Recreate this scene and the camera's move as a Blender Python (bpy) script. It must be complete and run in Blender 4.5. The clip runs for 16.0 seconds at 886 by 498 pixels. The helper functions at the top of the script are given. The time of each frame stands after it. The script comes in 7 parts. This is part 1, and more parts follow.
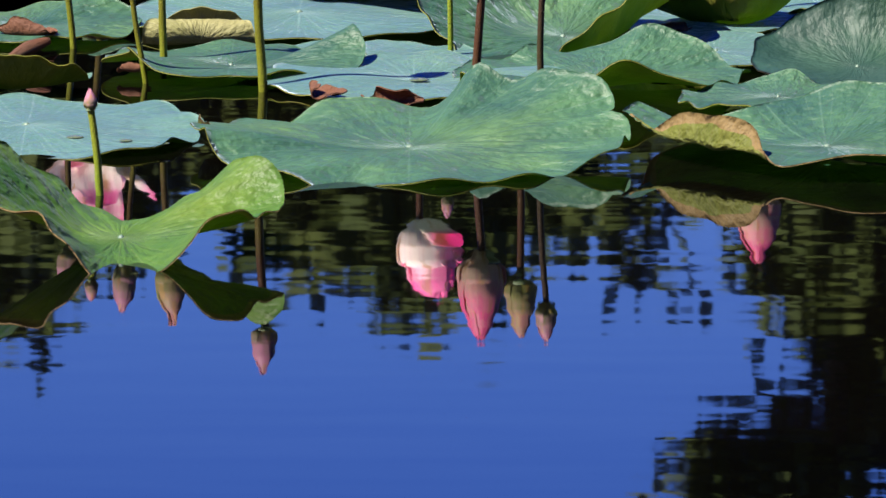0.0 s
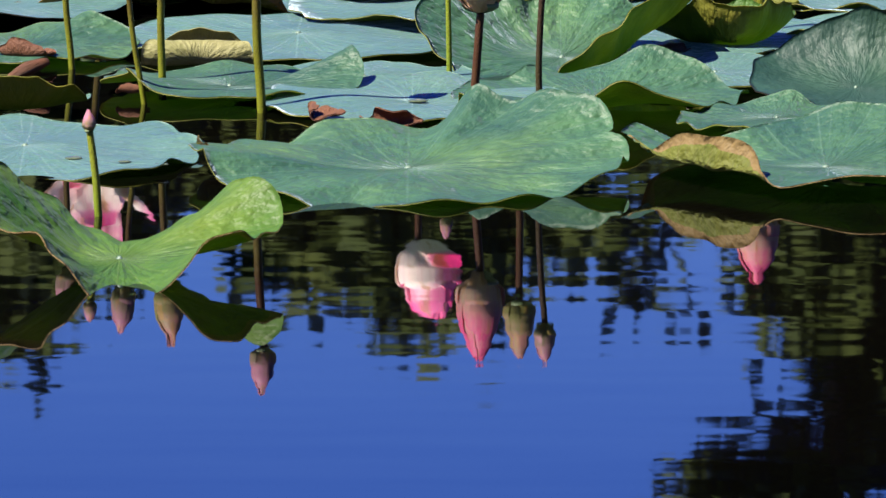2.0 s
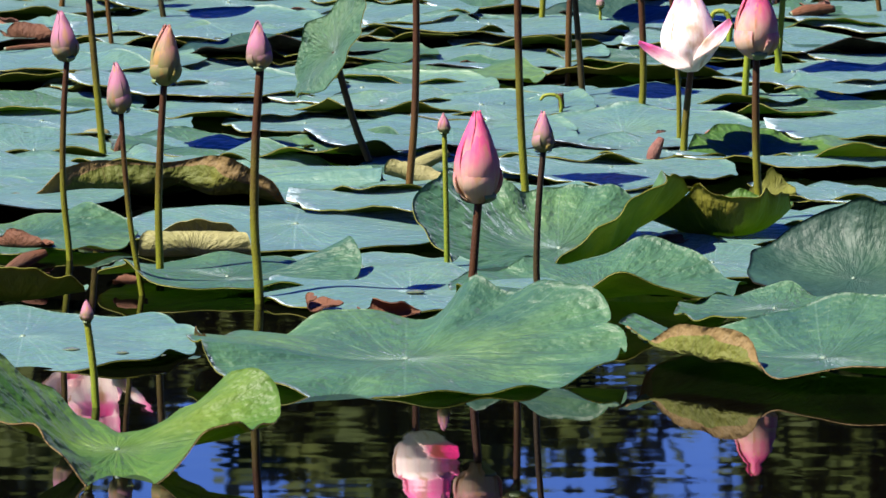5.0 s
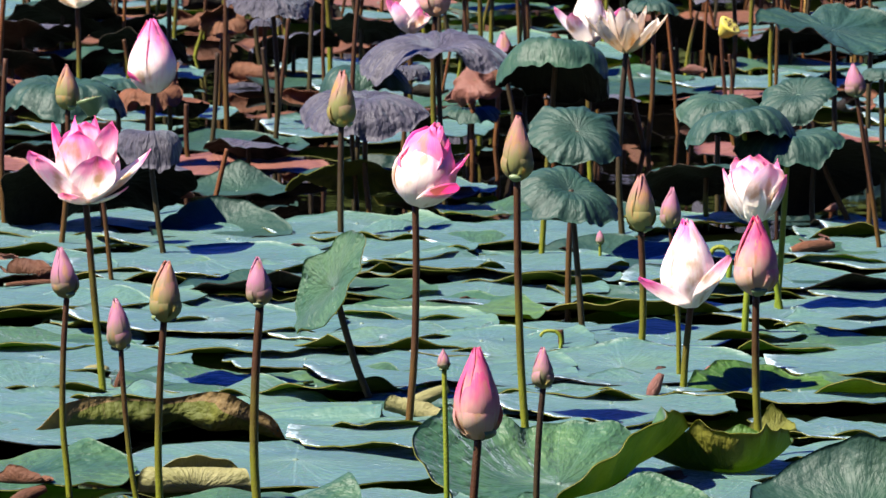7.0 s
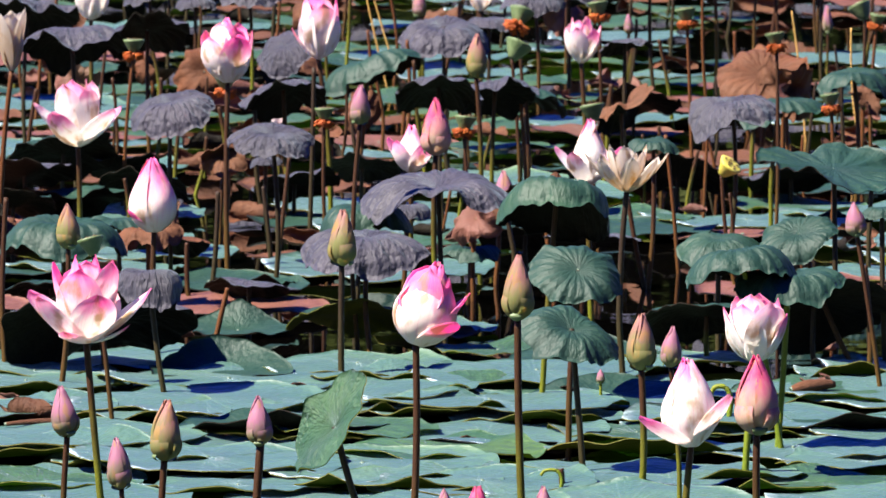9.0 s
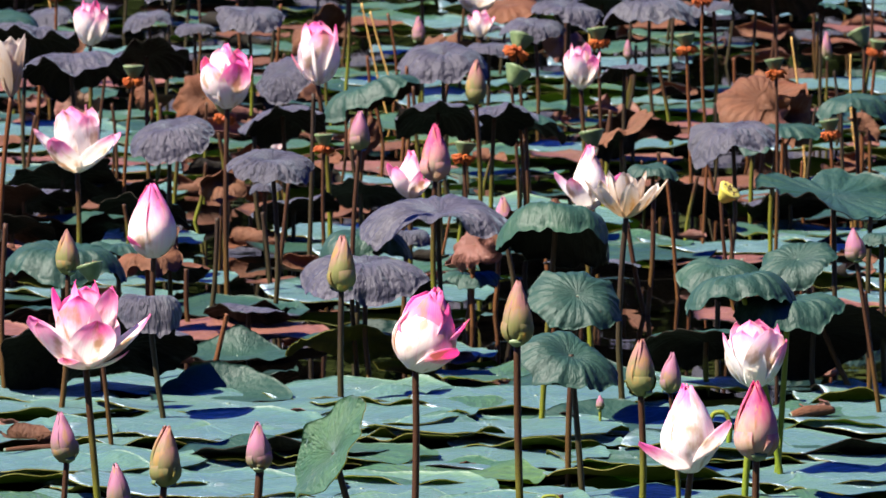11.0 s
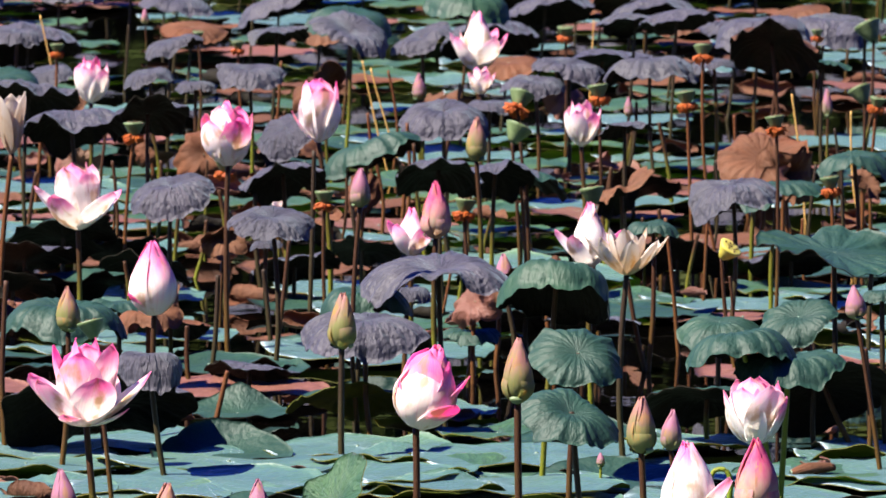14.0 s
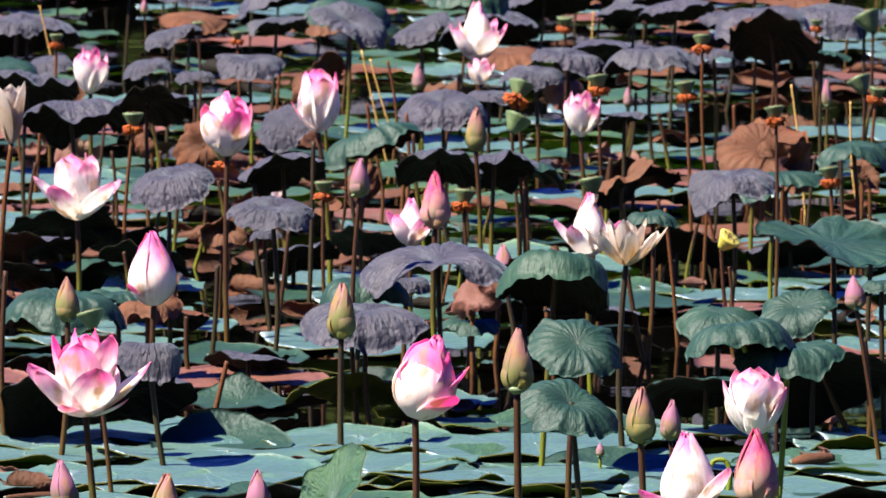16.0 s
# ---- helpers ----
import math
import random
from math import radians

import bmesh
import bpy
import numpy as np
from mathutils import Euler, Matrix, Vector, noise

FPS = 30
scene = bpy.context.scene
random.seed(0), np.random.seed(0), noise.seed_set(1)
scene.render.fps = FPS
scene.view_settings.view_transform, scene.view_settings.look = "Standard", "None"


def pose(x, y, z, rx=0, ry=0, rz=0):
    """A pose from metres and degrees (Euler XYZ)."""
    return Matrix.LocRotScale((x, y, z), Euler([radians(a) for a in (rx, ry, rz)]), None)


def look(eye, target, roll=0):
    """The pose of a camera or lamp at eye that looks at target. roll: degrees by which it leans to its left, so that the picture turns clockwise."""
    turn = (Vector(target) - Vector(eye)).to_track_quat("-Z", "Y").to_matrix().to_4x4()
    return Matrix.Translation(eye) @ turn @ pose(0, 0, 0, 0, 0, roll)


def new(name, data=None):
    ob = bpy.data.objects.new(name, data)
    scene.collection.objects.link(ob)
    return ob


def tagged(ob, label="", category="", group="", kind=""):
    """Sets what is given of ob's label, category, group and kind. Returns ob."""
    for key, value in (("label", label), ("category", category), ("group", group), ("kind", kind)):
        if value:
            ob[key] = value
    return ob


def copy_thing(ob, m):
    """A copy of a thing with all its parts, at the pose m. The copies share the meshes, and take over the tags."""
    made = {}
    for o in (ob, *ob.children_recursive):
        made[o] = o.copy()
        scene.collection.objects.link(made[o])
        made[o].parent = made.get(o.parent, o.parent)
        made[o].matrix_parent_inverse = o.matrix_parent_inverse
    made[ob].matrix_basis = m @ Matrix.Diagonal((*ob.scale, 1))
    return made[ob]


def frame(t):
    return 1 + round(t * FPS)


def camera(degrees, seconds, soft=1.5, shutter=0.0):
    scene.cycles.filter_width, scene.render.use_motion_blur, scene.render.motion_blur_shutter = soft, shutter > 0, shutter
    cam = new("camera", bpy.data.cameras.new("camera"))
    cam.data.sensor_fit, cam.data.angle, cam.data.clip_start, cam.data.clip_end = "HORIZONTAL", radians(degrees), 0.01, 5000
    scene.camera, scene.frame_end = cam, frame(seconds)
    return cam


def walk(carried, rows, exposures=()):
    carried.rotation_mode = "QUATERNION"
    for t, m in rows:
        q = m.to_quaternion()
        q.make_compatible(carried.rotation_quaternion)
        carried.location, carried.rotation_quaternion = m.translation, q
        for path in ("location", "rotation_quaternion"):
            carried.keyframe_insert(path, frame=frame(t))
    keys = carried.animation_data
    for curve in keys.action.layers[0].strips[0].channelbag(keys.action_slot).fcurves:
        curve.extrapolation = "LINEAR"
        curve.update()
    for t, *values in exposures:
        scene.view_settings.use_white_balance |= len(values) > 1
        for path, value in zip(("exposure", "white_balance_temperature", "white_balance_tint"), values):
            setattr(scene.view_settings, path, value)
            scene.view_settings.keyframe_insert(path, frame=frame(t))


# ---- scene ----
cam = camera(5.5, 16.0)
cam.data.dof.use_dof = True
cam.data.dof.focus_distance, cam.data.dof.aperture_fstop = 13.4, 48.0
walk(cam, [
    (0, pose(0, 0, 1.59, 81.7717, 0, 0.0246)),
    (0.5, pose(0, 0, 1.59, 81.8104, 0, 0.0211)),
    (1, pose(0, 0, 1.59, 81.8314, 0, 0.0211)),
    (1.5, pose(0, 0, 1.59, 81.8595, 0, 0.0176)),
    (2, pose(0, 0, 1.59, 81.9016, 0, 0.0158)),
    (2.5, pose(0, 0, 1.59, 81.9402, 0, 0.0140)),
    (3, pose(0, 0, 1.59, 81.9648, 0, 0.0140)),
    (3.2, pose(0, 0, 1.59, 81.9859, 0, 0.0123)),
    (5.3, pose(0, 0, 1.59, 83.3865, 0, -0.0018)),
    (5.5, pose(0, 0, 1.59, 83.5866, 0, -0.0035)),
    (6, pose(0, 0, 1.59, 83.9622, 0, 0.0000)),
    (6.5, pose(0, 0, 1.59, 84.2852, 0, 0.0000)),
    (7, pose(0, 0, 1.59, 84.5554, 0, 0.0000)),
    (7.5, pose(0, 0, 1.59, 84.8328, 0, 0.0000)),
    (8, pose(0, 0, 1.59, 85.0820, 0, 0.0000)),
    (8.5, pose(0, 0, 1.59, 85.2856, 0, 0.0035)),
    (9, pose(0, 0, 1.59, 85.4190, 0, 0.0035)),
    (9.2, pose(0, 0, 1.59, 85.4611, 0, 0.0035)),
    (11.3, pose(0, 0, 1.59, 85.5910, 0, 0.0000)),
    (11.5, pose(0, 0, 1.59, 85.6015, 0, 0.0000)),
    (12, pose(0, 0, 1.59, 85.6331, 0, 0.0000)),
    (12.5, pose(0, 0, 1.59, 85.7139, 0, 0.0000)),
    (13, pose(0, 0, 1.59, 85.8157, 0, 0.0000)),
    (13.5, pose(0, 0, 1.59, 85.9140, 0, 0.0000)),
    (14, pose(0, 0, 1.59, 85.9350, 0, 0.0035)),
    (14.5, pose(0, 0, 1.59, 85.8753, 0, 0.0000)),
    (15, pose(0, 0, 1.59, 85.8437, 0, 0.0000)),
    (15.5, pose(0, 0, 1.59, 85.8613, 0, 0.0000)),
    (16, pose(0, 0, 1.59, 85.8753, 0, 0.0000)),
])

# ---- world, sun ----
world = bpy.data.worlds.new("sky")
scene.world = world
world.use_nodes = True
wn = world.node_tree.nodes
sky = wn.new("ShaderNodeTexSky")
sky.sky_type = "NISHITA"
sky.sun_disc = False
sky.sun_elevation = radians(52)
sky.sun_rotation = radians(-114)
sky.air_density, sky.dust_density, sky.ozone_density = 1.0, 0.0, 6.0
wn["Background"].inputs["Strength"].default_value = 0.052
deep = wn.new("ShaderNodeHueSaturation")
deep.inputs["Saturation"].default_value = 1.40
deep.inputs["Hue"].default_value = 0.540
world.node_tree.links.new(sky.outputs["Color"], deep.inputs["Color"])
world.node_tree.links.new(deep.outputs["Color"], wn["Background"].inputs["Color"])
scene.view_settings.exposure = 1.96

sun = new("sun", bpy.data.lights.new("sun", "SUN"))
sun.data.energy, sun.data.angle, sun.data.color = 5.0, radians(0.5), (1.0, 0.92, 0.80)
sun.matrix_world = look((-4.4, -2.0, 6.5), (0, 0, 0))


# ---- materials ----
class Nodes:
    """A small writer of node materials."""

    def __init__(self, name):
        self.mat = bpy.data.materials.new(name)
        self.mat.use_nodes = True
        self.tree = self.mat.node_tree
        self.bsdf = self.tree.nodes["Principled BSDF"]

    def node(self, kind, **values):
        n = self.tree.nodes.new("ShaderNode" + kind)
        for key, value in values.items():
            n.inputs[key].default_value = value
        return n

    def link(self, a, b):
        self.tree.links.new(a, b)

    def noise(self, scale, detail=3.0, coords="Object", stretch=None, own=False):
        """own: another pattern on each object."""
        n = self.node("TexNoise", Scale=scale, Detail=detail)
        if own:
            n.noise_dimensions = "4D"
            self.link(self.math("MULTIPLY", self.node("ObjectInfo").outputs["Random"], 60.0), n.inputs["W"])
        tc = self.node("TexCoord")
        if stretch:
            mp = self.node("Mapping", Scale=stretch)
            self.link(tc.outputs[coords], mp.inputs["Vector"])
            self.link(mp.outputs["Vector"], n.inputs["Vector"])
        else:
            self.link(tc.outputs[coords], n.inputs["Vector"])
        return n.outputs["Fac"]

    def ramp(self, fac, *stops):
        r = self.node("ValToRGB")
        els = r.color_ramp.elements
        while len(els) < len(stops):
            els.new(0.5)
        for e, (p, c) in zip(els, stops):
            e.position, e.color = p, (*c, 1)
        self.link(fac, r.inputs["Fac"])
        return r.outputs["Color"]

    def mix(self, fac, a, b, how="MIX"):
        m = self.tree.nodes.new("ShaderNodeMix")
        m.data_type, m.blend_type = "RGBA", how
        for value, slot in ((fac, 0), (a, 6), (b, 7)):
            if hasattr(value, "links"):
                self.link(value, m.inputs[slot])
            else:
                m.inputs[slot].default_value = value if slot == 0 else (*value, 1)
        return m.outputs[2]

    def math(self, op, a, b=0.0):
        m = self.tree.nodes.new("ShaderNodeMath")
        m.operation = op
        for value, slot in ((a, 0), (b, 1)):
            if hasattr(value, "links"):
                self.link(value, m.inputs[slot])
            else:
                m.inputs[slot].default_value = value
        return m.outputs[0]

    def bump(self, height, strength, distance):
        b = self.node("Bump", Strength=strength, Distance=distance)
        self.link(height, b.inputs["Height"])
        self.link(b.outputs["Normal"], self.bsdf.inputs["Normal"])

    def done(self, colour, rough=0.5, spec=0.5, thin=0.0, clear=1.0):
        """thin: how much light passes through, for leaves and petals; clear: how much brighter that light is than the light thrown back."""
        self.link(colour, self.bsdf.inputs["Base Color"])
        if hasattr(rough, "links"):
            self.link(rough, self.bsdf.inputs["Roughness"])
        else:
            self.bsdf.inputs["Roughness"].default_value = rough
        self.bsdf.inputs["Specular IOR Level"].default_value = spec
        if thin:
            tl = self.node("BsdfTranslucent")
            pale = self.node("HueSaturation", Value=clear, Saturation=1.08)
            self.link(colour, pale.inputs["Color"])
            self.link(pale.outputs["Color"], tl.inputs["Color"])
            mx = self.node("MixShader", Fac=thin)
            self.link(self.bsdf.outputs[0], mx.inputs[1])
            self.link(tl.outputs[0], mx.inputs[2])
            self.link(mx.outputs[0], self.tree.nodes["Material Output"].inputs["Surface"])
        return self.mat


def leaf_material(name, dark, light, yellow, vein, spec, rough, thin, edge=(0.2, 0.14, 0.06), edge_from=1.08, sky_bloom=0.0, relief=0.5):
    """A lotus blade: forked radial veins on a mottled waxy ground, dry towards the rim."""
    m = Nodes(name)
    uv = m.node("SeparateXYZ")
    m.link(m.node("TexCoord").outputs["UV"], uv.inputs[0])
    u, v = uv.outputs[0], uv.outputs[1]

    def rays(count, width, start):
        d = m.math("ABSOLUTE", m.math("SUBTRACT", m.math("FRACT", m.math("MULTIPLY", u, count)), 0.5))
        line = m.math("LESS_THAN", m.math("MULTIPLY", d, v), width)
        return m.math("MULTIPLY", line, m.math("GREATER_THAN", v, start))

    veins = m.math("MAXIMUM", rays(22, 0.014, 0.0), rays(44, 0.012, 0.5))
    blotch = m.noise(9.0, 4.0, own=True)
    fine = m.noise(70.0, 4.0)
    rnd = m.node("ObjectInfo").outputs["Random"]
    col = m.mix(m.ramp(blotch, (0.3, (0, 0, 0)), (0.75, (1, 1, 1))), dark, light)
    warm = m.math("MULTIPLY", m.ramp(m.noise(4.0, 2.0, own=True), (0.48, (0, 0, 0)), (0.75, (1, 1, 1))), m.math("MULTIPLY", rnd, 0.9))
    col = m.mix(warm, col, yellow)
    col = m.mix(m.math("MULTIPLY", m.ramp(fine, (0.35, (1, 1, 1)), (0.6, (0, 0, 0))), 0.22), col, dark)
    streak = m.noise(5.0, 3.0, "UV", (8.0, 0.8, 1.0), own=True)
    col = m.mix(m.math("MULTIPLY", m.ramp(streak, (0.50, (0, 0, 0)), (0.70, (1, 1, 1))), 0.30), col, dark)
    col = m.mix(m.math("MULTIPLY", veins, 0.36), col, vein)
    navel = m.math("LESS_THAN", v, 0.02)
    col = m.mix(m.math("MULTIPLY", navel, 0.8), col, (0.20, 0.30, 0.22))
    rim = m.math("GREATER_THAN", m.math("ADD", v, m.math("MULTIPLY", m.math("SUBTRACT", blotch, 0.5), 0.22)), edge_from)
    col = m.mix(m.math("MULTIPLY", rim, 0.8), col, edge)
    crease = m.noise(7.0, 4.0, "UV", (9.0, 1.0, 1.0), own=True)
    height = m.math("ADD", m.math("MULTIPLY", veins, 0.4), m.math("ADD", m.math("MULTIPLY", fine, 0.35), m.noise(28.0, 2.0)))
    height = m.math("ADD", height, m.math("MULTIPLY", crease, 0.4 + relief))
    m.bump(height, relief, 0.013)
    # waxy bloom, tinted blue to stand in for sky mirrored at grazing angles
    m.bsdf.inputs["Sheen Weight"].default_value = sky_bloom
    m.bsdf.inputs["Sheen Roughness"].default_value = 0.35
    m.bsdf.inputs["Sheen Tint"].default_value = (0.66, 0.85, 1.0, 1)
    return m.done(col, m.math("ADD", rough, m.math("MULTIPLY", fine, 0.2)), spec, thin, 2.3)


leaf_top = leaf_material("floating_leaf_upper", (0.02721, 0.07705, 0.06073), (0.04948, 0.1116, 0.08668), (0.0792, 0.1434, 0.04626), (0.09898, 0.1753, 0.1446), 0.45, 0.44, 0.08, sky_bloom=0.46)
leaf_near = leaf_material("green_leaf_upper", (0.01458, 0.06435, 0.04238), (0.05644, 0.1439, 0.06118), (0.1262, 0.2195, 0.04079), (0.09952, 0.1893, 0.1305), 0.5, 0.44, 0.42, sky_bloom=0.24, relief=0.75)
leaf_lime = leaf_material("young_leaf_upper", (0.02907, 0.09457, 0.01432), (0.08798, 0.1778, 0.02462), (0.176, 0.2271, 0.02238), (0.1683, 0.2499, 0.07163), 0.4, 0.42, 0.50, sky_bloom=0.06, relief=0.7)
leaf_under = leaf_material("leaf_underside", (0.08213, 0.0954, 0.01034), (0.1641, 0.1616, 0.02014), (0.1932, 0.1395, 0.02873), (0.1544, 0.1248, 0.02873), 0.3, 0.5, 0.3)
leaf_crisp = leaf_material("leaf_underside_with_dry_rim", (0.04619, 0.05996, 0.007229), (0.1056, 0.1091, 0.01446), (0.1319, 0.08721, 0.02582), (0.0924, 0.0763, 0.02324), 0.25, 0.6, 0.22, (0.1452, 0.08993, 0.03873), 0.96, relief=1.0)
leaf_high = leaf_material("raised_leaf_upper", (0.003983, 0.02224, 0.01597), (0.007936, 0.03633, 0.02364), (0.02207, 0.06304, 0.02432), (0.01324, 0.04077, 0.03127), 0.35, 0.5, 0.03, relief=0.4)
# lilac grey: the sheen on the raised leaves' tops is painted into the base colour
leaf_grey = leaf_material("grey_sheen_leaf_upper", (0.02252, 0.02141, 0.03408), (0.04507, 0.03988, 0.05812), (0.06262, 0.06552, 0.06383), (0.08772, 0.07444, 0.1064), 0.35, 0.5, 0.02, relief=0.8, sky_bloom=0.12)
# near-black, as the shade under the raised leaves is put into this colour
leaf_shade_under = leaf_material("shaded_leaf_underside", (0.003954, 0.003209, 0.001207), (0.008784, 0.006099, 0.002162), (0.01317, 0.006419, 0.002703), (0.01757, 0.01124, 0.005405), 0.2, 0.7, 0.02)
leaf_brown = leaf_material("withered_leaf", (0.04581, 0.01561, 0.006091), (0.1243, 0.04877, 0.02167), (0.1439, 0.03902, 0.01084), (0.1832, 0.08779, 0.04335), 0.3, 0.65, 0.10)
leaf_rosy = leaf_material("fading_leaf", (0.08548, 0.02861, 0.01922), (0.178, 0.07022, 0.05046), (0.1069, 0.06762, 0.02402), (0.171, 0.07802, 0.05285), 0.4, 0.5, 0.12)
leaf_dry = leaf_material("dry_curled_leaf", (0.1248, 0.1211, 0.04508), (0.2122, 0.1876, 0.08486), (0.1498, 0.1755, 0.03713), (0.2808, 0.2542, 0.1485), 0.3, 0.6, 0.10)


def petal_material(name, base, tip, from_v, streak):
    m = Nodes(name)
    uv = m.node("SeparateXYZ")
    m.link(m.node("TexCoord").outputs["UV"], uv.inputs[0])
    v = uv.outputs[1]
    lines = m.noise(26.0, 3.0, "UV", (1.0, 0.05, 1.0))
    rnd = m.node("ObjectInfo").outputs["Random"]
    grade = m.math("ADD", v, m.math("MULTIPLY", m.math("SUBTRACT", m.noise(5.0, 2.0, "UV", own=True), 0.5), 0.4))
    grade = m.math("ADD", grade, m.math("MULTIPLY", m.math("SUBTRACT", rnd, 0.5), 0.22))
    col = m.ramp(grade, (from_v, base), (min(1.0, from_v + 0.45), tip))
    col = m.mix(m.math("MULTIPLY", m.ramp(lines, (0.5, (0, 0, 0)), (0.7, (1, 1, 1))), 0.35), col, streak)
    spot = m.ramp(m.noise(2.6, 4.0, "UV", own=True), (0.54, (0, 0, 0)), (0.64, (1, 1, 1)))
    col = m.mix(m.math("MULTIPLY", spot, 0.6), col, (0.50, 0.30, 0.10))
    m.bump(lines, 0.3, 0.002)
    return m.done(col, 0.5, 0.25, 0.55)


petal_pink = petal_material("pink_petal", (0.96, 0.90, 0.88), (0.92, 0.20, 0.54), 0.60, (0.84, 0.40, 0.58))
petal_blush = petal_material("blushing_petal", (0.96, 0.88, 0.84), (0.92, 0.22, 0.54), 0.40, (0.84, 0.46, 0.58))
petal_white = petal_material("pale_petal", (0.95, 0.92, 0.89), (0.90, 0.30, 0.58), 0.66, (0.84, 0.62, 0.68))
petal_bud = petal_material("bud_petal", (0.27, 0.29, 0.13), (0.46, 0.20, 0.31), 0.20, (0.44, 0.34, 0.30))
petal_cream = petal_material("cream_bud_petal", (0.2799, 0.2799, 0.1076), (0.4198, 0.1938, 0.1938), 0.38, (0.3875, 0.3122, 0.1399))
petal_rose = petal_material("rose_petal", (0.645, 0.495, 0.375), (0.645, 0.105, 0.27), 0.30, (0.6, 0.225, 0.315))
petal_old = petal_material("faded_petal", (0.629, 0.51, 0.391), (0.697, 0.629, 0.578), 0.35, (0.391, 0.2295, 0.1105))


def stem_material(name, low, high, z0, z1):
    """Green near the water, browner towards the top."""
    m = Nodes(name)
    xyz = m.node("SeparateXYZ")
    m.link(m.node("TexCoord").outputs["UV"], xyz.inputs[0])
    f = m.math("ADD", xyz.outputs[1], m.math("MULTIPLY", m.math("SUBTRACT", m.noise(14.0, 3.0), 0.5), 0.6))
    col = m.ramp(f, (z0, low), (z1, high))
    specks = m.noise(420.0, 2.0)
    col = m.mix(m.math("MULTIPLY", m.ramp(specks, (0.58, (0, 0, 0)), (0.66, (1, 1, 1))), 0.5), col, (0.05, 0.03, 0.015))
    m.bump(specks, 0.6, 0.002)
    return m.done(col, 0.55, 0.2)


stem_mixed = stem_material("stem_green_to_brown", (0.1074, 0.1187, 0.005653), (0.03759, 0.01357, 0.003957), 0.30, 0.80)
stem_green = stem_material("stem_green", (0.105, 0.15, 0.009), (0.1425, 0.1575, 0.01125), 0.2, 0.9)
stem_brown = stem_material("stem_brown", (0.08925, 0.05057, 0.00595), (0.03868, 0.01368, 0.00476), 0.1, 0.6)
stem_dark = stem_material("stem_dark", (0.03024, 0.0252, 0.00576), (0.0216, 0.01152, 0.00576), 0.2, 0.8)
stem_rust = stem_material("stem_rust", (0.08437, 0.0332, 0.007031), (0.09144, 0.0293, 0.007812), 0.2, 0.8)


def plain(name, a, b, scale, rough, bump=0.4, dist=0.003, thin=0.0, spec=0.4):
    m = Nodes(name)
    n = m.noise(scale, 4.0)
    col = m.mix(m.ramp(n, (0.3, (0, 0, 0)), (0.7, (1, 1, 1))), a, b)
    m.bump(m.noise(scale * 3, 3.0), bump, dist)
    return m.done(col, rough, spec, thin)


navel_mat = plain("leaf_navel", (0.054, 0.0972, 0.0702), (0.081, 0.1242, 0.0918), 80, 0.5)
pod_green = plain("seedpod_green", (0.06048, 0.09576, 0.03528), (0.1109, 0.1512, 0.06552), 60, 0.5)
pod_yellow = plain("seedpod_yellow", (0.4, 0.336, 0.04), (0.496, 0.448, 0.096), 60, 0.5)
pod_hole = plain("seed_dark", (0.05, 0.03, 0.01), (0.10, 0.05, 0.02), 90, 0.6)
stamen_orange = plain("stamen_orange", (0.3272, 0.05057, 0.00595), (0.4462, 0.1113, 0.0119), 50, 0.6, 0.3, 0.002, 0.2)
stamen_yellow = plain("stamen_yellow", (0.70, 0.45, 0.06), (0.75, 0.55, 0.15), 50, 0.6, 0.3, 0.002, 0.2)
straw = plain("dead_straw", (0.42, 0.22, 0.05), (0.55, 0.33, 0.09), 20, 0.6)
soil = plain("bank_soil", (0.036, 0.042, 0.015), (0.066, 0.06, 0.03), 1.5, 0.9, 0.8, 0.05)
bark = plain("bark", (0.036, 0.027, 0.018), (0.078, 0.06, 0.042), 6, 0.85, 0.8, 0.03)
foliage = plain("tree_foliage", (0.01397, 0.02484, 0.003726), (0.03353, 0.04347, 0.007452), 1.2, 0.7, 0.3, 0.02, spec=0.08)


def water_material():
    m = Nodes("pond_water")
    b = m.bsdf
    col = m.ramp(m.noise(1.3, 3.0), (0.35, (0.0005, 0.0005, 0.0005)), (0.7, (0.0011, 0.0009, 0.0007)))
    m.link(col, b.inputs["Base Color"])
    b.inputs["Roughness"].default_value = 0.015
    b.inputs["IOR"].default_value = 1.333
    h = m.math("ADD", m.noise(1.0, 1.5, "Object", (2.2, 5.5, 1.0)), m.math("MULTIPLY", m.noise(1.0, 1.0, "Object", (7.0, 14.0, 1.0)), 0.06))
    m.bump(h, 0.017, 0.02)
    return m.mat


water_mat = water_material()
clear = Nodes("water_bead")
clear.done(clear.ramp(clear.noise(90.0), (0.3, (0.035, 0.05, 0.03)), (0.7, (0.08, 0.10, 0.05))), 0.04, 0.5)
drop_mat = clear.mat


# ---- builders ----
def finish(name, verts, faces, mats, index=None, uv=None, smooth=True):
    me = bpy.data.meshes.new(name)
    me.from_pydata([tuple(v) for v in verts], [], faces)
    for m in mats:
        me.materials.append(m)
    n = len(me.polygons)
    if index is not None:
        me.polygons.foreach_set("material_index", index)
    me.polygons.foreach_set("use_smooth", [smooth] * n)
    if uv is not None:
        layer = me.uv_layers.new(name="map")
        loops = np.empty(len(me.loops), np.int32)
        me.loops.foreach_get("vertex_index", loops)
        layer.data.foreach_set("uv", np.asarray(uv, np.float32)[loops].ravel())
    me.update()
    return me


def part(name, mesh, parent, label="", m=None):
    ob = new(name, mesh)
    ob.parent = parent
    if m is not None:
        ob.matrix_basis = m
    return tagged(ob, label)


def base(name, x, y, z, label, category, group, m=None):
    ob = new(name)
    ob.empty_display_size = 0.05
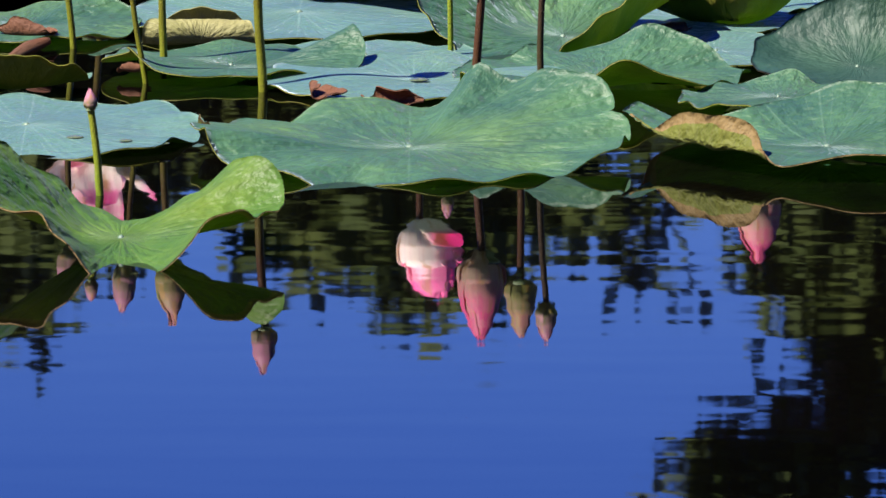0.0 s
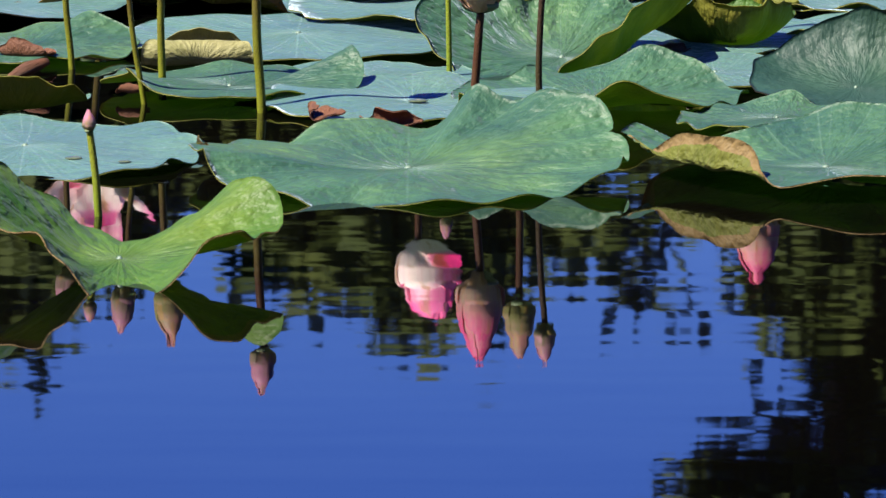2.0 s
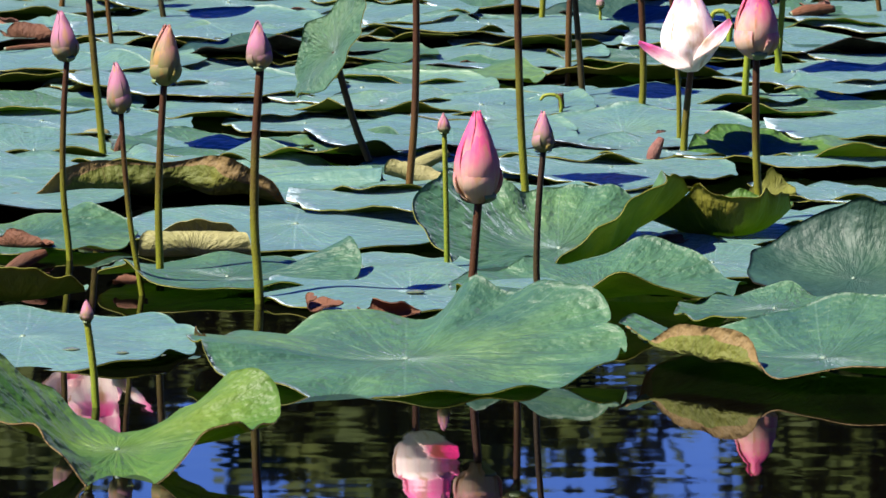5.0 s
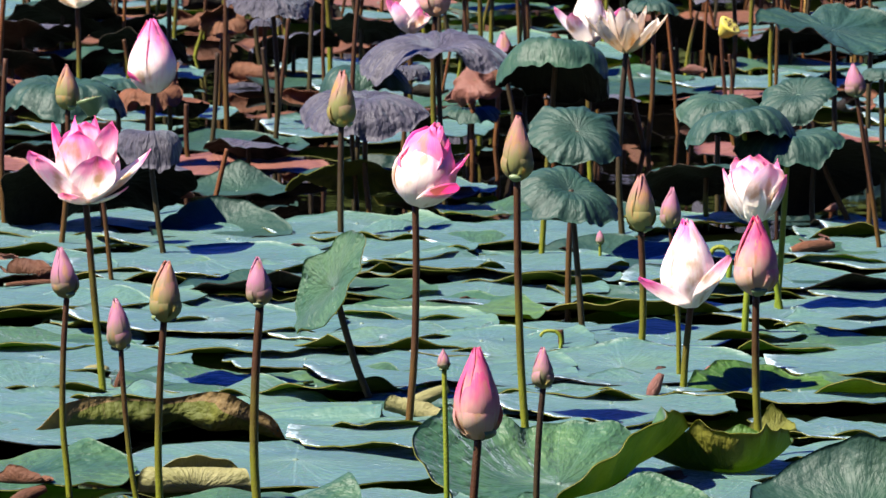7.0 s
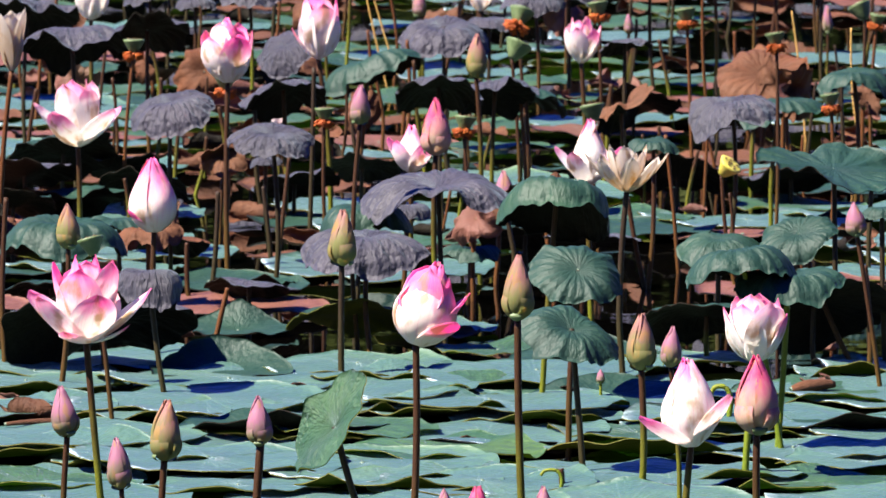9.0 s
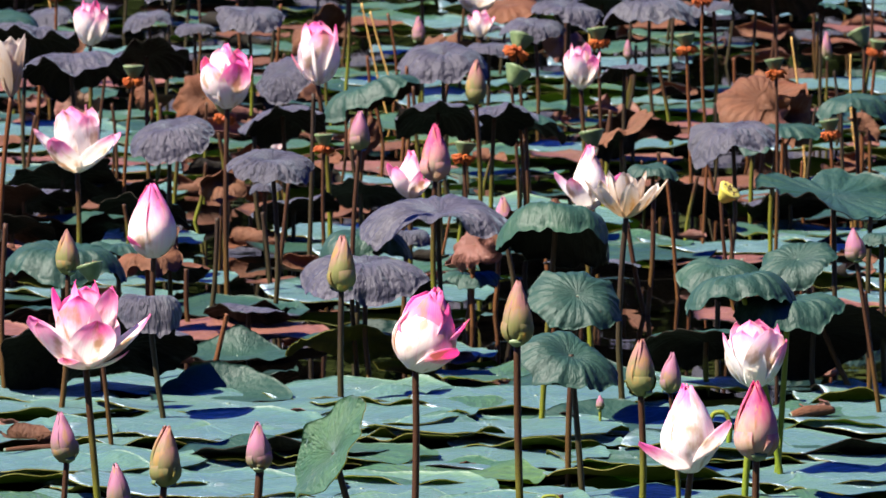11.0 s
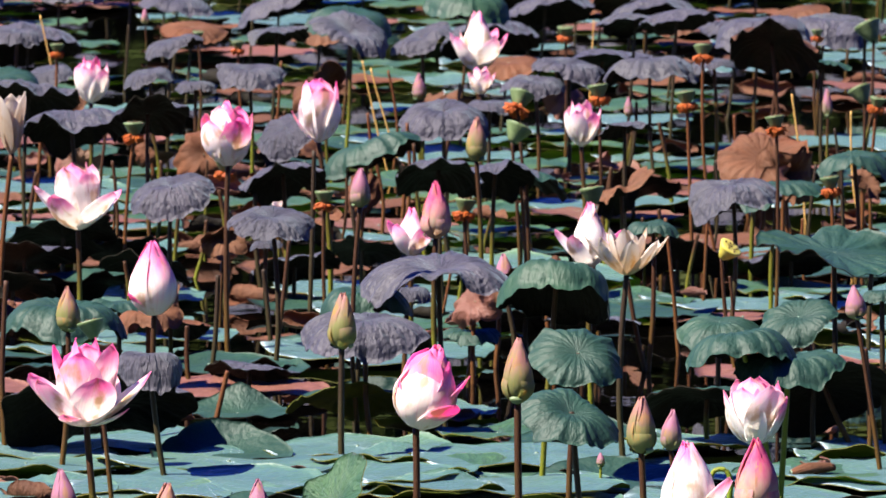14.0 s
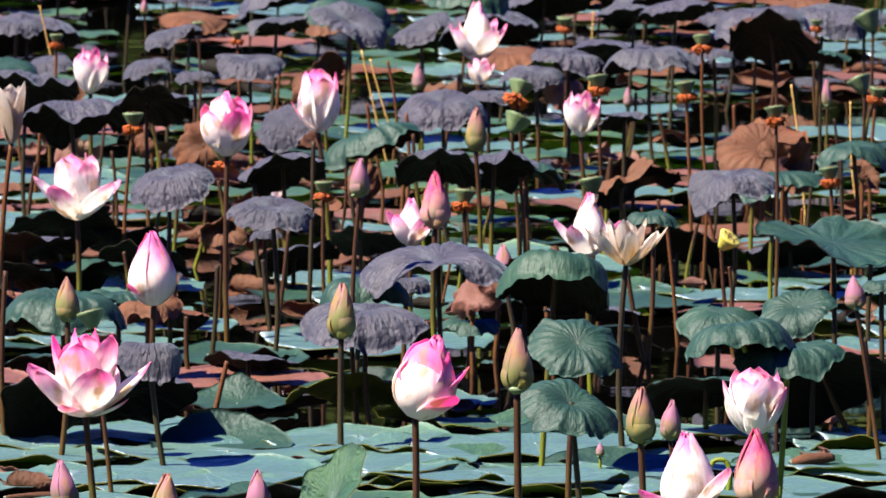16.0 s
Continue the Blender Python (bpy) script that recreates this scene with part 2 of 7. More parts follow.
    ob.matrix_basis = Matrix.Translation((x, y, z)) if m is None else m
    return tagged(ob, label, category, group)


def shell(P, u, v, thick, mats, name):
    """Closes a grid of points P (rings x columns) into a thin body: an upper and a lower skin and a rim."""
    nr, nc = P.shape[:2]
    du, dv = np.gradient(P, axis=1), np.gradient(P, axis=0)
    N = np.cross(dv, du)
    N /= np.linalg.norm(N, axis=2, keepdims=True) + 1e-12
    if N[..., 2].mean() < 0:
        N = -N
        flip = False
    else:
        flip = True
    Q = P - N * thick
    verts = np.concatenate([P.reshape(-1, 3), Q.reshape(-1, 3)])
    uv = np.concatenate([np.stack([u, v], 2).reshape(-1, 2)] * 2)
    k = nr * nc
    faces, index = [], []
    for i in range(nr - 1):
        for j in range(nc - 1):
            a, b, c, d = i * nc + j, i * nc + j + 1, (i + 1) * nc + j + 1, (i + 1) * nc + j
            top = (a, d, c, b) if flip else (a, b, c, d)
            faces.append(top)
            index.append(0)
            faces.append(tuple(t + k for t in reversed(top)))
            index.append(1)
    for j in range(nc - 1):
        a, b = (nr - 1) * nc + j, (nr - 1) * nc + j + 1
        faces.append((a, b, b + k, a + k))
        index.append(1)
    return finish(name, verts, faces, mats, index, uv)


def blade_mesh(r, seed, cup=0.0, droop=0.0, ruffle=0.1, pleat=0.0, lifts=(), bends=(), mats=None, nr=13, nc=73, thick=0.0016, ragged=0.03, waves=(5, 9, 14), crown=0.0, grid=False):
    """A round lotus blade about the origin. cup: rise of the rim; crown: a swelling between the sunken centre and the rim; ruffle: waves of the rim; pleat: radial folds;
    lifts: (direction, half width, rise, pull) raise a stretch of rim; bends: (direction, start, curl radius, degrees) roll the blade up past a chord.
    All lengths in radii, directions in degrees from +x."""
    rng = np.random.RandomState(seed)
    a = np.linspace(0, 2 * np.pi, nc)
    t = np.linspace(0.0, 1.0, nr) ** 0.85
    t[0] = 0.012
    A, T = np.meshgrid(a, t)
    ph = rng.rand(8) * 6.28
    R = 1 + ragged * (np.sin(3 * A + ph[0]) + 0.7 * np.sin(7 * A + ph[1]) + 0.5 * np.sin(13 * A + ph[2])) * T
    R = R - 0.10 * np.exp(-((np.angle(np.exp(1j * (A - ph[7]))) / 0.10) ** 2)) * T ** 4
    rim = np.clip((T - 0.35) / 0.65, 0, 1)
    Z = cup * T ** 2 - droop * T ** 5 + crown * np.sin(np.pi * np.clip(T, 0, 1)) ** 1.5
    Z = Z + ruffle * rim ** 2 * (0.55 * np.sin(waves[0] * A + ph[3]) + 0.45 * np.sin(waves[1] * A + ph[4]) + 0.30 * np.sin(waves[2] * A + ph[5]))
    Z = Z + pleat * 0.28 * T * np.clip(T * 2, 0, 1) * np.cos(22 * A + 0.8 * np.sin(3 * A)) + pleat * 0.35 * rim * np.sin(13 * A + 2 * np.sin(3 * A))
    Z = Z + 0.026 * np.sin(5.1 * T * np.cos(A) + ph[6]) * np.sin(4.3 * T * np.sin(A) + ph[0])
    pull = np.ones_like(A)
    for way, width, rise, shrink in lifts:
        d = np.angle(np.exp(1j * (A - np.radians(way)))) / np.radians(width)
        w = np.exp(-d ** 2)
        Z = Z + rise * w * np.clip((T - 0.12) / 0.88, 0, 1) ** 1.6
        pull = pull - shrink * w * T ** 2
    pull = pull * (1 - 0.4 * min(droop, 0.8) * T ** 6)
    X, Y = T * R * pull * np.cos(A), T * R * pull * np.sin(A)
    for way, start, rho, turn in bends:
        c, s = np.cos(np.radians(way)), np.sin(np.radians(way))
        p, q = X * c + Y * s, -X * s + Y * c
        over = np.clip(p - start, 0, None)
        ang = np.clip(over / rho, 0, np.radians(turn))
        rest = over - ang * rho
        rr = rho - Z * (ang > 0)
        p = np.where(over > 0, start + np.sin(ang) * rr + rest * np.cos(ang), p)
        Z = np.where(over > 0, rho - np.cos(ang) * rr + rest * np.sin(ang), Z)
        X, Y = p * c - q * s, p * s + q * c
    P = np.stack([X, Y, Z], 2) * r
    me = shell(P, A / (2 * np.pi), T, thick, mats or (leaf_top, leaf_under), "blade")
    return (me, P) if grid else me


def tube_mesh(points, r0, r1, mat, sides=8, name="stalk"):
    """A tapering round stalk along a smooth line through the points."""
    pts = [Vector(p) for p in points]
    line = []
    for i in range(len(pts) - 1):
        p0, p1, p2, p3 = pts[max(i - 1, 0)], pts[i], pts[i + 1], pts[min(i + 2, len(pts) - 1)]
        for k in range(6):
            t = k / 6
            line.append(0.5 * ((2 * p1) + (p2 - p0) * t + (2 * p0 - 5 * p1 + 4 * p2 - p3) * t * t + (3 * p1 - p0 - 3 * p2 + p3) * t ** 3))
    line.append(pts[-1])
    verts, uv, faces = [], [], []
    n = len(line)
    for i, p in enumerate(line):
        d = (line[min(i + 1, n - 1)] - line[max(i - 1, 0)]).normalized()
        e = d.orthogonal().normalized() if abs(d.x) > 0.9 else d.cross(Vector((1, 0, 0))).normalized()
        f = d.cross(e)
        r = r0 + (r1 - r0) * i / (n - 1)
        for j in range(sides):
            a = 2 * math.pi * j / sides
            verts.append(p + (e * math.cos(a) + f * math.sin(a)) * r)
            uv.append((j / sides, i / (n - 1)))
    for i in range(n - 1):
        for j in range(sides):
            k = (j + 1) % sides
            faces.append((i * sides + j, i * sides + k, (i + 1) * sides + k, (i + 1) * sides + j))
    faces.append(tuple(range(sides - 1, -1, -1)))
    faces.append(tuple(range((n - 1) * sides, n * sides)))
    return finish(name, verts, faces, [mat], None, uv)


def stalk_to(thing, top, r, mat, seed, bow=0.0, under=0.12):
    """The stalk of a thing whose base stands on the water, up to a point above it."""
    rng = random.Random(seed)
    t = Vector(top)
    side = Vector((1, 0, 0)) * (bow + rng.uniform(-0.028, 0.028)) * t.length
    pts = [Vector((0, 0, 0)) - t * (under / max(t.length, 0.05)), Vector((0, 0, 0)), t * 0.35 + side, t * 0.7 + side * 0.8, t]
    return part("stalk", tube_mesh(pts, r, r * 0.85, mat), thing)


def petal_mesh(length, width, out0, out1, mat, rho=None, wrap=None, twist=0.0, peak=0.52, seed=0, nv=11, nu=7):
    """A pointed spoon of a petal from the origin up z, opening towards +x. out0, out1: lean from upright in degrees at its foot and tip;
    wrap: the foot's distance from the axis when it hugs it like a bud; rho: radius of its hollow across."""
    rng = np.random.RandomState(seed)
    v = np.linspace(0, 1, nv)
    full = np.sin(np.pi * v ** (math.log(0.5) / math.log(peak)))
    if wrap:
        z = length * v
        r = wrap * np.interp(v, (0, 0.06, 0.16, 0.28, 0.40, 0.52, 0.66, 0.80, 0.92, 1), (0.28, 0.55, 0.83, 0.97, 1.0, 0.94, 0.76, 0.48, 0.20, 0.03))
        lean = np.arctan2(np.gradient(r), np.gradient(z)) * 0.0
        half = np.minimum(width / 2 * (full ** 0.6 + 0.25 * (1 - v)), r * 2.2)
        half[-1] = wrap * 0.02
    else:
        lean = np.radians(out0 + (out1 - out0) * v)
        step = length / (nv - 1)
        r = np.concatenate([[0], np.cumsum(np.sin((lean[1:] + lean[:-1]) / 2) * step)]) + 0.004
        z = np.concatenate([[0], np.cumsum(np.cos((lean[1:] + lean[:-1]) / 2) * step)])
        half = width / 2 * (full ** 0.52 * 0.92 + 0.08 * (1 - v))
        half[-1] = width * 0.012
    u = np.linspace(-1, 1, nu)
    U, V = np.meshgrid(u, v)
    H = half[:, None]
    hollow = np.maximum(r[:, None], 0.0012) if wrap else np.full_like(H, rho or width * 0.6)
    psi = np.clip(U * H / hollow, -2.4, 2.4)
    inward = hollow * (1 - np.cos(psi))
    L = lean[:, None]
    X = r[:, None] - inward * np.cos(L) + 0.0
    Z = z[:, None] + inward * np.sin(L)
    Y = hollow * np.sin(psi) + twist * V ** 2 * length
    wob = 0.012 * length * np.sin(5 * V + rng.rand() * 6) * U
    P = np.stack([X + wob, Y, Z], 2)
    return shell(P, U * 0.5 + 0.5, V, 0.0008, (mat, mat), "petal")


def lotus_bud(x, y, top, length, width, lean, mat, stem, stem_r, label, seed=0, bow=0.0):
    """A closed bud on its stalk. top: the stalk's upper end from its base; lean: degrees to the right."""
    thing = base("lotus_bud", x, y, 0, label, "flower bud", "lotus buds over the pond")
    stalk_to(thing, top, stem_r, stem, seed, bow)
    m0 = Matrix.Translation(top) @ pose(0, 0, 0, 0, lean, 0)
    rng = random.Random(seed)
    for ring, (n, tall, fit, arc) in enumerate(((3, 1.0, 0.84, 1.5), (3, 0.985, 0.93, 1.1), (4, 0.92, 1.0, 0.78), (3, 0.68, 1.07, 0.66))):
        mesh = petal_mesh(length * tall, width * arc, 0, 0, mat, wrap=width / 2 * fit, seed=seed + ring, twist=0.02, peak=0.36)
        for i in range(n):
            a = 360 / n * i + ring * 47 + rng.uniform(-10, 10) + seed * 53
            part("petal", mesh, thing, "", m0 @ pose(0, 0, 0, 0, rng.uniform(-3, 3), a))
    sep = petal_mesh(length * 0.22, width * 0.36, 0, 0, pod_green, wrap=width * 0.42, seed=seed)
    for i in range(2):
        part("sepal", sep, thing, "small green sepal", m0 @ pose(0, 0, -0.002, 0, 0, 180 * i + seed * 40))
    return thing


def stamen_mesh(n, r_in, length, spread0, spread1, mat, seed, thick=0.0011):
    """A brush of filaments about z."""
    rng = random.Random(seed)
    verts, faces = [], []
    for i in range(n):
        a = rng.uniform(0, 6.283)
        s = math.radians(rng.uniform(spread0, spread1))
        d = Vector((math.cos(a) * math.sin(s), math.sin(a) * math.sin(s), math.cos(s)))
        e = d.orthogonal().normalized() * thick
        f = d.cross(e).normalized() * thick
        p = Vector((math.cos(a) * r_in, math.sin(a) * r_in, rng.uniform(-0.004, 0.004)))
        q = p + d * length * rng.uniform(0.7, 1.1)
        k = len(verts)
        verts += [p + e, p - e * 0.5 + f, p - e * 0.5 - f, q + e * 1.8, q - e * 0.9 + f * 1.8, q - e * 0.9 - f * 1.8]
        faces += [(k, k + 1, k + 4, k + 3), (k + 1, k + 2, k + 5, k + 4), (k + 2, k, k + 3, k + 5), (k + 3, k + 4, k + 5)]
    return finish("stamens", verts, faces, [mat])


def pod_mesh(r, h, mat):
    """The top-shaped receptacle of a lotus, flat above with a bevelled rim."""
    prof = [(0.28, 0), (0.42, 0.12), (0.66, 0.45), (0.90, 0.80), (1.0, 0.93), (0.97, 1.0), (0.80, 1.02), (0.4, 1.0), (0.0, 1.01)]
    n = 18
    verts, faces = [], []
    for pr, pz in prof:
        for j in range(n):
            a = 2 * math.pi * j / n
            w = 1 + 0.03 * math.sin(5 * a)
            verts.append((pr * r * w * math.cos(a), pr * r * w * math.sin(a), pz * h))
    for i in range(len(prof) - 1):
        for j in range(n):
            k = (j + 1) % n
            faces.append((i * n + j, i * n + k, (i + 1) * n + k, (i + 1) * n + j))
    faces.append(tuple(range(n - 1, -1, -1)))
    return finish("receptacle", verts, faces, [mat])


def lotus_flower(x, y, top, length, rings, mat, stem, stem_r, label, lean=0.0, seed=0, bow=0.0, fat=0.52, heart=True, core=0.0):
    """An opened flower. rings: (count, lean at foot, lean at tip, size, first direction) for each whorl of petals."""
    thing = base("lotus_flower", x, y, 0, label, "flower", "lotus flowers over the pond")
    stalk_to(thing, top, stem_r, stem, seed, bow)
    m0 = Matrix.Translation(top) @ pose(0, 0, 0, 0, lean, 0)
    rng = random.Random(seed)
    if core:
        wide = length * core
        for k, (n, tall, fit, arc) in enumerate(((3, 1.0, 0.84, 1.4), (4, 0.98, 0.94, 1.0), (4, 0.93, 1.05, 0.8))):
            mesh = petal_mesh(length * tall, wide * arc, 0, 0, mat, wrap=wide / 2 * fit, seed=seed + k, twist=0.03, peak=0.42)
            for i in range(n):
                part("petal", mesh, thing, "", m0 @ pose(0, 0, 0, 0, rng.uniform(-4, 4), 360 / n * i + 40 * k + seed * 31))
    for n, o0, o1, size, first in rings:
        meshes = [petal_mesh(length * size * (1 - 0.06 * j), length * size * fat, o0 + 5 * j, o1 - 7 * j, mat, rho=length * fat * (0.62 + 0.15 * j), seed=seed + j) for j in range(2)]
        for i in range(n):
            part("petal", meshes[i % 2], thing, "", m0 @ pose(0, 0, 0, 0, rng.uniform(-4, 4), first + 360 / n * i + rng.uniform(-9, 9)))
    if heart:
        up = m0 @ Matrix.Translation((0, 0, length * 0.12))
        part("receptacle", pod_mesh(length * 0.09, length * 0.18, pod_yellow), thing, "yellow seed receptacle", up)
        part("stamen_tuft", stamen_mesh(70, length * 0.08, length * 0.24, 5, 45, stamen_yellow, seed), thing, "yellow stamens", up)
    return thing


def seedpod(x, y, top, r, tilt, turn, mat, stem, stem_r, label, beard=True, seed=0):
    """A seedpod on its stalk, with a beard of spent orange stamens below it where it still has them."""
    thing = base("lotus_seedpod", x, y, 0, label, "seedpod", "lotus seedpods over the pond")
    stalk_to(thing, top, stem_r, stem, seed)
    m0 = Matrix.Translation(top) @ pose(0, 0, 0, 0, 0, turn) @ pose(0, 0, 0, tilt, 0, 0)
    pod = part("receptacle", pod_mesh(r, r * 1.3, mat), thing, "", m0)
    n = 9
    seed_me = dot_mesh(r * 0.12)
    for i in range(n):
        a, q = i * 2.4, r * 0.75 * math.sqrt(i / n)
        part("seed", seed_me, pod, "", Matrix.Translation((q * math.cos(a), q * math.sin(a), r * 1.325)))
    if beard:
        part("stamen_beard", stamen_mesh(150, r * 0.35, r * 0.75, 100, 165, stamen_orange, seed, r * 0.05), thing, "spent orange stamens", m0 @ Matrix.Translation((0, 0, r * 0.1)))
    return thing


def disc_mesh(r):
    """A low domed disc."""
    verts, faces, n = [(0, 0, 0.003)], [], 12
    for q, z in ((0.6, 0.0025), (1.0, 0.0)):
        verts += [(q * r * math.cos(6.2832 * j / n), q * r * math.sin(6.2832 * j / n), z) for j in range(n)]
    for j in range(n):
        k = (j + 1) % n
        faces += [(0, 1 + j, 1 + k), (1 + j, 1 + n + j, 1 + n + k, 1 + k)]
    return finish("navel", verts, faces, [navel_mat])


def dot_mesh(r):
    bm = bmesh.new()
    bmesh.ops.create_icosphere(bm, subdivisions=1, radius=r)
    me = bpy.data.meshes.new("seed")
    bm.to_mesh(me)
    bm.free()
    me.materials.append(pod_hole)
    return me


def leaf_scrap(x, y, r, label, mats, z=0.012, spin=0, seed=0, way=0):
    """A crumpled piece of dead leaf."""
    ob = new("leaf_scrap", blade_mesh(r, seed, nr=9, nc=49, ruffle=0.2, ragged=0.06, cup=0.15, waves=(2, 3, 5), bends=((way, 0.1, 0.3, 150),), mats=mats))
    ob.matrix_basis = pose(x, y, z, 0, 0, spin)
    return tagged(ob, label, "dead leaf", "scraps of dead leaf in the pond")


def floating_leaf(x, y, r, label, z=0.013, spin=0, tilt=(0, 0), seed=0, navel=True, **shape):
    """A leaf that lies on the water. tilt: degrees that its far side and its left side are raised."""
    thing = base("floating_lotus_leaf", x, y, z, label, "leaf", "leaves floating on the pond", pose(x, y, z, tilt[0], tilt[1], spin))
    mesh, P = blade_mesh(r, seed, grid=True, **shape)
    blade = part("blade", mesh, thing)
    if navel and all(b[1] > 0.0 for b in shape.get("bends", ())):
        part("navel", disc_mesh(r * 0.02), blade, "pale centre of the leaf", Matrix.Translation(P[0].mean(axis=0)))
    return thing


def raised_leaf(x, y, top, r, label, tilt=(0, 0), spin=0, stem=None, stem_r=0.006, seed=0, bow=0.0, turn=0, lean=0, **shape):
    """A leaf that a stalk holds over the water. tilt: degrees that its far side and its right side are raised."""
    thing = base("raised_lotus_leaf", x, y, 0, label, "leaf", "leaves standing over the pond")
    stalk_to(thing, top, stem_r, stem or stem_brown, seed, bow)
    shape = {"waves": (2, 4, 9), "crown": 0.09, **shape}
    part("blade", blade_mesh(r, seed, **shape), thing, "", Matrix.Translation(top) @ pose(0, 0, 0, 0, lean, 0) @ pose(0, 0, 0, tilt[0], -tilt[1], turn) @ pose(0, 0, 0, 0, 0, spin))
    return thing


def rolled_leaf(x, y, z, length, r, label, mat, turn=0, rise=0, seed=0):
    """A young or dry leaf rolled up lengthwise into a tapering, slightly bent roll with a free outer edge. turn, rise: its heading and slope in degrees."""
    n, k = 11, 26
    V, U = np.meshgrid(np.linspace(0, 1, n), np.linspace(0, 1, k), indexing="ij")
    wave = np.random.RandomState(seed).rand(3) * 6.28
    girth = r * (0.35 + 0.65 * np.sin(np.pi * np.clip(V * 0.9 + 0.06, 0, 1)) ** 0.7) * (1.0 - 0.35 * U)
    ang = 2 * np.pi * 1.55 * U + 0.2 * np.sin(5 * V + wave[0])
    girth = girth * (1 + 0.05 * np.sin(9 * V + wave[1]) * (U < 0.5))
    P = np.stack([length * (V - 0.5), girth * np.cos(ang), girth * np.sin(ang) + 0.10 * length * (1 - (2 * V - 1) ** 2) * 0.3], 2)
    ob = new("rolled_leaf", shell(P, U, V * 0.9, 0.0012, (mat, mat), "rolled_leaf"))
    ob.matrix_basis = pose(x, y, z, 0, 0, turn) @ pose(0, 0, 0, 0, -rise, 0)
    return tagged(ob, label, "leaf", "rolled leaves on the pond")


def hooked_stalk(x, y, height, r, label, seed=0):
    """A young stalk whose tip bends over."""
    thing = base("lotus_stalk", x, y, 0, label, "plant stem", "bare stalks in the pond")
    pts = [(0, 0, -0.1), (0, 0, 0), (0.004, 0, height * 0.7), (-0.004, 0, height), (-0.022, 0, height * 1.02), (-0.030, 0, height * 0.86)]
    part("stalk", tube_mesh(pts, r, r * 0.7, stem_green), thing)
    return thing


def bare_stalk(x, y, top, r, mat, label, seed=0, bow=0.0):
    thing = base("lotus_stalk", x, y, 0, label, "plant stem", "bare stalks in the pond")
    stalk_to(thing, top, r, mat, seed, bow)
    return thing


def water_drop(x, y, z, r):
    """A flattened bead of water lying on a leaf."""
    bm = bmesh.new()
    bmesh.ops.create_icosphere(bm, subdivisions=3, radius=r)
    for v in bm.verts:
        v.co.z = v.co.z * 0.22 if v.co.z > 0 else v.co.z * 0.1
    me = bpy.data.meshes.new("water_drop")
    bm.to_mesh(me)
    bm.free()
    me.materials.append(drop_mat)
    me.polygons.foreach_set("use_smooth", [True] * len(me.polygons))
    ob = new("water_drop", me)
    ob.location = (x, y, z)
    return tagged(ob, "clear bead of water lying on a leaf", "water drop", "water drops on the leaves")


# ---- ground, water, far bank ----
def ground_sheet():
    """One sheet: the pond's bed, its banks and the land out to the horizon."""
    ax = sorted({round(s * v, 2) for v in (0, 3, 6, 8, 9, 10, 11, 12.5, 15, 21, 28, 36, 45, 60, 90, 150, 300, 700, 1500) for s in (1, -1)})
    ay = [-1500, -600, -200, -60, -20, -8, -3, 0, 1.5, 2.5, 3.2, 4, 6, 12, 20, 30, 40, 50, 60, 66, 70, 73, 75, 77, 80, 86, 95, 120, 200, 500, 1500]
    verts, faces = [], []
    for yy in ay:
        for xx in ax:
            edge = max(2.8 - yy, yy - 74.0, abs(xx) - 9.5)
            h = -0.7 + 1.0 / (1 + math.exp(-edge * 1.1))
            verts.append((xx, yy, h + 0.12 * noise.noise((xx * 0.2, yy * 0.2, 0))))
    n = len(ax)
    for i in range(len(ay) - 1):
        for j in range(n - 1):
            faces.append((i * n + j, i * n + j + 1, (i + 1) * n + j + 1, (i + 1) * n + j))
    return tagged(new("ground", finish("ground", verts, faces, [soil])), "dark earth and grass round the pond", "ground", "", "structure")


ground_sheet()
water = new("water", finish("water", [(-13, 1, 0), (13, 1, 0), (13, 78, 0), (-13, 78, 0)], [(0, 1, 2, 3)], [water_mat]))
tagged(water, "still dark pond water mirroring a blue sky", "water", "", "structure")


def bank_tree(x, y, height, spread, seed, first=0.25, leafy=9):
    """A tree round the pond, mirrored in it or added to block sky: a tapered trunk, limbs, and a crown of many small
    leaf clumps.
    """
    rng = random.Random(seed)
    thing = base("tree", x, y, 0.25, "tall dark green tree round the pond, mirrored or sky-blocking", "tree", "trees on the far bank")
    trunk = [(0, 0, -0.4), (rng.uniform(-.2, .2), 0, height * 0.3), (rng.uniform(-.4, .4), 0, height * 0.65), (rng.uniform(-.3, .3), 0, height * 0.97)]
    part("trunk", tube_mesh(trunk, height * 0.018, 0.03, bark, 10, "trunk"), thing)
    verts, faces = [], []
    for i in range(26):
        f = first + (1 - first) * (i + rng.random()) / 26
        reach = spread * (1 - f) ** 0.6 * rng.uniform(0.5, 1.1) + 0.3
        a = rng.uniform(0, 6.283)
        root = Vector((0, 0, height * f * 0.97))
        tip = root + Vector((math.cos(a) * reach, math.sin(a) * reach, rng.uniform(-0.1, 0.35) * reach))
        if i % 2 == 0:
            part("limb", tube_mesh([root, root.lerp(tip, 0.5) + Vector((0, 0, 0.1)), tip], 0.06, 0.015, bark, 5, "limb"), thing)
        for c in range(leafy):
            mid = root.lerp(tip, rng.uniform(0.25, 1.05)) + Vector([rng.gauss(0, 0.28) for _ in range(3)])
            for q in range(24 if y > 70 else 16):
                p = mid + Vector([rng.gauss(0, 0.22) for _ in range(3)])
                d = Vector([rng.gauss(0, 1) for _ in range(3)]).normalized()
                e = d.orthogonal().normalized()
                s = rng.uniform(0.10, 0.22) * (1.15 if y > 70 else max(1.0, height / 9))
                k = len(verts)
                verts += [p - d * s, p + e * s * 0.5, p + d * s, p - e * s * 0.5]
                faces.append((k, k + 1, k + 2, k + 3))
    part("crown", finish("crown", verts, faces, [foliage], smooth=False), thing, "dark green leafy crown")
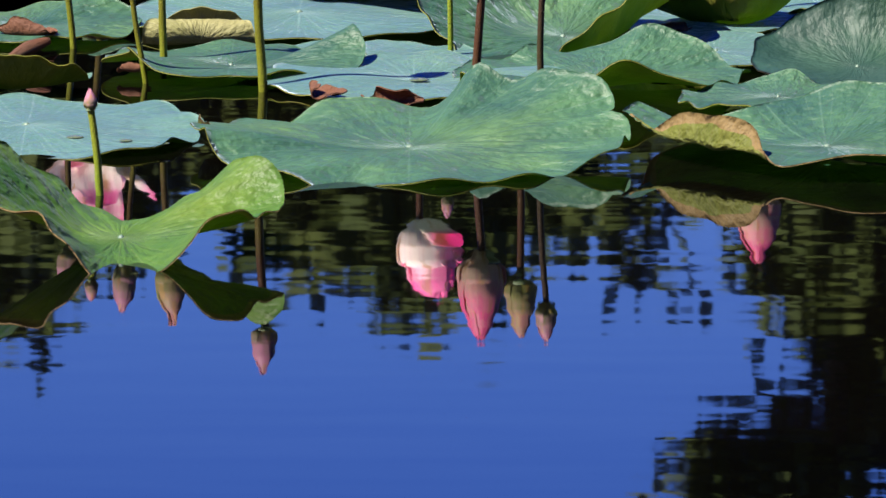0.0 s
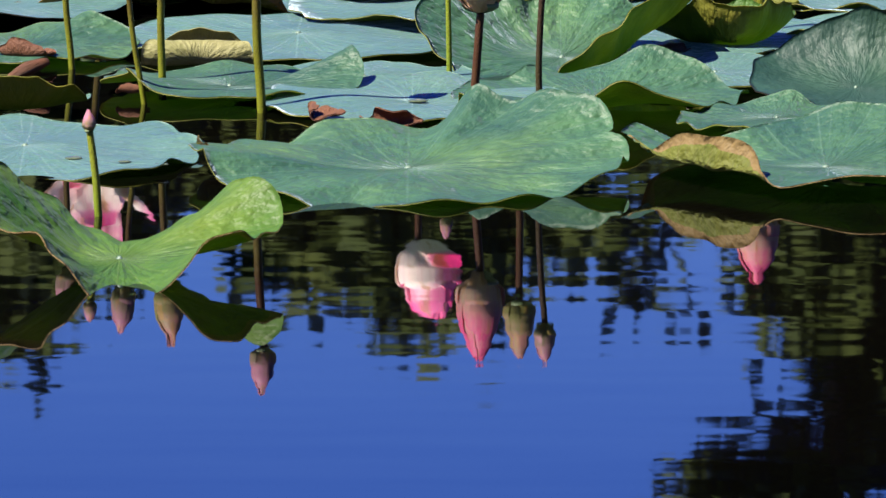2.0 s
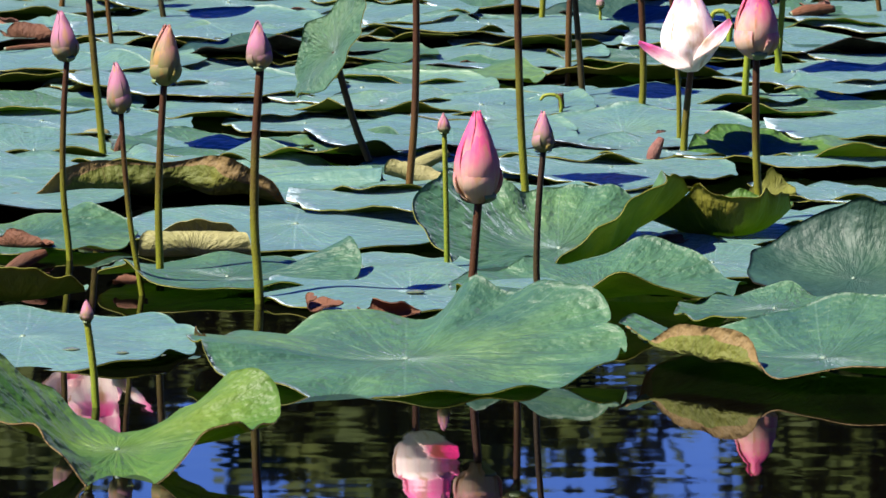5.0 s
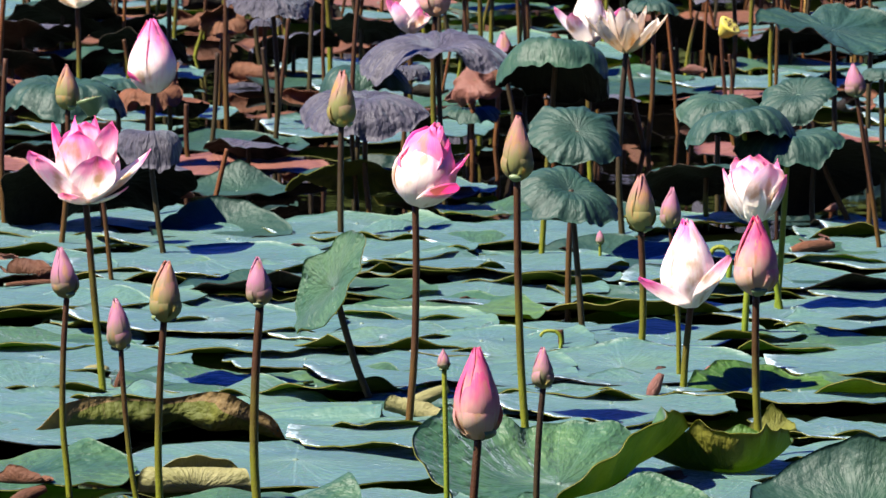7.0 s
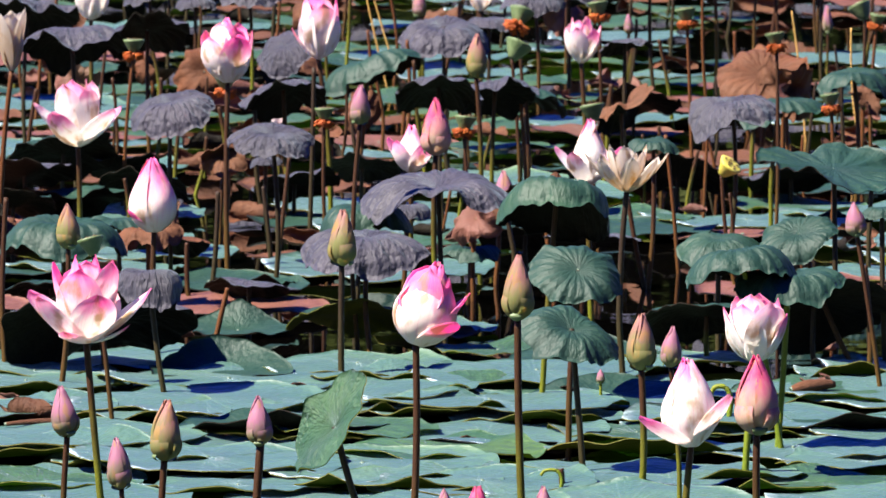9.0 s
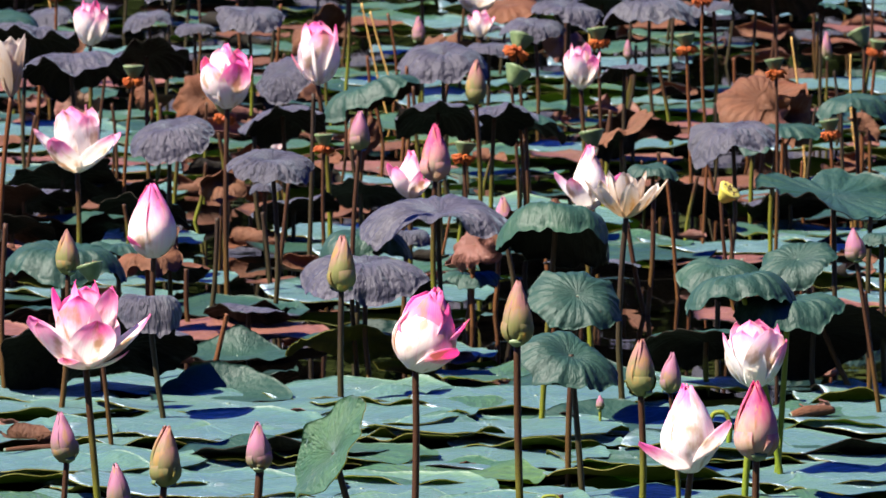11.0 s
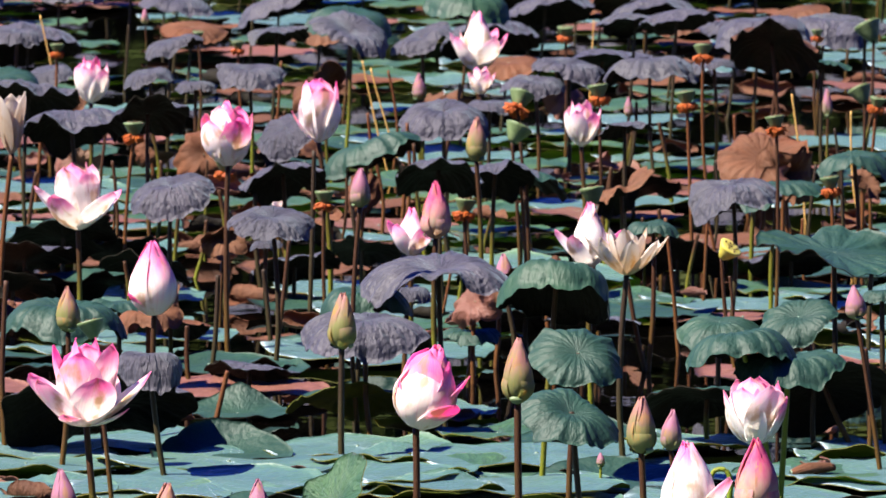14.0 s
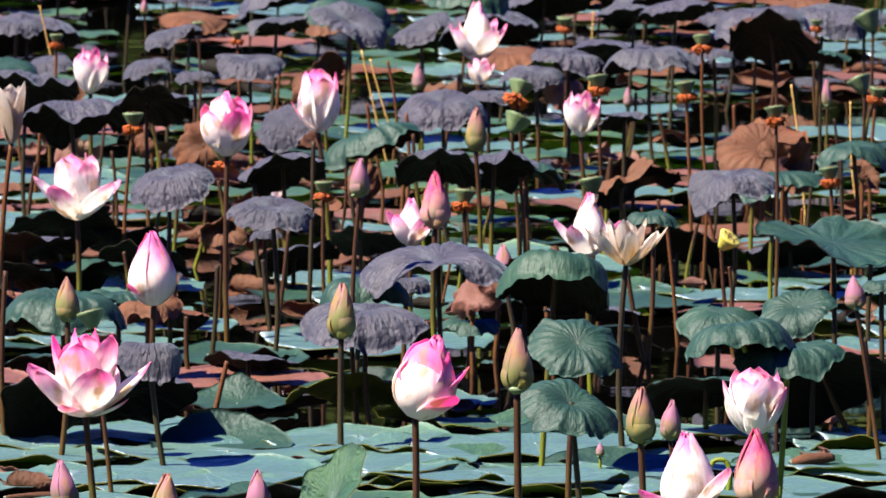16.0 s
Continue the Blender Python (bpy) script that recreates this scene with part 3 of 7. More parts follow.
    return thing


# trees across the water
bank_tree(-13, 82, 9.5, 2.6, 3, 0.2, 10)
bank_tree(-9.5, 84, 10.6, 2.4, 4, 0.2, 10)
bank_tree(-6.4, 83, 10.0, 2.4, 5, 0.2, 10)
bank_tree(-3.9, 84, 10.9, 2.0, 6, 0.2, 10)
bank_tree(-1.2, 83, 10.3, 2.2, 7, 0.2, 10)
bank_tree(1.3, 84, 10.2, 2.0, 8, 0.2, 10)
bank_tree(3.65, 83, 17.0, 2.7, 9, 0.2, 24)
bank_tree(6.5, 84, 16.5, 2.8, 10, 0.2, 28)
bank_tree(8.6, 84, 11.5, 2.5, 11, 0.2, 10)
bank_tree(12, 83, 12.5, 2.8, 12, 0.2, 10)
bank_tree(-13.0, 79.0, 8.90, 3.4, 40, 0.02, 38)
bank_tree(-9.8, 79.8, 9.50, 3.4, 41, 0.02, 38)
bank_tree(-6.6, 80.6, 10.10, 3.4, 42, 0.02, 38)
bank_tree(-3.4, 79.0, 9.20, 3.4, 43, 0.02, 38)
bank_tree(-0.2, 79.8, 9.80, 3.4, 44, 0.02, 38)
bank_tree(3.0, 80.6, 8.90, 3.4, 45, 0.02, 38)
bank_tree(6.2, 79.0, 9.50, 3.4, 46, 0.02, 38)
bank_tree(9.4, 79.8, 10.10, 3.4, 47, 0.02, 38)
bank_tree(12.6, 80.6, 9.20, 3.4, 48, 0.02, 38)
bank_tree(-2.1, 81.5, 9.2, 2.8, 49, 0.02, 34)
# unseen trees added round the near bank and the sides to cut skylight
bank_tree(-22.0, -9.0, 17.0, 5.0, 60, 0.05, 14)
bank_tree(-16.5, -11.2, 18.6, 5.0, 61, 0.05, 14)
bank_tree(-11.0, -13.4, 20.2, 5.0, 62, 0.05, 14)
bank_tree(-5.5, -10.1, 17.8, 5.0, 63, 0.05, 14)
bank_tree(0.0, -12.3, 19.4, 5.0, 64, 0.05, 14)
bank_tree(5.5, -9.0, 17.0, 5.0, 65, 0.05, 14)
bank_tree(11.0, -11.2, 18.6, 5.0, 66, 0.05, 14)
bank_tree(16.5, -13.4, 20.2, 5.0, 67, 0.05, 14)
bank_tree(22.0, -10.1, 17.8, 5.0, 68, 0.05, 14)
bank_tree(13.5, 3, 16.0, 4.2, 80, 0.05, 14)
bank_tree(14.5, 12, 17.6, 4.2, 81, 0.05, 14)
bank_tree(13.5, 21, 19.2, 4.2, 82, 0.05, 14)
bank_tree(14.5, 30, 16.8, 4.2, 83, 0.05, 14)
bank_tree(13.5, 39, 18.4, 4.2, 84, 0.05, 14)
bank_tree(14.5, 48, 16.0, 4.2, 85, 0.05, 14)
bank_tree(-17.0, 4, 8.0, 3.2, 90, 0.05, 10)
bank_tree(-18.0, 15, 8.8, 3.2, 91, 0.05, 10)
bank_tree(-17.0, 26, 9.6, 3.2, 92, 0.05, 10)
bank_tree(-18.0, 37, 8.4, 3.2, 93, 0.05, 10)
bank_tree(-17.0, 48, 9.2, 3.2, 94, 0.05, 10)
# leaves on the near water
floating_leaf(-0.392, 10.98, 0.19, "pale green lotus leaf folded up like a boat", seed=11, z=0.016, spin=0, tilt=(10, 0), ruffle=0.04, pleat=0.03, bends=((-4, 0.1, 0.6, 14), (184, 0.1, 0.5, 28)), lifts=((312, 28, 0.20, 0.0), (230, 28, 0.20, 0.0), (34, 22, 0.16, -0.1), (150, 22, 0.18, -0.1), (92, 24, -0.16, 0.12)), nr=22, nc=145, mats=(leaf_lime, leaf_crisp))
floating_leaf(-0.0483, 11.8337, 0.289, "blue-green floating lotus leaf with one side raised", seed=12, pleat=0.016, waves=(6, 11, 17), cup=0.02, ruffle=0.045, tilt=(1, 0), lifts=((72, 9, 0.17, 0.03), (58, 13, 0.17, 0.04), (36, 16, 0.18, 0.04), (10, 18, 0.12, 0.04), (190, 9, 0.14, 0.06), (268, 45, -0.05, 0.0)), z=0.0162, nr=22, nc=145, mats=(leaf_near, leaf_under))
floating_leaf(-0.5528, 12.0234, 0.236, "blue-green floating lotus leaf with water drops", seed=13, cup=0.0, ruffle=0.03, tilt=(2, 0), nr=22, nc=145)
floating_leaf(0.4922, 11.8367, 0.2714, "floating lotus leaf with an upturned brown front rim", seed=14, cup=0.01, ruffle=0.04, tilt=(0, 0), pleat=0.012, bends=((216, 0.74, 0.08, 104),), lifts=((200, 30, 0.12, 0.0), (268, 30, 0.08, 0.0), (60, 40, 0.22, 0.08), (172, 14, 0.10, 0.04)), nr=22, nc=145, mats=(leaf_near, leaf_crisp))
floating_leaf(0.214, 12.5557, 0.2016, "pale floating lotus leaf with a lifted front rim", seed=15, cup=0.03, ruffle=0.05, lifts=((285, 30, 0.16, 0.05), (60, 20, 0.15, 0.05), (90, 60, 0.1, 0.03)), z=0.01, nr=22, nc=145, mats=(leaf_near, leaf_under))
floating_leaf(-0.0457, 12.5557, 0.2094, "flat blue-green lotus leaf with a stalk's shadow", seed=16, ruffle=0.02, cup=0.0, tilt=(1.5, 0), nr=22, nc=145)
floating_leaf(-0.3, 12.7182, 0.1845, "flat blue-green lotus leaf with a curled tip", seed=17, ruffle=0.03, cup=0.02, lifts=((10, 16, 0.22, 0.05), (215, 25, 0.14, 0.05)), nr=22, nc=145, mats=(leaf_near, leaf_under))
floating_leaf(-0.2138, 13.2728, 0.2662, "broad flat blue-green floating lotus leaf", seed=18, ruffle=0.015, cup=0.0, tilt=(0.5, 0), nr=22, nc=145)
floating_leaf(-0.6158, 13.1635, 0.1747, "pale floating lotus leaf with a raised back", seed=19, ruffle=0.03, cup=0.0, lifts=((50, 18, 0.24, 0.06),), nr=22, nc=145, mats=(leaf_near, leaf_under))
floating_leaf(-0.5873, 12.4456, 0.1076, "dark curled lotus leaf showing its underside", seed=20, ruffle=0.06, cup=0.12, lifts=((270, 60, 0.42, 0.2),), mats=(leaf_top, leaf_under))
# the dark leaf_high skin paints this leaf's shade into its colour
floating_leaf(0.5676, 12.6615, 0.1525, "shaded lotus leaf raised at the back", seed=21, ruffle=0.03, cup=0.05, lifts=((80, 60, 0.55, 0.3),), tilt=(6, 0), nr=22, nc=145, mats=(leaf_high, leaf_shade_under))
floating_leaf(0.4458, 12.3135, 0.1369, "pale floating lotus leaf with a wavy rim", seed=22, ruffle=0.05, cup=0.02, lifts=((80, 20, 0.16, 0.05),), nr=22, nc=145, mats=(leaf_near, leaf_under))
floating_leaf(0.3777, 12.8525, 0.1746, "blue-green floating lotus leaf with a wavy rim", seed=23, ruffle=0.03, cup=0.0, nr=22, nc=145)
floating_leaf(0.165, 13.03, 0.215, "deep lotus leaf folded into a bowl", seed=24, z=0.012, tilt=(10, 0), ruffle=0.04, cup=0.02, pleat=0.04, bends=((334, 0.14, 0.45, 58), (160, 0.2, 0.6, 30)), lifts=((80, 30, 0.14, 0.05), (250, 24, 0.06, 0.03)), nr=22, nc=145, mats=(leaf_near, leaf_under))
floating_leaf(0.4117, 13.1839, 0.115, "folded lotus leaf with a rolled lime edge", seed=25, ruffle=0.06, cup=0.1, tilt=(0, 0), z=0.01, lifts=((240, 50, 0.55, 0.3), (330, 50, 0.5, 0.35), (90, 60, 0.35, 0.1)), pleat=0.02, mats=(leaf_lime, leaf_under))
floating_leaf(0.3716, 13.2043, 0.1711, "blue-green floating lotus leaf with a wavy rim", seed=26, ruffle=0.02, cup=0, nr=22, nc=145)
floating_leaf(-0.1143, 12.8525, 0.1587, "blue-green floating lotus leaf with a wavy rim", seed=27, ruffle=0.02, cup=0, z=0.008, nr=22, nc=145)
floating_leaf(-0.419, 13.91, 0.34, "lotus leaf with a high brown crumpled front rim", seed=28, ruffle=0.05, pleat=0.05, cup=0.01, bends=((266, 0.74, 0.09, 112),), nr=24, nc=169, mats=(leaf_top, leaf_crisp))
floating_leaf(-0.349, 12.9371, 0.0819, "rolled dry lotus leaf lying on the water", seed=29, ruffle=0.02, cup=0.0, z=0.012, bends=((270, -0.1, 0.20, 250), (90, 0.2, 0.3, 120)), pleat=0.02, mats=(leaf_dry, leaf_dry))
floating_leaf(-0.0417, 13.7875, 0.051, "dry curled lotus leaf tip", seed=30, ruffle=0.05, cup=0.0, z=0.02, bends=((250, 0.0, 0.25, 220),), pleat=0.03, tilt=(0, 15), mats=(leaf_dry, leaf_dry))
floating_leaf(0.4958, 14.208, 0.1182, "lotus leaf shaded by flowers above it", seed=31, ruffle=0.05, cup=0.05, tilt=(8, 0), lifts=((130, 35, 0.2, 0.05),), mats=(leaf_lime, leaf_under))
floating_leaf(0.4919, 13.6552, 0.0358, "small folded brownish lotus leaf", seed=32, ruffle=0.1, cup=0.2, lifts=((90, 50, 0.9, 0.4),), mats=(leaf_under, leaf_under))
floating_leaf(-0.3057, 11.8889, 0.0309, "small curled end of a brownish lotus leaf", seed=33, ruffle=0.1, cup=0.2, lifts=((180, 60, 0.9, 0.5), (260, 40, 0.5, 0.3)), mats=(leaf_under, leaf_crisp))
# leaves over the middle water
floating_leaf(-0.3338, 14.8842, 0.1605, "blue-green floating lotus leaf with a wavy rim", seed=34, ruffle=0.028, cup=0.0, lifts=((280, 60, 0.07, 0.03),), nr=22, nc=145)
floating_leaf(0.3994, 15.0412, 0.1992, "blue-green floating lotus leaf with a wavy rim", seed=35, ruffle=0.028, cup=0.0, lifts=((300, 30, 0.12, 0.04),), nr=22, nc=145)
floating_leaf(0.3482, 15.4485, 0.176, "floating lotus leaf with an olive upturned rim", seed=36, ruffle=0.028, cup=0.0, lifts=((265, 70, 0.2, 0.1),), nr=22, nc=145)
# shadow on this leaf is put into its colour by the dark leaf_high skin
floating_leaf(-0.276, 15.7807, 0.1943, "floating lotus leaf with a brown upturned rim", seed=37, ruffle=0.028, cup=0.0, lifts=((265, 60, 0.22, 0.1), (90, 50, 0.1, 0.03),), nr=22, nc=145, mats=(leaf_high, leaf_shade_under))
floating_leaf(-0.409, 16.868, 0.1349, "lotus leaf with a tall wavy raised side", seed=38, ruffle=0.028, cup=0.0, lifts=((90, 60, 0.42, 0.2),), mats=(leaf_high, leaf_shade_under))
floating_leaf(-0.6468, 14.9102, 0.1516, "blue-green floating lotus leaf with a wavy rim", seed=39, ruffle=0.035, cup=0.0, lifts=((254, 25, 0.15, 0.03), (296, 28, 0.04, 0.03), (134, 34, 0.14, 0.02)), mats=(leaf_near, leaf_under))
floating_leaf(-0.0772, 14.9102, 0.1745, "blue-green floating lotus leaf with a wavy rim", seed=40, ruffle=0.045, cup=0.0, lifts=((240, 29, 0.16, 0.03), (287, 24, 0.09, 0.03), (87, 38, 0.08, 0.02)), nr=22, nc=145)
floating_leaf(0.106, 14.824, 0.137, "blue-green floating lotus leaf with a wavy rim", seed=41, ruffle=0.030, cup=0.0, lifts=((240, 16, 0.08, 0.03), (304, 26, 0.05, 0.03), (60, 20, 0.16, 0.02)))
floating_leaf(-0.6698, 15.4485, 0.1998, "blue-green floating lotus leaf with a wavy rim", seed=42, ruffle=0.034, cup=0.0, lifts=((265, 23, 0.09, 0.03), (290, 18, 0.09, 0.03), (61, 41, 0.12, 0.02)), nr=22, nc=145)
floating_leaf(-0.5036, 15.3104, 0.1698, "blue-green floating lotus leaf with a wavy rim", seed=43, ruffle=0.036, cup=0.0, lifts=((241, 14, 0.10, 0.03), (304, 17, 0.13, 0.03), (78, 28, 0.06, 0.02)), nr=22, nc=145)
floating_leaf(-0.0228, 15.4485, 0.2046, "blue-green floating lotus leaf with a wavy rim", seed=44, ruffle=0.039, cup=0.0, lifts=((235, 23, 0.10, 0.03), (301, 21, 0.09, 0.03), (48, 30, 0.07, 0.02)), nr=22, nc=145, mats=(leaf_near, leaf_under))
floating_leaf(0.2013, 15.1299, 0.1398, "blue-green floating lotus leaf with a wavy rim", seed=45, ruffle=0.028, cup=0.0, lifts=((250, 40, 0.15, 0.05),))
floating_leaf(0.5826, 14.867, 0.1649, "blue-green floating lotus leaf with a wavy rim", seed=46, ruffle=0.042, cup=0.0, lifts=((243, 25, 0.15, 0.03), (281, 12, 0.09, 0.03), (135, 33, 0.09, 0.02)), nr=22, nc=145, mats=(leaf_near, leaf_under))
floating_leaf(0.7109, 15.2649, 0.1598, "blue-green floating lotus leaf with a wavy rim", seed=47, ruffle=0.037, cup=0.0, lifts=((236, 20, 0.07, 0.03), (291, 19, 0.13, 0.03), (119, 34, 0.09, 0.02)), nr=22, nc=145)
floating_leaf(-0.1973, 14.2872, 0.185, "blue-green floating lotus leaf with a wavy rim", seed=48, ruffle=0.050, cup=0.0, lifts=((259, 32, 0.14, 0.03), (309, 23, 0.13, 0.03), (53, 21, 0.10, 0.02)), nr=22, nc=145, mats=(leaf_near, leaf_under))
floating_leaf(-0.4239, 14.208, 0.1883, "blue-green floating lotus leaf with a wavy rim", seed=49, ruffle=0.046, cup=0.0, lifts=((251, 24, 0.09, 0.03), (303, 14, 0.07, 0.03), (58, 30, 0.08, 0.02)), nr=22, nc=145)
floating_leaf(-0.6377, 14.2872, 0.1585, "blue-green floating lotus leaf with a wavy rim", seed=50, ruffle=0.031, cup=0.0, lifts=((258, 19, 0.14, 0.03), (299, 14, 0.14, 0.03), (101, 37, 0.15, 0.02)), nr=22, nc=145)
floating_leaf(0.1892, 14.208, 0.1839, "blue-green floating lotus leaf with a wavy rim", seed=51, ruffle=0.040, cup=0.0, lifts=((246, 34, 0.11, 0.03), (296, 13, 0.14, 0.03), (98, 40, 0.05, 0.02)), nr=22, nc=145)
floating_leaf(0.0141, 14.2872, 0.1585, "blue-green floating lotus leaf with a wavy rim", seed=52, ruffle=0.028, cup=0.0, lifts=((90, 30, 0.12, 0.03),), nr=22, nc=145)
floating_leaf(0.3478, 14.2475, 0.1449, "blue-green floating lotus leaf with a wavy rim", seed=53, ruffle=0.036, cup=0.0, lifts=((239, 27, 0.07, 0.03), (288, 25, 0.08, 0.03), (120, 21, 0.14, 0.02)))
floating_leaf(0.6552, 14.2475, 0.1449, "blue-green floating lotus leaf with a wavy rim", seed=54, ruffle=0.048, cup=0.0, lifts=((254, 28, 0.17, 0.03), (290, 22, 0.09, 0.03), (106, 29, 0.10, 0.02)), mats=(leaf_near, leaf_under))
floating_leaf(-0.0714, 13.7875, 0.1275, "blue-green floating lotus leaf with a wavy rim", seed=55, ruffle=0.046, cup=0.0, lifts=((261, 34, 0.16, 0.03), (314, 22, 0.06, 0.03), (62, 35, 0.08, 0.02)))
floating_leaf(0.5856, 13.6406, 0.1388, "blue-green floating lotus leaf with a wavy rim", seed=56, ruffle=0.043, cup=0.0, lifts=((246, 25, 0.14, 0.03), (284, 13, 0.12, 0.03), (140, 31, 0.11, 0.02)))
floating_leaf(0.6147, 13.3559, 0.1483, "blue-green floating lotus leaf with a wavy rim", seed=57, ruffle=0.043, cup=0.0, lifts=((243, 34, 0.08, 0.03), (298, 12, 0.09, 0.03), (83, 44, 0.08, 0.02)), nr=22, nc=145)
floating_leaf(-0.1926, 16.1274, 0.1489, "blue-green floating lotus leaf with a wavy rim", seed=58, ruffle=0.047, cup=0.0, lifts=((261, 25, 0.10, 0.03), (312, 23, 0.11, 0.03), (122, 33, 0.09, 0.02)))
floating_leaf(-0.0238, 16.1274, 0.1787, "blue-green floating lotus leaf with a wavy rim", seed=59, ruffle=0.049, cup=0.0, lifts=((257, 24, 0.12, 0.03), (308, 28, 0.14, 0.03), (86, 26, 0.14, 0.02)), nr=22, nc=145)
floating_leaf(0.1638, 16.0268, 0.1628, "blue-green floating lotus leaf with a wavy rim", seed=60, ruffle=0.041, cup=0.0, lifts=((257, 27, 0.08, 0.03), (285, 28, 0.11, 0.03), (132, 33, 0.08, 0.02)))
floating_leaf(0.3177, 16.3323, 0.1759, "blue-green floating lotus leaf with a wavy rim", seed=61, ruffle=0.028, cup=0.0, lifts=((100, 40, 0.2, 0.06),), nr=22, nc=145, mats=(leaf_high, leaf_shade_under))
floating_leaf(-0.7233, 16.2292, 0.1499, "blue-green floating lotus leaf with a wavy rim", seed=62, ruffle=0.044, cup=0.0, lifts=((243, 19, 0.12, 0.03), (281, 17, 0.06, 0.03), (65, 41, 0.07, 0.02)))
floating_leaf(-0.55, 16.1274, 0.1787, "blue-green floating lotus leaf with a wavy rim", seed=63, ruffle=0.039, cup=0.0, lifts=((242, 18, 0.07, 0.03), (290, 17, 0.09, 0.03), (46, 37, 0.05, 0.02)), nr=22, nc=145)
floating_leaf(0.6784, 15.8294, 0.1462, "blue-green floating lotus leaf with a wavy rim", seed=64, ruffle=0.028, cup=0.0, lifts=((280, 40, 0.25, 0.1),), mats=(leaf_high, leaf_shade_under))
floating_leaf(0.55, 15.7807, 0.1555, "blue-green floating lotus leaf with a wavy rim", seed=65, ruffle=0.047, cup=0.0, lifts=((254, 20, 0.09, 0.03), (284, 23, 0.04, 0.03), (115, 32, 0.15, 0.02)))
floating_leaf(0.0672, 16.5425, 0.1629, "blue-green floating lotus leaf with a wavy rim", seed=66, ruffle=0.049, cup=0.0, lifts=((257, 15, 0.12, 0.03), (315, 21, 0.05, 0.03), (87, 37, 0.11, 0.02)), mats=(leaf_near, leaf_under))
floating_leaf(-0.0969, 16.7581, 0.1547, "blue-green floating lotus leaf with a wavy rim", seed=67, ruffle=0.041, cup=0.0, lifts=((246, 27, 0.15, 0.03), (288, 23, 0.09, 0.03), (93, 25, 0.12, 0.02)))
floating_leaf(0.6738, 16.4367, 0.1669, "blue-green floating lotus leaf with a wavy rim", seed=68, ruffle=0.042, cup=0.0, lifts=((265, 16, 0.10, 0.03), (288, 12, 0.08, 0.03), (117, 30, 0.11, 0.02)), mats=(leaf_near, leaf_under))
floating_leaf(0.7951, 16.868, 0.1557, "blue-green floating lotus leaf with a wavy rim", seed=69, ruffle=0.049, cup=0.0, lifts=((255, 27, 0.17, 0.03), (304, 27, 0.07, 0.03), (94, 42, 0.09, 0.02)))
floating_leaf(-0.7515, 16.868, 0.1557, "blue-green floating lotus leaf with a wavy rim", seed=70, ruffle=0.036, cup=0.0, lifts=((254, 23, 0.11, 0.03), (296, 25, 0.04, 0.03), (134, 29, 0.10, 0.02)))
floating_leaf(-0.3972, 17.7401, 0.0982, "blue-green floating lotus leaf with a wavy rim", seed=71, ruffle=0.028, cup=0.0, lifts=((90, 50, 0.5, 0.2),), mats=(leaf_high, leaf_shade_under))
floating_leaf(0.1023, 17.3222, 0.1279, "blue-green floating lotus leaf with a wavy rim", seed=72, ruffle=0.041, cup=0.0, lifts=((238, 23, 0.06, 0.03), (308, 16, 0.12, 0.03), (71, 20, 0.10, 0.02)), mats=(leaf_near, leaf_under))
floating_leaf(0.2692, 17.0921, 0.1578, "blue-green floating lotus leaf with a wavy rim", seed=73, ruffle=0.028, cup=0.0, lifts=((90, 50, 0.25, 0.1),), mats=(leaf_high, leaf_shade_under))
floating_leaf(-0.0153, 17.8014, 0.1204, "blue-green floating lotus leaf with a wavy rim", seed=74, ruffle=0.042, cup=0.0, lifts=((250, 29, 0.09, 0.03), (282, 16, 0.11, 0.03), (71, 29, 0.08, 0.02)))
floating_leaf(-0.6431, 15.0412, 0.1575, "blue-green floating lotus leaf with a wavy rim", seed=75, z=0.009, ruffle=0.033, cup=0.0, nr=22, nc=145)
floating_leaf(-0.2216, 14.7388, 0.1362, "blue-green floating lotus leaf with a wavy rim", seed=76, z=0.009, ruffle=0.032, cup=0.0)
floating_leaf(-0.4154, 15.542, 0.1819, "blue-green floating lotus leaf with a wavy rim", seed=77, z=0.009, ruffle=0.035, cup=0.0, nr=22, nc=145)
floating_leaf(-0.0789, 15.2467, 0.1409, "blue-green floating lotus leaf with a wavy rim", seed=78, z=0.009, ruffle=0.022, cup=0.0)
floating_leaf(0.4557, 14.6129, 0.1351, "blue-green floating lotus leaf with a wavy rim", seed=79, z=0.009, ruffle=0.035, cup=0.0)
floating_leaf(0.1938, 14.5549, 0.148, "blue-green floating lotus leaf with a wavy rim", seed=80, z=0.009, ruffle=0.026, cup=0.0)
floating_leaf(0.059, 14.5055, 0.1341, "blue-green floating lotus leaf with a wavy rim", seed=81, z=0.009, ruffle=0.031, cup=0.0)
floating_leaf(-0.54, 14.5055, 0.143, "blue-green floating lotus leaf with a wavy rim", seed=82, z=0.009, ruffle=0.027, cup=0.0)
floating_leaf(0.5775, 14.5055, 0.1341, "blue-green floating lotus leaf with a wavy rim", seed=83, z=0.009, ruffle=0.026, cup=0.0)
floating_leaf(0.457, 15.9275, 0.1569, "blue-green floating lotus leaf with a wavy rim", seed=84, z=0.009, ruffle=0.031, cup=0.0)
floating_leaf(-0.2482, 15.2649, 0.1598, "blue-green floating lotus leaf with a wavy rim", seed=85, z=0.009, ruffle=0.029, cup=0.0, nr=22, nc=145)
floating_leaf(0.2504, 13.7137, 0.1269, "blue-green floating lotus leaf with a wavy rim", seed=86, z=0.009, ruffle=0.027, cup=0.0)
floating_leaf(0.1235, 13.7137, 0.1353, "blue-green floating lotus leaf with a wavy rim", seed=87, z=0.009, ruffle=0.035, cup=0.0)
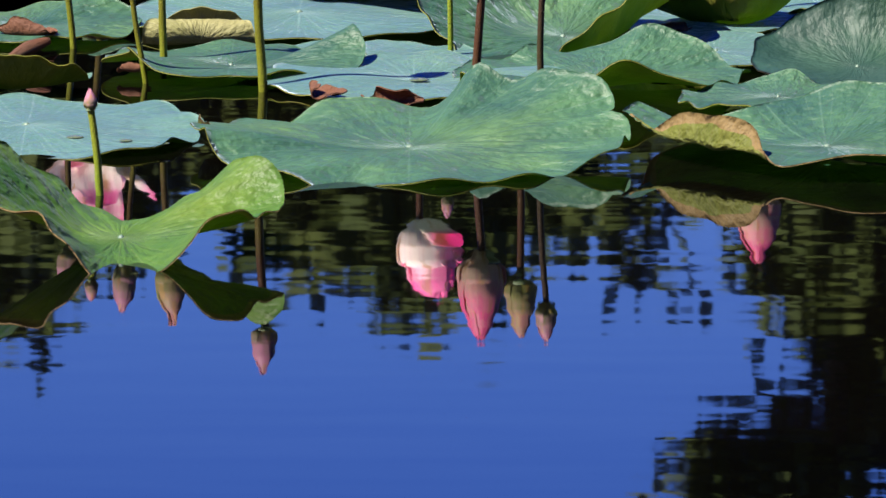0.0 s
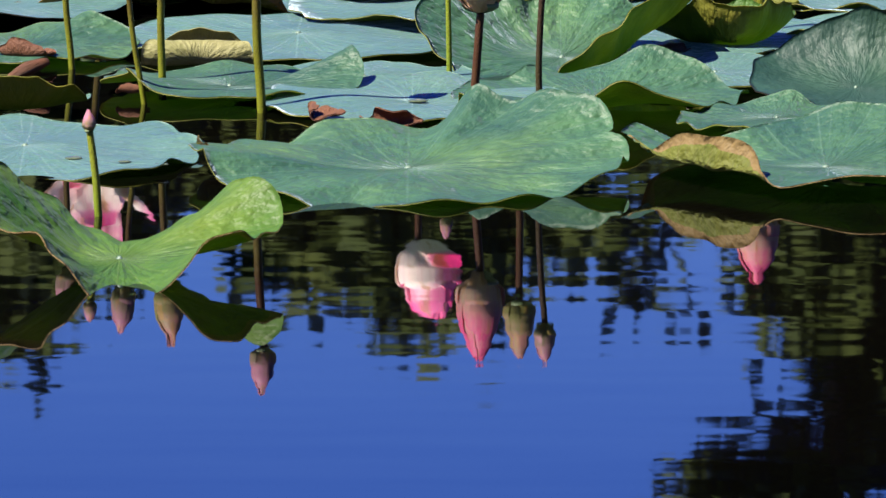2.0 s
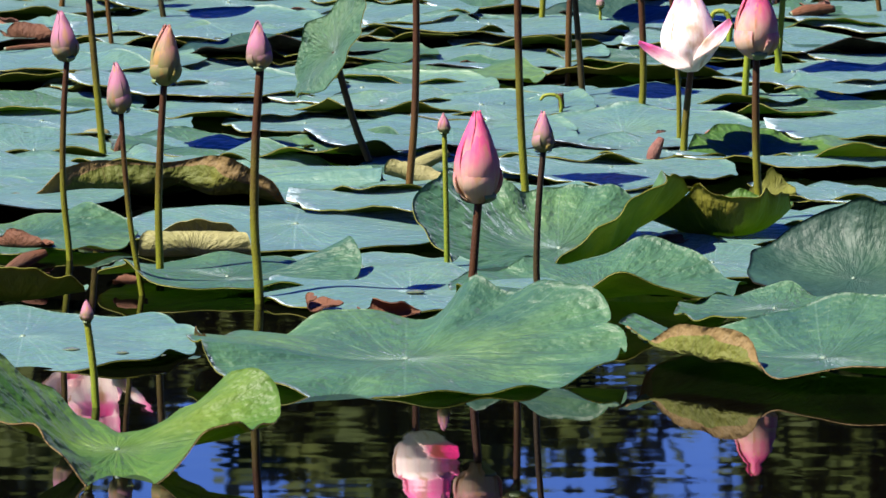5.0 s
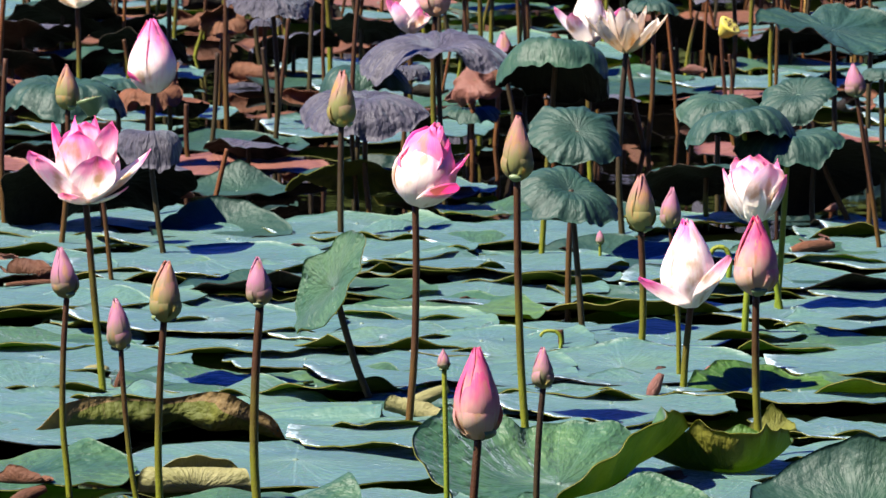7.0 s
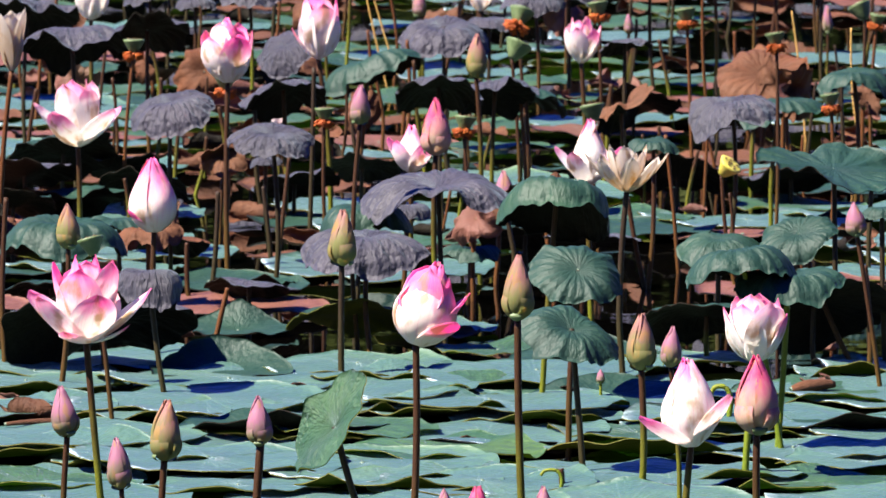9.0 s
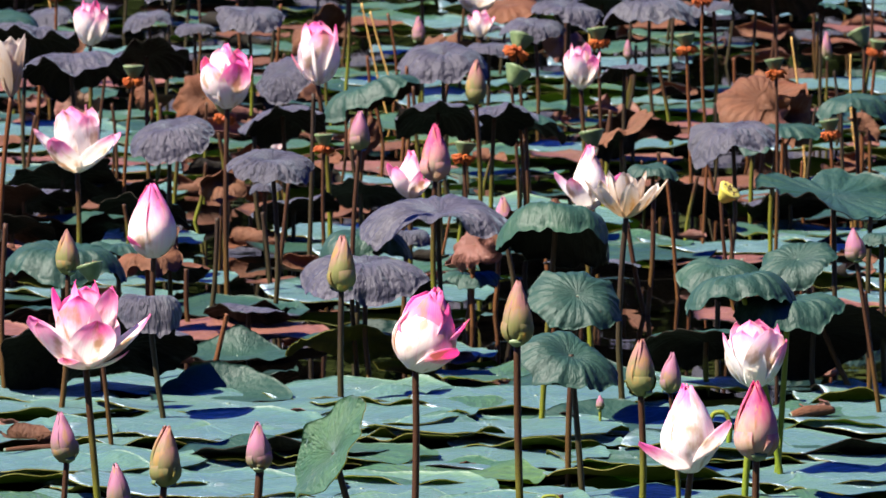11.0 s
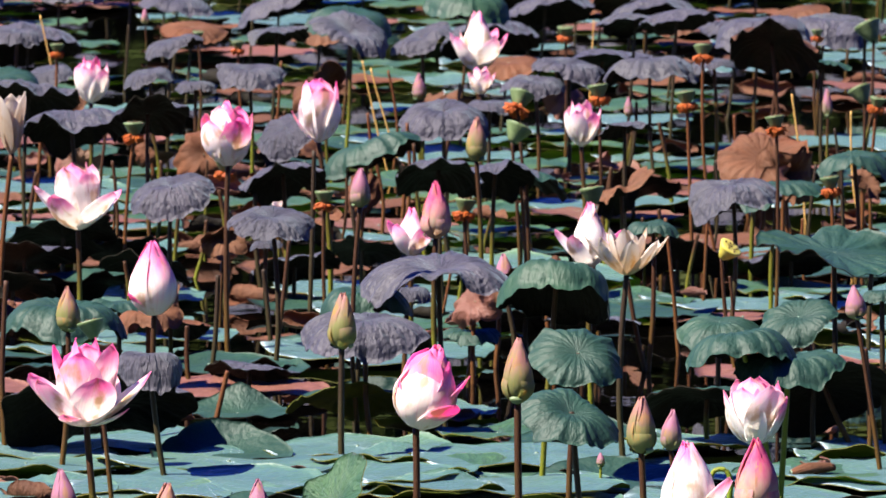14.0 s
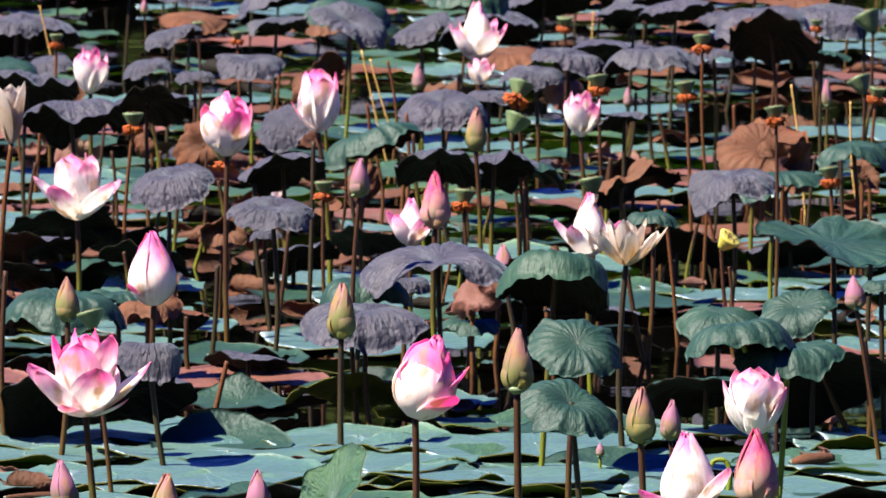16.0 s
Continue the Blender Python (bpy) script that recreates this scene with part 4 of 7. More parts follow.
# scraps and drops
rolled_leaf(-0.0291, 13.9846, 0.024, 0.085, 0.013, "tan dry leaf rolled to a point", leaf_dry, 0, 28, 1)
rolled_leaf(-0.5493, 14.4847, 0.014, 0.045, 0.012, "small pale curled leaf end on the leaves", leaf_dry, 12, 6, 2)
rolled_leaf(-0.5037, 14.2490, 0.022, 0.045, 0.006, "short rusty stub of a young rolled leaf", leaf_brown, 0, 78, 3)
rolled_leaf(0.3278, 14.1545, 0.024, 0.05, 0.011, "brown curled tip of a lotus leaf", leaf_rosy, 30, 64, 4)
rolled_leaf(0.4158, 14.3769, 0.020, 0.035, 0.011, "pinkish curled tip of a lotus leaf", leaf_rosy, 0, 58, 5)
rolled_leaf(-0.6822, 15.8173, 0.020, 0.15, 0.006, "dark brown dead stalk lying across the leaves", leaf_brown, 6, 0, 6)
rolled_leaf(0.6625, 16.4847, 0.020, 0.085, 0.013, "crisp brown curled dead leaf", leaf_brown, 18, 6, 7)
rolled_leaf(-0.2601, 16.3904, 0.016, 0.05, 0.007, "small rosy curl of dead leaf", leaf_rosy, -10, 0, 8)
rolled_leaf(-0.5828, 12.7846, 0.022, 0.065, 0.011, "brown pointed roll of dead leaf on the water", leaf_brown, 20, 22, 9)
hooked_stalk(0.1862, 14.7504, 0.05, 0.0035, "short young brown-green stalk tip")
hooked_stalk(0.4929, 15.8980, 0.075, 0.0055, "young green stalk bent over at its tip")
leaf_scrap(-0.0712, 12.2544, 0.0416, "crumpled brown scrap of dead leaf", (leaf_brown, leaf_brown), seed=88, way=318, spin=130, z=0.012)
leaf_scrap(-0.1712, 12.3732, 0.0344, "crumpled brown scrap of dead leaf", (leaf_brown, leaf_brown), seed=89, way=183, spin=353, z=0.012)
leaf_scrap(-0.5983, 13.0294, 0.0442, "brown curled scrap of dead leaf on the water", (leaf_brown, leaf_brown), seed=90, way=333, spin=271, z=0.012)
leaf_scrap(-0.4321, 12.6302, 0.0234, "crumpled brown scrap of dead leaf", (leaf_brown, leaf_brown), seed=91, way=14, spin=238, z=0.012)
leaf_scrap(0.3241, 13.0961, 0.0242, "crumpled brown scrap of dead leaf", (leaf_rosy, leaf_rosy), seed=92, way=127, spin=332, z=0.012)
leaf_scrap(-0.2679, 16.4894, 0.0304, "crumpled brown scrap of dead leaf", (leaf_rosy, leaf_rosy), seed=93, way=26, spin=80, z=0.012)
leaf_scrap(-0.7122, 15.977, 0.0639, "crumpled brown scrap of dead leaf", (leaf_brown, leaf_brown), seed=94, way=57, spin=190, z=0.012)
leaf_scrap(0.6798, 16.5852, 0.0459, "crumpled brown scrap of dead leaf", (leaf_rosy, leaf_rosy), seed=95, way=240, spin=126, z=0.012)
leaf_scrap(0.0336, 17.6187, 0.0379, "crumpled brown scrap of dead leaf", (leaf_rosy, leaf_rosy), seed=96, way=194, spin=278, z=0.012)
leaf_scrap(0.7311, 17.3222, 0.032, "crumpled brown scrap of dead leaf", (leaf_rosy, leaf_rosy), seed=97, way=52, spin=293, z=0.012)
leaf_scrap(0.0442, 15.5892, 0.0192, "crumpled brown scrap of dead leaf", (leaf_brown, leaf_brown), seed=98, way=127, spin=6, z=0.012)
leaf_scrap(0.3402, 14.4891, 0.0179, "crumpled brown scrap of dead leaf", (leaf_rosy, leaf_rosy), seed=99, way=110, spin=208, z=0.012)
leaf_scrap(0.4225, 14.5549, 0.0179, "crumpled brown scrap of dead leaf", (leaf_rosy, leaf_rosy), seed=100, way=143, spin=93, z=0.012)
leaf_scrap(-0.125, 19.5581, 0.0541, "crumpled brown scrap of dead leaf", (leaf_brown, leaf_brown), seed=101, way=199, spin=81, z=0.012)
leaf_scrap(-0.4206, 20.4905, 0.0693, "crumpled brown scrap of dead leaf", (leaf_brown, leaf_brown), seed=102, way=36, spin=71, z=0.012)
leaf_scrap(-0.5747, 22.0674, 0.0813, "crumpled brown scrap of dead leaf", (leaf_brown, leaf_brown), seed=103, way=316, spin=316, z=0.012)
leaf_scrap(-0.5228, 17.5586, 0.0486, "crumpled brown scrap of dead leaf", (leaf_rosy, leaf_rosy), seed=104, way=227, spin=64, z=0.012)
leaf_scrap(-0.7782, 16.3323, 0.0251, "crumpled brown scrap of dead leaf", (leaf_rosy, leaf_rosy), seed=105, way=67, spin=0, z=0.012)
leaf_scrap(1.3439, 29.5748, 0.0945, "crumpled brown scrap of dead leaf", (leaf_brown, leaf_brown), seed=106, way=148, spin=160, z=0.012)
leaf_scrap(1.0069, 22.6558, 0.0678, "crumpled brown scrap of dead leaf", (leaf_brown, leaf_brown), seed=107, way=353, spin=100, z=0.012)
leaf_scrap(0.8816, 19.6047, 0.0427, "crumpled brown scrap of dead leaf", (leaf_brown, leaf_shade_under), seed=108, way=84, spin=74, z=0.03)
leaf_scrap(-0.5666, 24.9217, 0.082, "crumpled brown scrap of dead leaf", (leaf_rosy, leaf_rosy), seed=109, way=305, spin=347, z=0.012)
leaf_scrap(0.5711, 28.5831, 0.0657, "crumpled brown scrap of dead leaf", (leaf_brown, leaf_shade_under), seed=110, way=356, spin=161, z=0.03)
leaf_scrap(-0.7084, 23.3384, 0.0447, "crumpled brown scrap of dead leaf", (leaf_brown, leaf_shade_under), seed=111, way=183, spin=206, z=0.012)
leaf_scrap(-0.9486, 20.4277, 0.0475, "crumpled brown scrap of dead leaf", (leaf_rosy, leaf_rosy), seed=112, way=231, spin=23, z=0.012)
leaf_scrap(0.4372, 21.846, 0.0784, "crumpled brown scrap of dead leaf", (leaf_brown, leaf_brown), seed=113, way=236, spin=176, z=0.012)
leaf_scrap(0.0236, 19.6124, 0.0407, "crumpled brown scrap of dead leaf", (leaf_brown, leaf_shade_under), seed=114, way=301, spin=188, z=0.012)
leaf_scrap(1.0055, 29.0548, 0.1036, "crumpled brown scrap of dead leaf", (leaf_brown, leaf_brown), seed=115, way=174, spin=262, z=0.012)
leaf_scrap(0.2075, 19.4249, 0.0441, "crumpled brown scrap of dead leaf", (leaf_rosy, leaf_rosy), seed=116, way=47, spin=159, z=0.06)
leaf_scrap(0.4517, 25.2342, 0.082, "crumpled brown scrap of dead leaf", (leaf_rosy, leaf_rosy), seed=117, way=352, spin=158, z=0.012)
leaf_scrap(1.2978, 27.1505, 0.0445, "crumpled brown scrap of dead leaf", (leaf_rosy, leaf_rosy), seed=118, way=207, spin=16, z=0.06)
leaf_scrap(-0.5597, 22.1245, 0.0733, "crumpled brown scrap of dead leaf", (leaf_brown, leaf_shade_under), seed=119, way=215, spin=74, z=0.06)
leaf_scrap(-0.8325, 19.4396, 0.0312, "crumpled brown scrap of dead leaf", (leaf_brown, leaf_shade_under), seed=120, way=106, spin=66, z=0.03)
leaf_scrap(1.0389, 22.4117, 0.0408, "crumpled brown scrap of dead leaf", (leaf_brown, leaf_shade_under), seed=121, way=86, spin=222, z=0.012)
leaf_scrap(-0.3507, 28.6981, 0.0699, "crumpled brown scrap of dead leaf", (leaf_brown, leaf_brown), seed=122, way=317, spin=86, z=0.03)
leaf_scrap(1.0789, 23.5404, 0.0608, "crumpled brown scrap of dead leaf", (leaf_rosy, leaf_rosy), seed=123, way=245, spin=140, z=0.03)
leaf_scrap(-0.4846, 24.0863, 0.0446, "crumpled brown scrap of dead leaf", (leaf_brown, leaf_shade_under), seed=124, way=91, spin=321, z=0.06)
leaf_scrap(0.8342, 19.8, 0.0381, "crumpled brown scrap of dead leaf", (leaf_brown, leaf_shade_under), seed=125, way=263, spin=280, z=0.03)
leaf_scrap(0.8691, 24.5726, 0.0792, "crumpled brown scrap of dead leaf", (leaf_brown, leaf_shade_under), seed=126, way=300, spin=339, z=0.06)
leaf_scrap(-1.1314, 25.24, 0.0691, "crumpled brown scrap of dead leaf", (leaf_rosy, leaf_rosy), seed=127, way=248, spin=135, z=0.03)
leaf_scrap(0.552, 21.2422, 0.046, "crumpled brown scrap of dead leaf", (leaf_brown, leaf_shade_under), seed=128, way=91, spin=297, z=0.06)
leaf_scrap(0.79, 23.3198, 0.0746, "crumpled brown scrap of dead leaf", (leaf_brown, leaf_shade_under), seed=129, way=140, spin=237, z=0.06)
leaf_scrap(-0.4687, 23.0488, 0.0688, "crumpled brown scrap of dead leaf", (leaf_brown, leaf_shade_under), seed=130, way=140, spin=329, z=0.03)
leaf_scrap(-0.287, 19.2837, 0.0466, "crumpled brown scrap of dead leaf", (leaf_brown, leaf_brown), seed=131, way=230, spin=186, z=0.06)
leaf_scrap(1.0053, 22.8673, 0.0611, "crumpled brown scrap of dead leaf", (leaf_brown, leaf_brown), seed=132, way=185, spin=244, z=0.012)
leaf_scrap(-0.593, 28.3822, 0.0844, "crumpled brown scrap of dead leaf", (leaf_brown, leaf_shade_under), seed=133, way=315, spin=297, z=0.012)
leaf_scrap(0.0306, 19.2915, 0.0422, "crumpled brown scrap of dead leaf", (leaf_rosy, leaf_rosy), seed=134, way=138, spin=14, z=0.06)
leaf_scrap(-0.6507, 22.196, 0.0639, "crumpled brown scrap of dead leaf", (leaf_brown, leaf_brown), seed=135, way=351, spin=92, z=0.012)
leaf_scrap(0.3648, 28.9697, 0.0738, "crumpled brown scrap of dead leaf", (leaf_brown, leaf_brown), seed=136, way=27, spin=68, z=0.012)
leaf_scrap(-0.7153, 19.0664, 0.0491, "crumpled brown scrap of dead leaf", (leaf_rosy, leaf_rosy), seed=137, way=212, spin=238, z=0.012)
leaf_scrap(-0.3083, 21.493, 0.0363, "crumpled brown scrap of dead leaf", (leaf_brown, leaf_brown), seed=138, way=191, spin=0, z=0.012)
leaf_scrap(-0.2764, 19.179, 0.0648, "crumpled brown scrap of dead leaf", (leaf_brown, leaf_brown), seed=139, way=280, spin=191, z=0.06)
leaf_scrap(1.0085, 22.5499, 0.0492, "crumpled brown scrap of dead leaf", (leaf_brown, leaf_shade_under), seed=140, way=262, spin=173, z=0.06)
leaf_scrap(1.1027, 25.3951, 0.0582, "crumpled brown scrap of dead leaf", (leaf_brown, leaf_brown), seed=141, way=209, spin=288, z=0.03)
leaf_scrap(0.3353, 24.4781, 0.045, "crumpled brown scrap of dead leaf", (leaf_rosy, leaf_rosy), seed=142, way=288, spin=244, z=0.03)
leaf_scrap(0.8404, 19.0663, 0.0543, "crumpled brown scrap of dead leaf", (leaf_brown, leaf_shade_under), seed=143, way=0, spin=195, z=0.06)
leaf_scrap(-0.8456, 22.3946, 0.064, "crumpled brown scrap of dead leaf", (leaf_brown, leaf_brown), seed=144, way=322, spin=288, z=0.03)
leaf_scrap(-0.2842, 23.7772, 0.0481, "crumpled brown scrap of dead leaf", (leaf_brown, leaf_shade_under), seed=145, way=194, spin=196, z=0.03)
leaf_scrap(0.8648, 19.4567, 0.0548, "crumpled brown scrap of dead leaf", (leaf_brown, leaf_shade_under), seed=146, way=154, spin=254, z=0.06)
leaf_scrap(-0.7025, 29.3341, 0.1045, "crumpled brown scrap of dead leaf", (leaf_brown, leaf_shade_under), seed=147, way=146, spin=73, z=0.03)
leaf_scrap(-0.0615, 27.7274, 0.0796, "crumpled brown scrap of dead leaf", (leaf_brown, leaf_shade_under), seed=148, way=150, spin=20, z=0.012)
leaf_scrap(0.5461, 20.1165, 0.0315, "crumpled brown scrap of dead leaf", (leaf_rosy, leaf_rosy), seed=149, way=140, spin=124, z=0.06)
leaf_scrap(0.8587, 20.475, 0.0423, "crumpled brown scrap of dead leaf", (leaf_brown, leaf_shade_under), seed=150, way=146, spin=150, z=0.012)
leaf_scrap(-0.0141, 18.8952, 0.0501, "crumpled brown scrap of dead leaf", (leaf_rosy, leaf_rosy), seed=151, way=60, spin=8, z=0.06)
leaf_scrap(0.6342, 25.3019, 0.0678, "crumpled brown scrap of dead leaf", (leaf_brown, leaf_shade_under), seed=152, way=151, spin=271, z=0.06)
leaf_scrap(-1.126, 24.7084, 0.0741, "crumpled brown scrap of dead leaf", (leaf_rosy, leaf_rosy), seed=153, way=18, spin=1, z=0.012)
leaf_scrap(-0.5606, 23.5182, 0.0824, "crumpled brown scrap of dead leaf", (leaf_rosy, leaf_rosy), seed=154, way=97, spin=7, z=0.06)
leaf_scrap(-0.1374, 20.2689, 0.0571, "crumpled brown scrap of dead leaf", (leaf_rosy, leaf_rosy), seed=155, way=323, spin=332, z=0.06)
leaf_scrap(-0.034, 19.4716, 0.0461, "crumpled brown scrap of dead leaf", (leaf_brown, leaf_shade_under), seed=156, way=100, spin=151, z=0.06)
leaf_scrap(-0.0695, 20.6695, 0.0453, "crumpled brown scrap of dead leaf", (leaf_brown, leaf_brown), seed=157, way=221, spin=298, z=0.06)
leaf_scrap(-0.4217, 20.4846, 0.0716, "crumpled brown scrap of dead leaf", (leaf_brown, leaf_brown), seed=158, way=244, spin=355, z=0.012)
leaf_scrap(0.1091, 23.0763, 0.0518, "crumpled brown scrap of dead leaf", (leaf_brown, leaf_brown), seed=159, way=299, spin=277, z=0.03)
leaf_scrap(0.8564, 28.5453, 0.0579, "crumpled brown scrap of dead leaf", (leaf_brown, leaf_brown), seed=160, way=339, spin=13, z=0.012)
water_drop(-0.4856, 11.939, 0.011, 0.0118)
water_drop(-0.418, 11.9055, 0.011, 0.0088)
water_drop(-0.37, 11.8778, 0.011, 0.0103)
water_drop(-0.0379, 12.5372, 0.011, 0.0139)
water_drop(-0.0375, 12.3972, 0.011, 0.0084)
water_drop(-0.541, 12.0918, 0.011, 0.0037)
water_drop(-0.4746, 12.1148, 0.011, 0.003)
water_drop(0.0064, 17.3222, 0.011, 0.016)
water_drop(-0.0878, 16.9793, 0.011, 0.0104)
# buds and flowers in front
lotus_bud(0.0331, 12.1784, (0.0135, 0, 0.1757), 0.1232, 0.0602, -1.4204, petal_rose, stem_brown, 0.0062, "large rosy lotus bud about to open", 161, 0)
lotus_bud(0.1287, 12.1784, (0.0042, 0, 0.2438), 0.0551, 0.0286, -0.847, petal_bud, stem_dark, 0.0048, "closed pink and green lotus bud on a tall stalk", 162, 0)
lotus_bud(0.0056, 12.8525, (-0.004, 0, 0.1955), 0.0287, 0.0175, -3.1621, petal_bud, stem_green, 0.0042, "closed pink and green lotus bud on a tall stalk", 163, 0)
lotus_bud(-0.2508, 12.4943, (0.0015, 0, 0.3211), 0.0681, 0.0355, -3.1238, petal_bud, stem_mixed, 0.0066, "closed pink and green lotus bud on a tall stalk", 164, 0)
lotus_bud(-0.5297, 12.9831, (-0.0027, 0, 0.2843), 0.0722, 0.0377, -8.0462, petal_bud, stem_mixed, 0.0049, "closed pink and green lotus bud on a tall stalk", 165, 0)
lotus_bud(-0.4143, 12.5866, (-0.0277, 0, 0.2517), 0.0714, 0.0326, -6.651, petal_bud, stem_mixed, 0.0042, "closed pink and green lotus bud on a tall stalk", 166, 0)
lotus_bud(-0.3946, 12.7563, (0.0064, 0, 0.2731), 0.0854, 0.0433, 2.8087, petal_cream, stem_mixed, 0.0056, "plump cream and green lotus bud on a stalk", 167, 0)
lotus_bud(-0.4355, 11.4662, (-0.0108, 0, 0.108), 0.0272, 0.017, -2.7077, petal_bud, stem_green, 0.0052, "small young lotus bud with a pink tip", 168, 0)
lotus_bud(0.4631, 13.3559, (-0.0075, 0, 0.2501), 0.1164, 0.0618, -0.5901, petal_rose, stem_mixed, 0.0062, "large rosy lotus bud about to open", 169, 0)
lotus_bud(0.3172, 14.7051, (-0.0005, 0, 0.2175), 0.0917, 0.0471, 0.4544, petal_cream, stem_mixed, 0.0061, "plump cream and green lotus bud on a stalk", 170, 0)
lotus_bud(0.3708, 14.3915, (-0.0148, 0, 0.2512), 0.0649, 0.0319, 2.2158, petal_bud, stem_mixed, 0.0042, "closed pink and green lotus bud on a tall stalk", 171, 0)
lotus_bud(0.2793, 16.26, (-0.0011, 0, 0.0493), 0.0241, 0.015, -0.0913, petal_bud, stem_green, 0.003, "closed pink and green lotus bud on a tall stalk", 172, 0)
lotus_bud(0.1234, 13.511, (-0.0145, 0, 0.4032), 0.0967, 0.0475, 0.9454, petal_cream, stem_mixed, 0.0062, "plump cream and green lotus bud on a stalk", 173, 0)
lotus_bud(-0.6893, 16.5425, (0.0142, 0, 0.2656), 0.0816, 0.0428, -1.2473, petal_cream, stem_brown, 0.0056, "plump cream and green lotus bud on a stalk", 174, 0)
lotus_bud(-0.1872, 16.8019, (0.0012, 0, 0.2137), 0.1037, 0.0517, 2.3326, petal_cream, stem_dark, 0.0062, "plump cream and green lotus bud on a stalk", 175, 0)
lotus_bud(-0.1629, 17.416, (0.0046, 0, 0.4316), 0.075, 0.0386, 1.6663, petal_bud, stem_brown, 0.005, "closed pink and green lotus bud on a tall stalk", 176, 0)
lotus_bud(0.1505, 19.1229, (-0.0224, 0, 0.1368), 0.0849, 0.0447, -2.4072, petal_bud, stem_dark, 0.0058, "closed pink and green lotus bud on a tall stalk", 177, 0)
lotus_bud(0.7881, 16.5425, (-0.0439, 0, 0.288), 0.0615, 0.0367, -5.888, petal_bud, stem_brown, 0.0048, "closed pink and green lotus bud on a tall stalk", 178, -0.02)
lotus_bud(0.075, 20.0135, (-0.0038, 0, 0.3598), 0.096, 0.0443, 0.7211, petal_cream, stem_mixed, 0.0058, "plump cream and green lotus bud on a stalk", 179, 0)
lotus_bud(-0.0101, 18.1784, (-0.0056, 0, 0.3194), 0.1141, 0.0581, 0.0033, petal_rose, stem_mixed, 0.0062, "large rosy lotus bud about to open", 180, 0)
lotus_bud(-0.0643, 24.3563, (0, 0, 0.2546), 0.0718, 0.0359, -1.1837, petal_bud, stem_mixed, 0.0047, "closed pink and green lotus bud on a tall stalk", 181, 0)
lotus_bud(1.0433, 25.065, (0.0027, 0, 0.1695), 0.0771, 0.0277, -2.4181, petal_bud, stem_mixed, 0.0036, "closed pink and green lotus bud on a tall stalk", 182, 0)
lotus_bud(0.4905, 24.3563, (-0.0003, 0, 0.2097), 0.0524, 0.0239, -1.6978, petal_bud, stem_mixed, 0.0032, "closed pink and green lotus bud on a tall stalk", 183, 0)
lotus_bud(1.2979, 27.7554, (-0.0006, 0, 0.2387), 0.0597, 0.0273, -1.7617, petal_bud, stem_mixed, 0.0035, "closed pink and green lotus bud on a tall stalk", 184, 0)
lotus_bud(-0.9721, 30.0089, (0.0003, 0, 0.1917), 0.0516, 0.0258, -1.9586, petal_bud, stem_mixed, 0.0034, "closed pink and green lotus bud on a tall stalk", 185, 0)
lotus_flower(0.3714, 14.208, (0.0118, 0, 0.1453), 0.1384, ((1, 76, 38, 0.78, 215), (1, 60, 22, 0.78, -35),), petal_pink, stem_mixed, 0.006, "half-open pale lotus flower with two dropped petals", -4, 186, 0, 0.72, False, 0.62)
lotus_flower(0.4916, 14.9973, (0.0169, 0, 0.2023), 0.1183, ((5, 54, -16, 1, 10), (4, 36, -24, 1, 50), (2, 56, 0, 0.9, 170),), petal_white, stem_green, 0.006, "pale lotus flower with browned petal edges", 0, 187, 0, 0.78, False, 0)
lotus_flower(-0.0524, 13.7137, (0.0111, 0, 0.3482), 0.1286, ((2, 66, 34, 0.68, -52), (1, 60, 8, 0.62, 185), (1, 46, 14, 0.86, 8), (3, 40, -22, 0.98, 235),), petal_blush, stem_brown, 0.006, "opening pink lotus flower on a tall stalk", 16, 188, 0, 0.66, False, 0.68)
lotus_flower(-0.5256, 14.208, (-0.0268, 0, 0.306), 0.1384, ((5, 72, 26, 0.95, 0), (5, 46, -4, 1.0, 36), (4, 28, -18, 1.02, 10), (3, 88, 52, 0.55, 245),), petal_pink, stem_mixed, 0.006, "wide open pink lotus flower with yellow heart", 0, 189, 0, 0.64, True, 0)
lotus_flower(-0.5346, 17.2064, (-0.0068, 0, 0.2442), 0.1397, ((1, 64, 20, 0.48, 215), (1, 40, 0, 0.6, 330),), petal_blush, stem_mixed, 0.006, "opening pink lotus flower with a browned petal", -3, 190, 0, 0.62, False, 0.6)
lotus_flower(-0.772, 19.4109, (0.0007, 0, 0.2512), 0.1456, ((5, 64, 32, 0.90, 24), (4, 38, -4, 1.0, 50), (3, 20, -14, 1.0, 0),), petal_white, stem_mixed, 0.006, "wide open pale pink lotus flower", 0, 191, 0, 0.62, True, 0)
lotus_flower(-0.4474, 19.0522, (0.0007, 0, 0.4095), 0.1347, ((5, 58, -6, 0.92, 10), (4, 40, -16, 0.98, 50),), petal_pink, stem_brown, 0.006, "open pink lotus flower on a tall stalk", 0, 192, 0, 0.66, True, 0.62)
lotus_flower(-0.8756, 22.8485, (0.0008, 0, 0.3303), 0.1179, ((6, 52, -10, 0.92, 10), (5, 30, -14, 1, 40),), petal_white, stem_mixed, 0.006, "half-open pale lotus flower far out", 0, 193, 0, 0.62, True, 0)
lotus_flower(-0.2526, 20.6546, (-0.0276, 0, 0.3623), 0.1472, ((4, 42, -18, 1, 10), (4, 24, -20, 1, 50), (1, 62, 20, 0.62, 190),), petal_pink, stem_mixed, 0.006, "opening rosy lotus flower", 0, 194, 0, 0.66, False, 0)
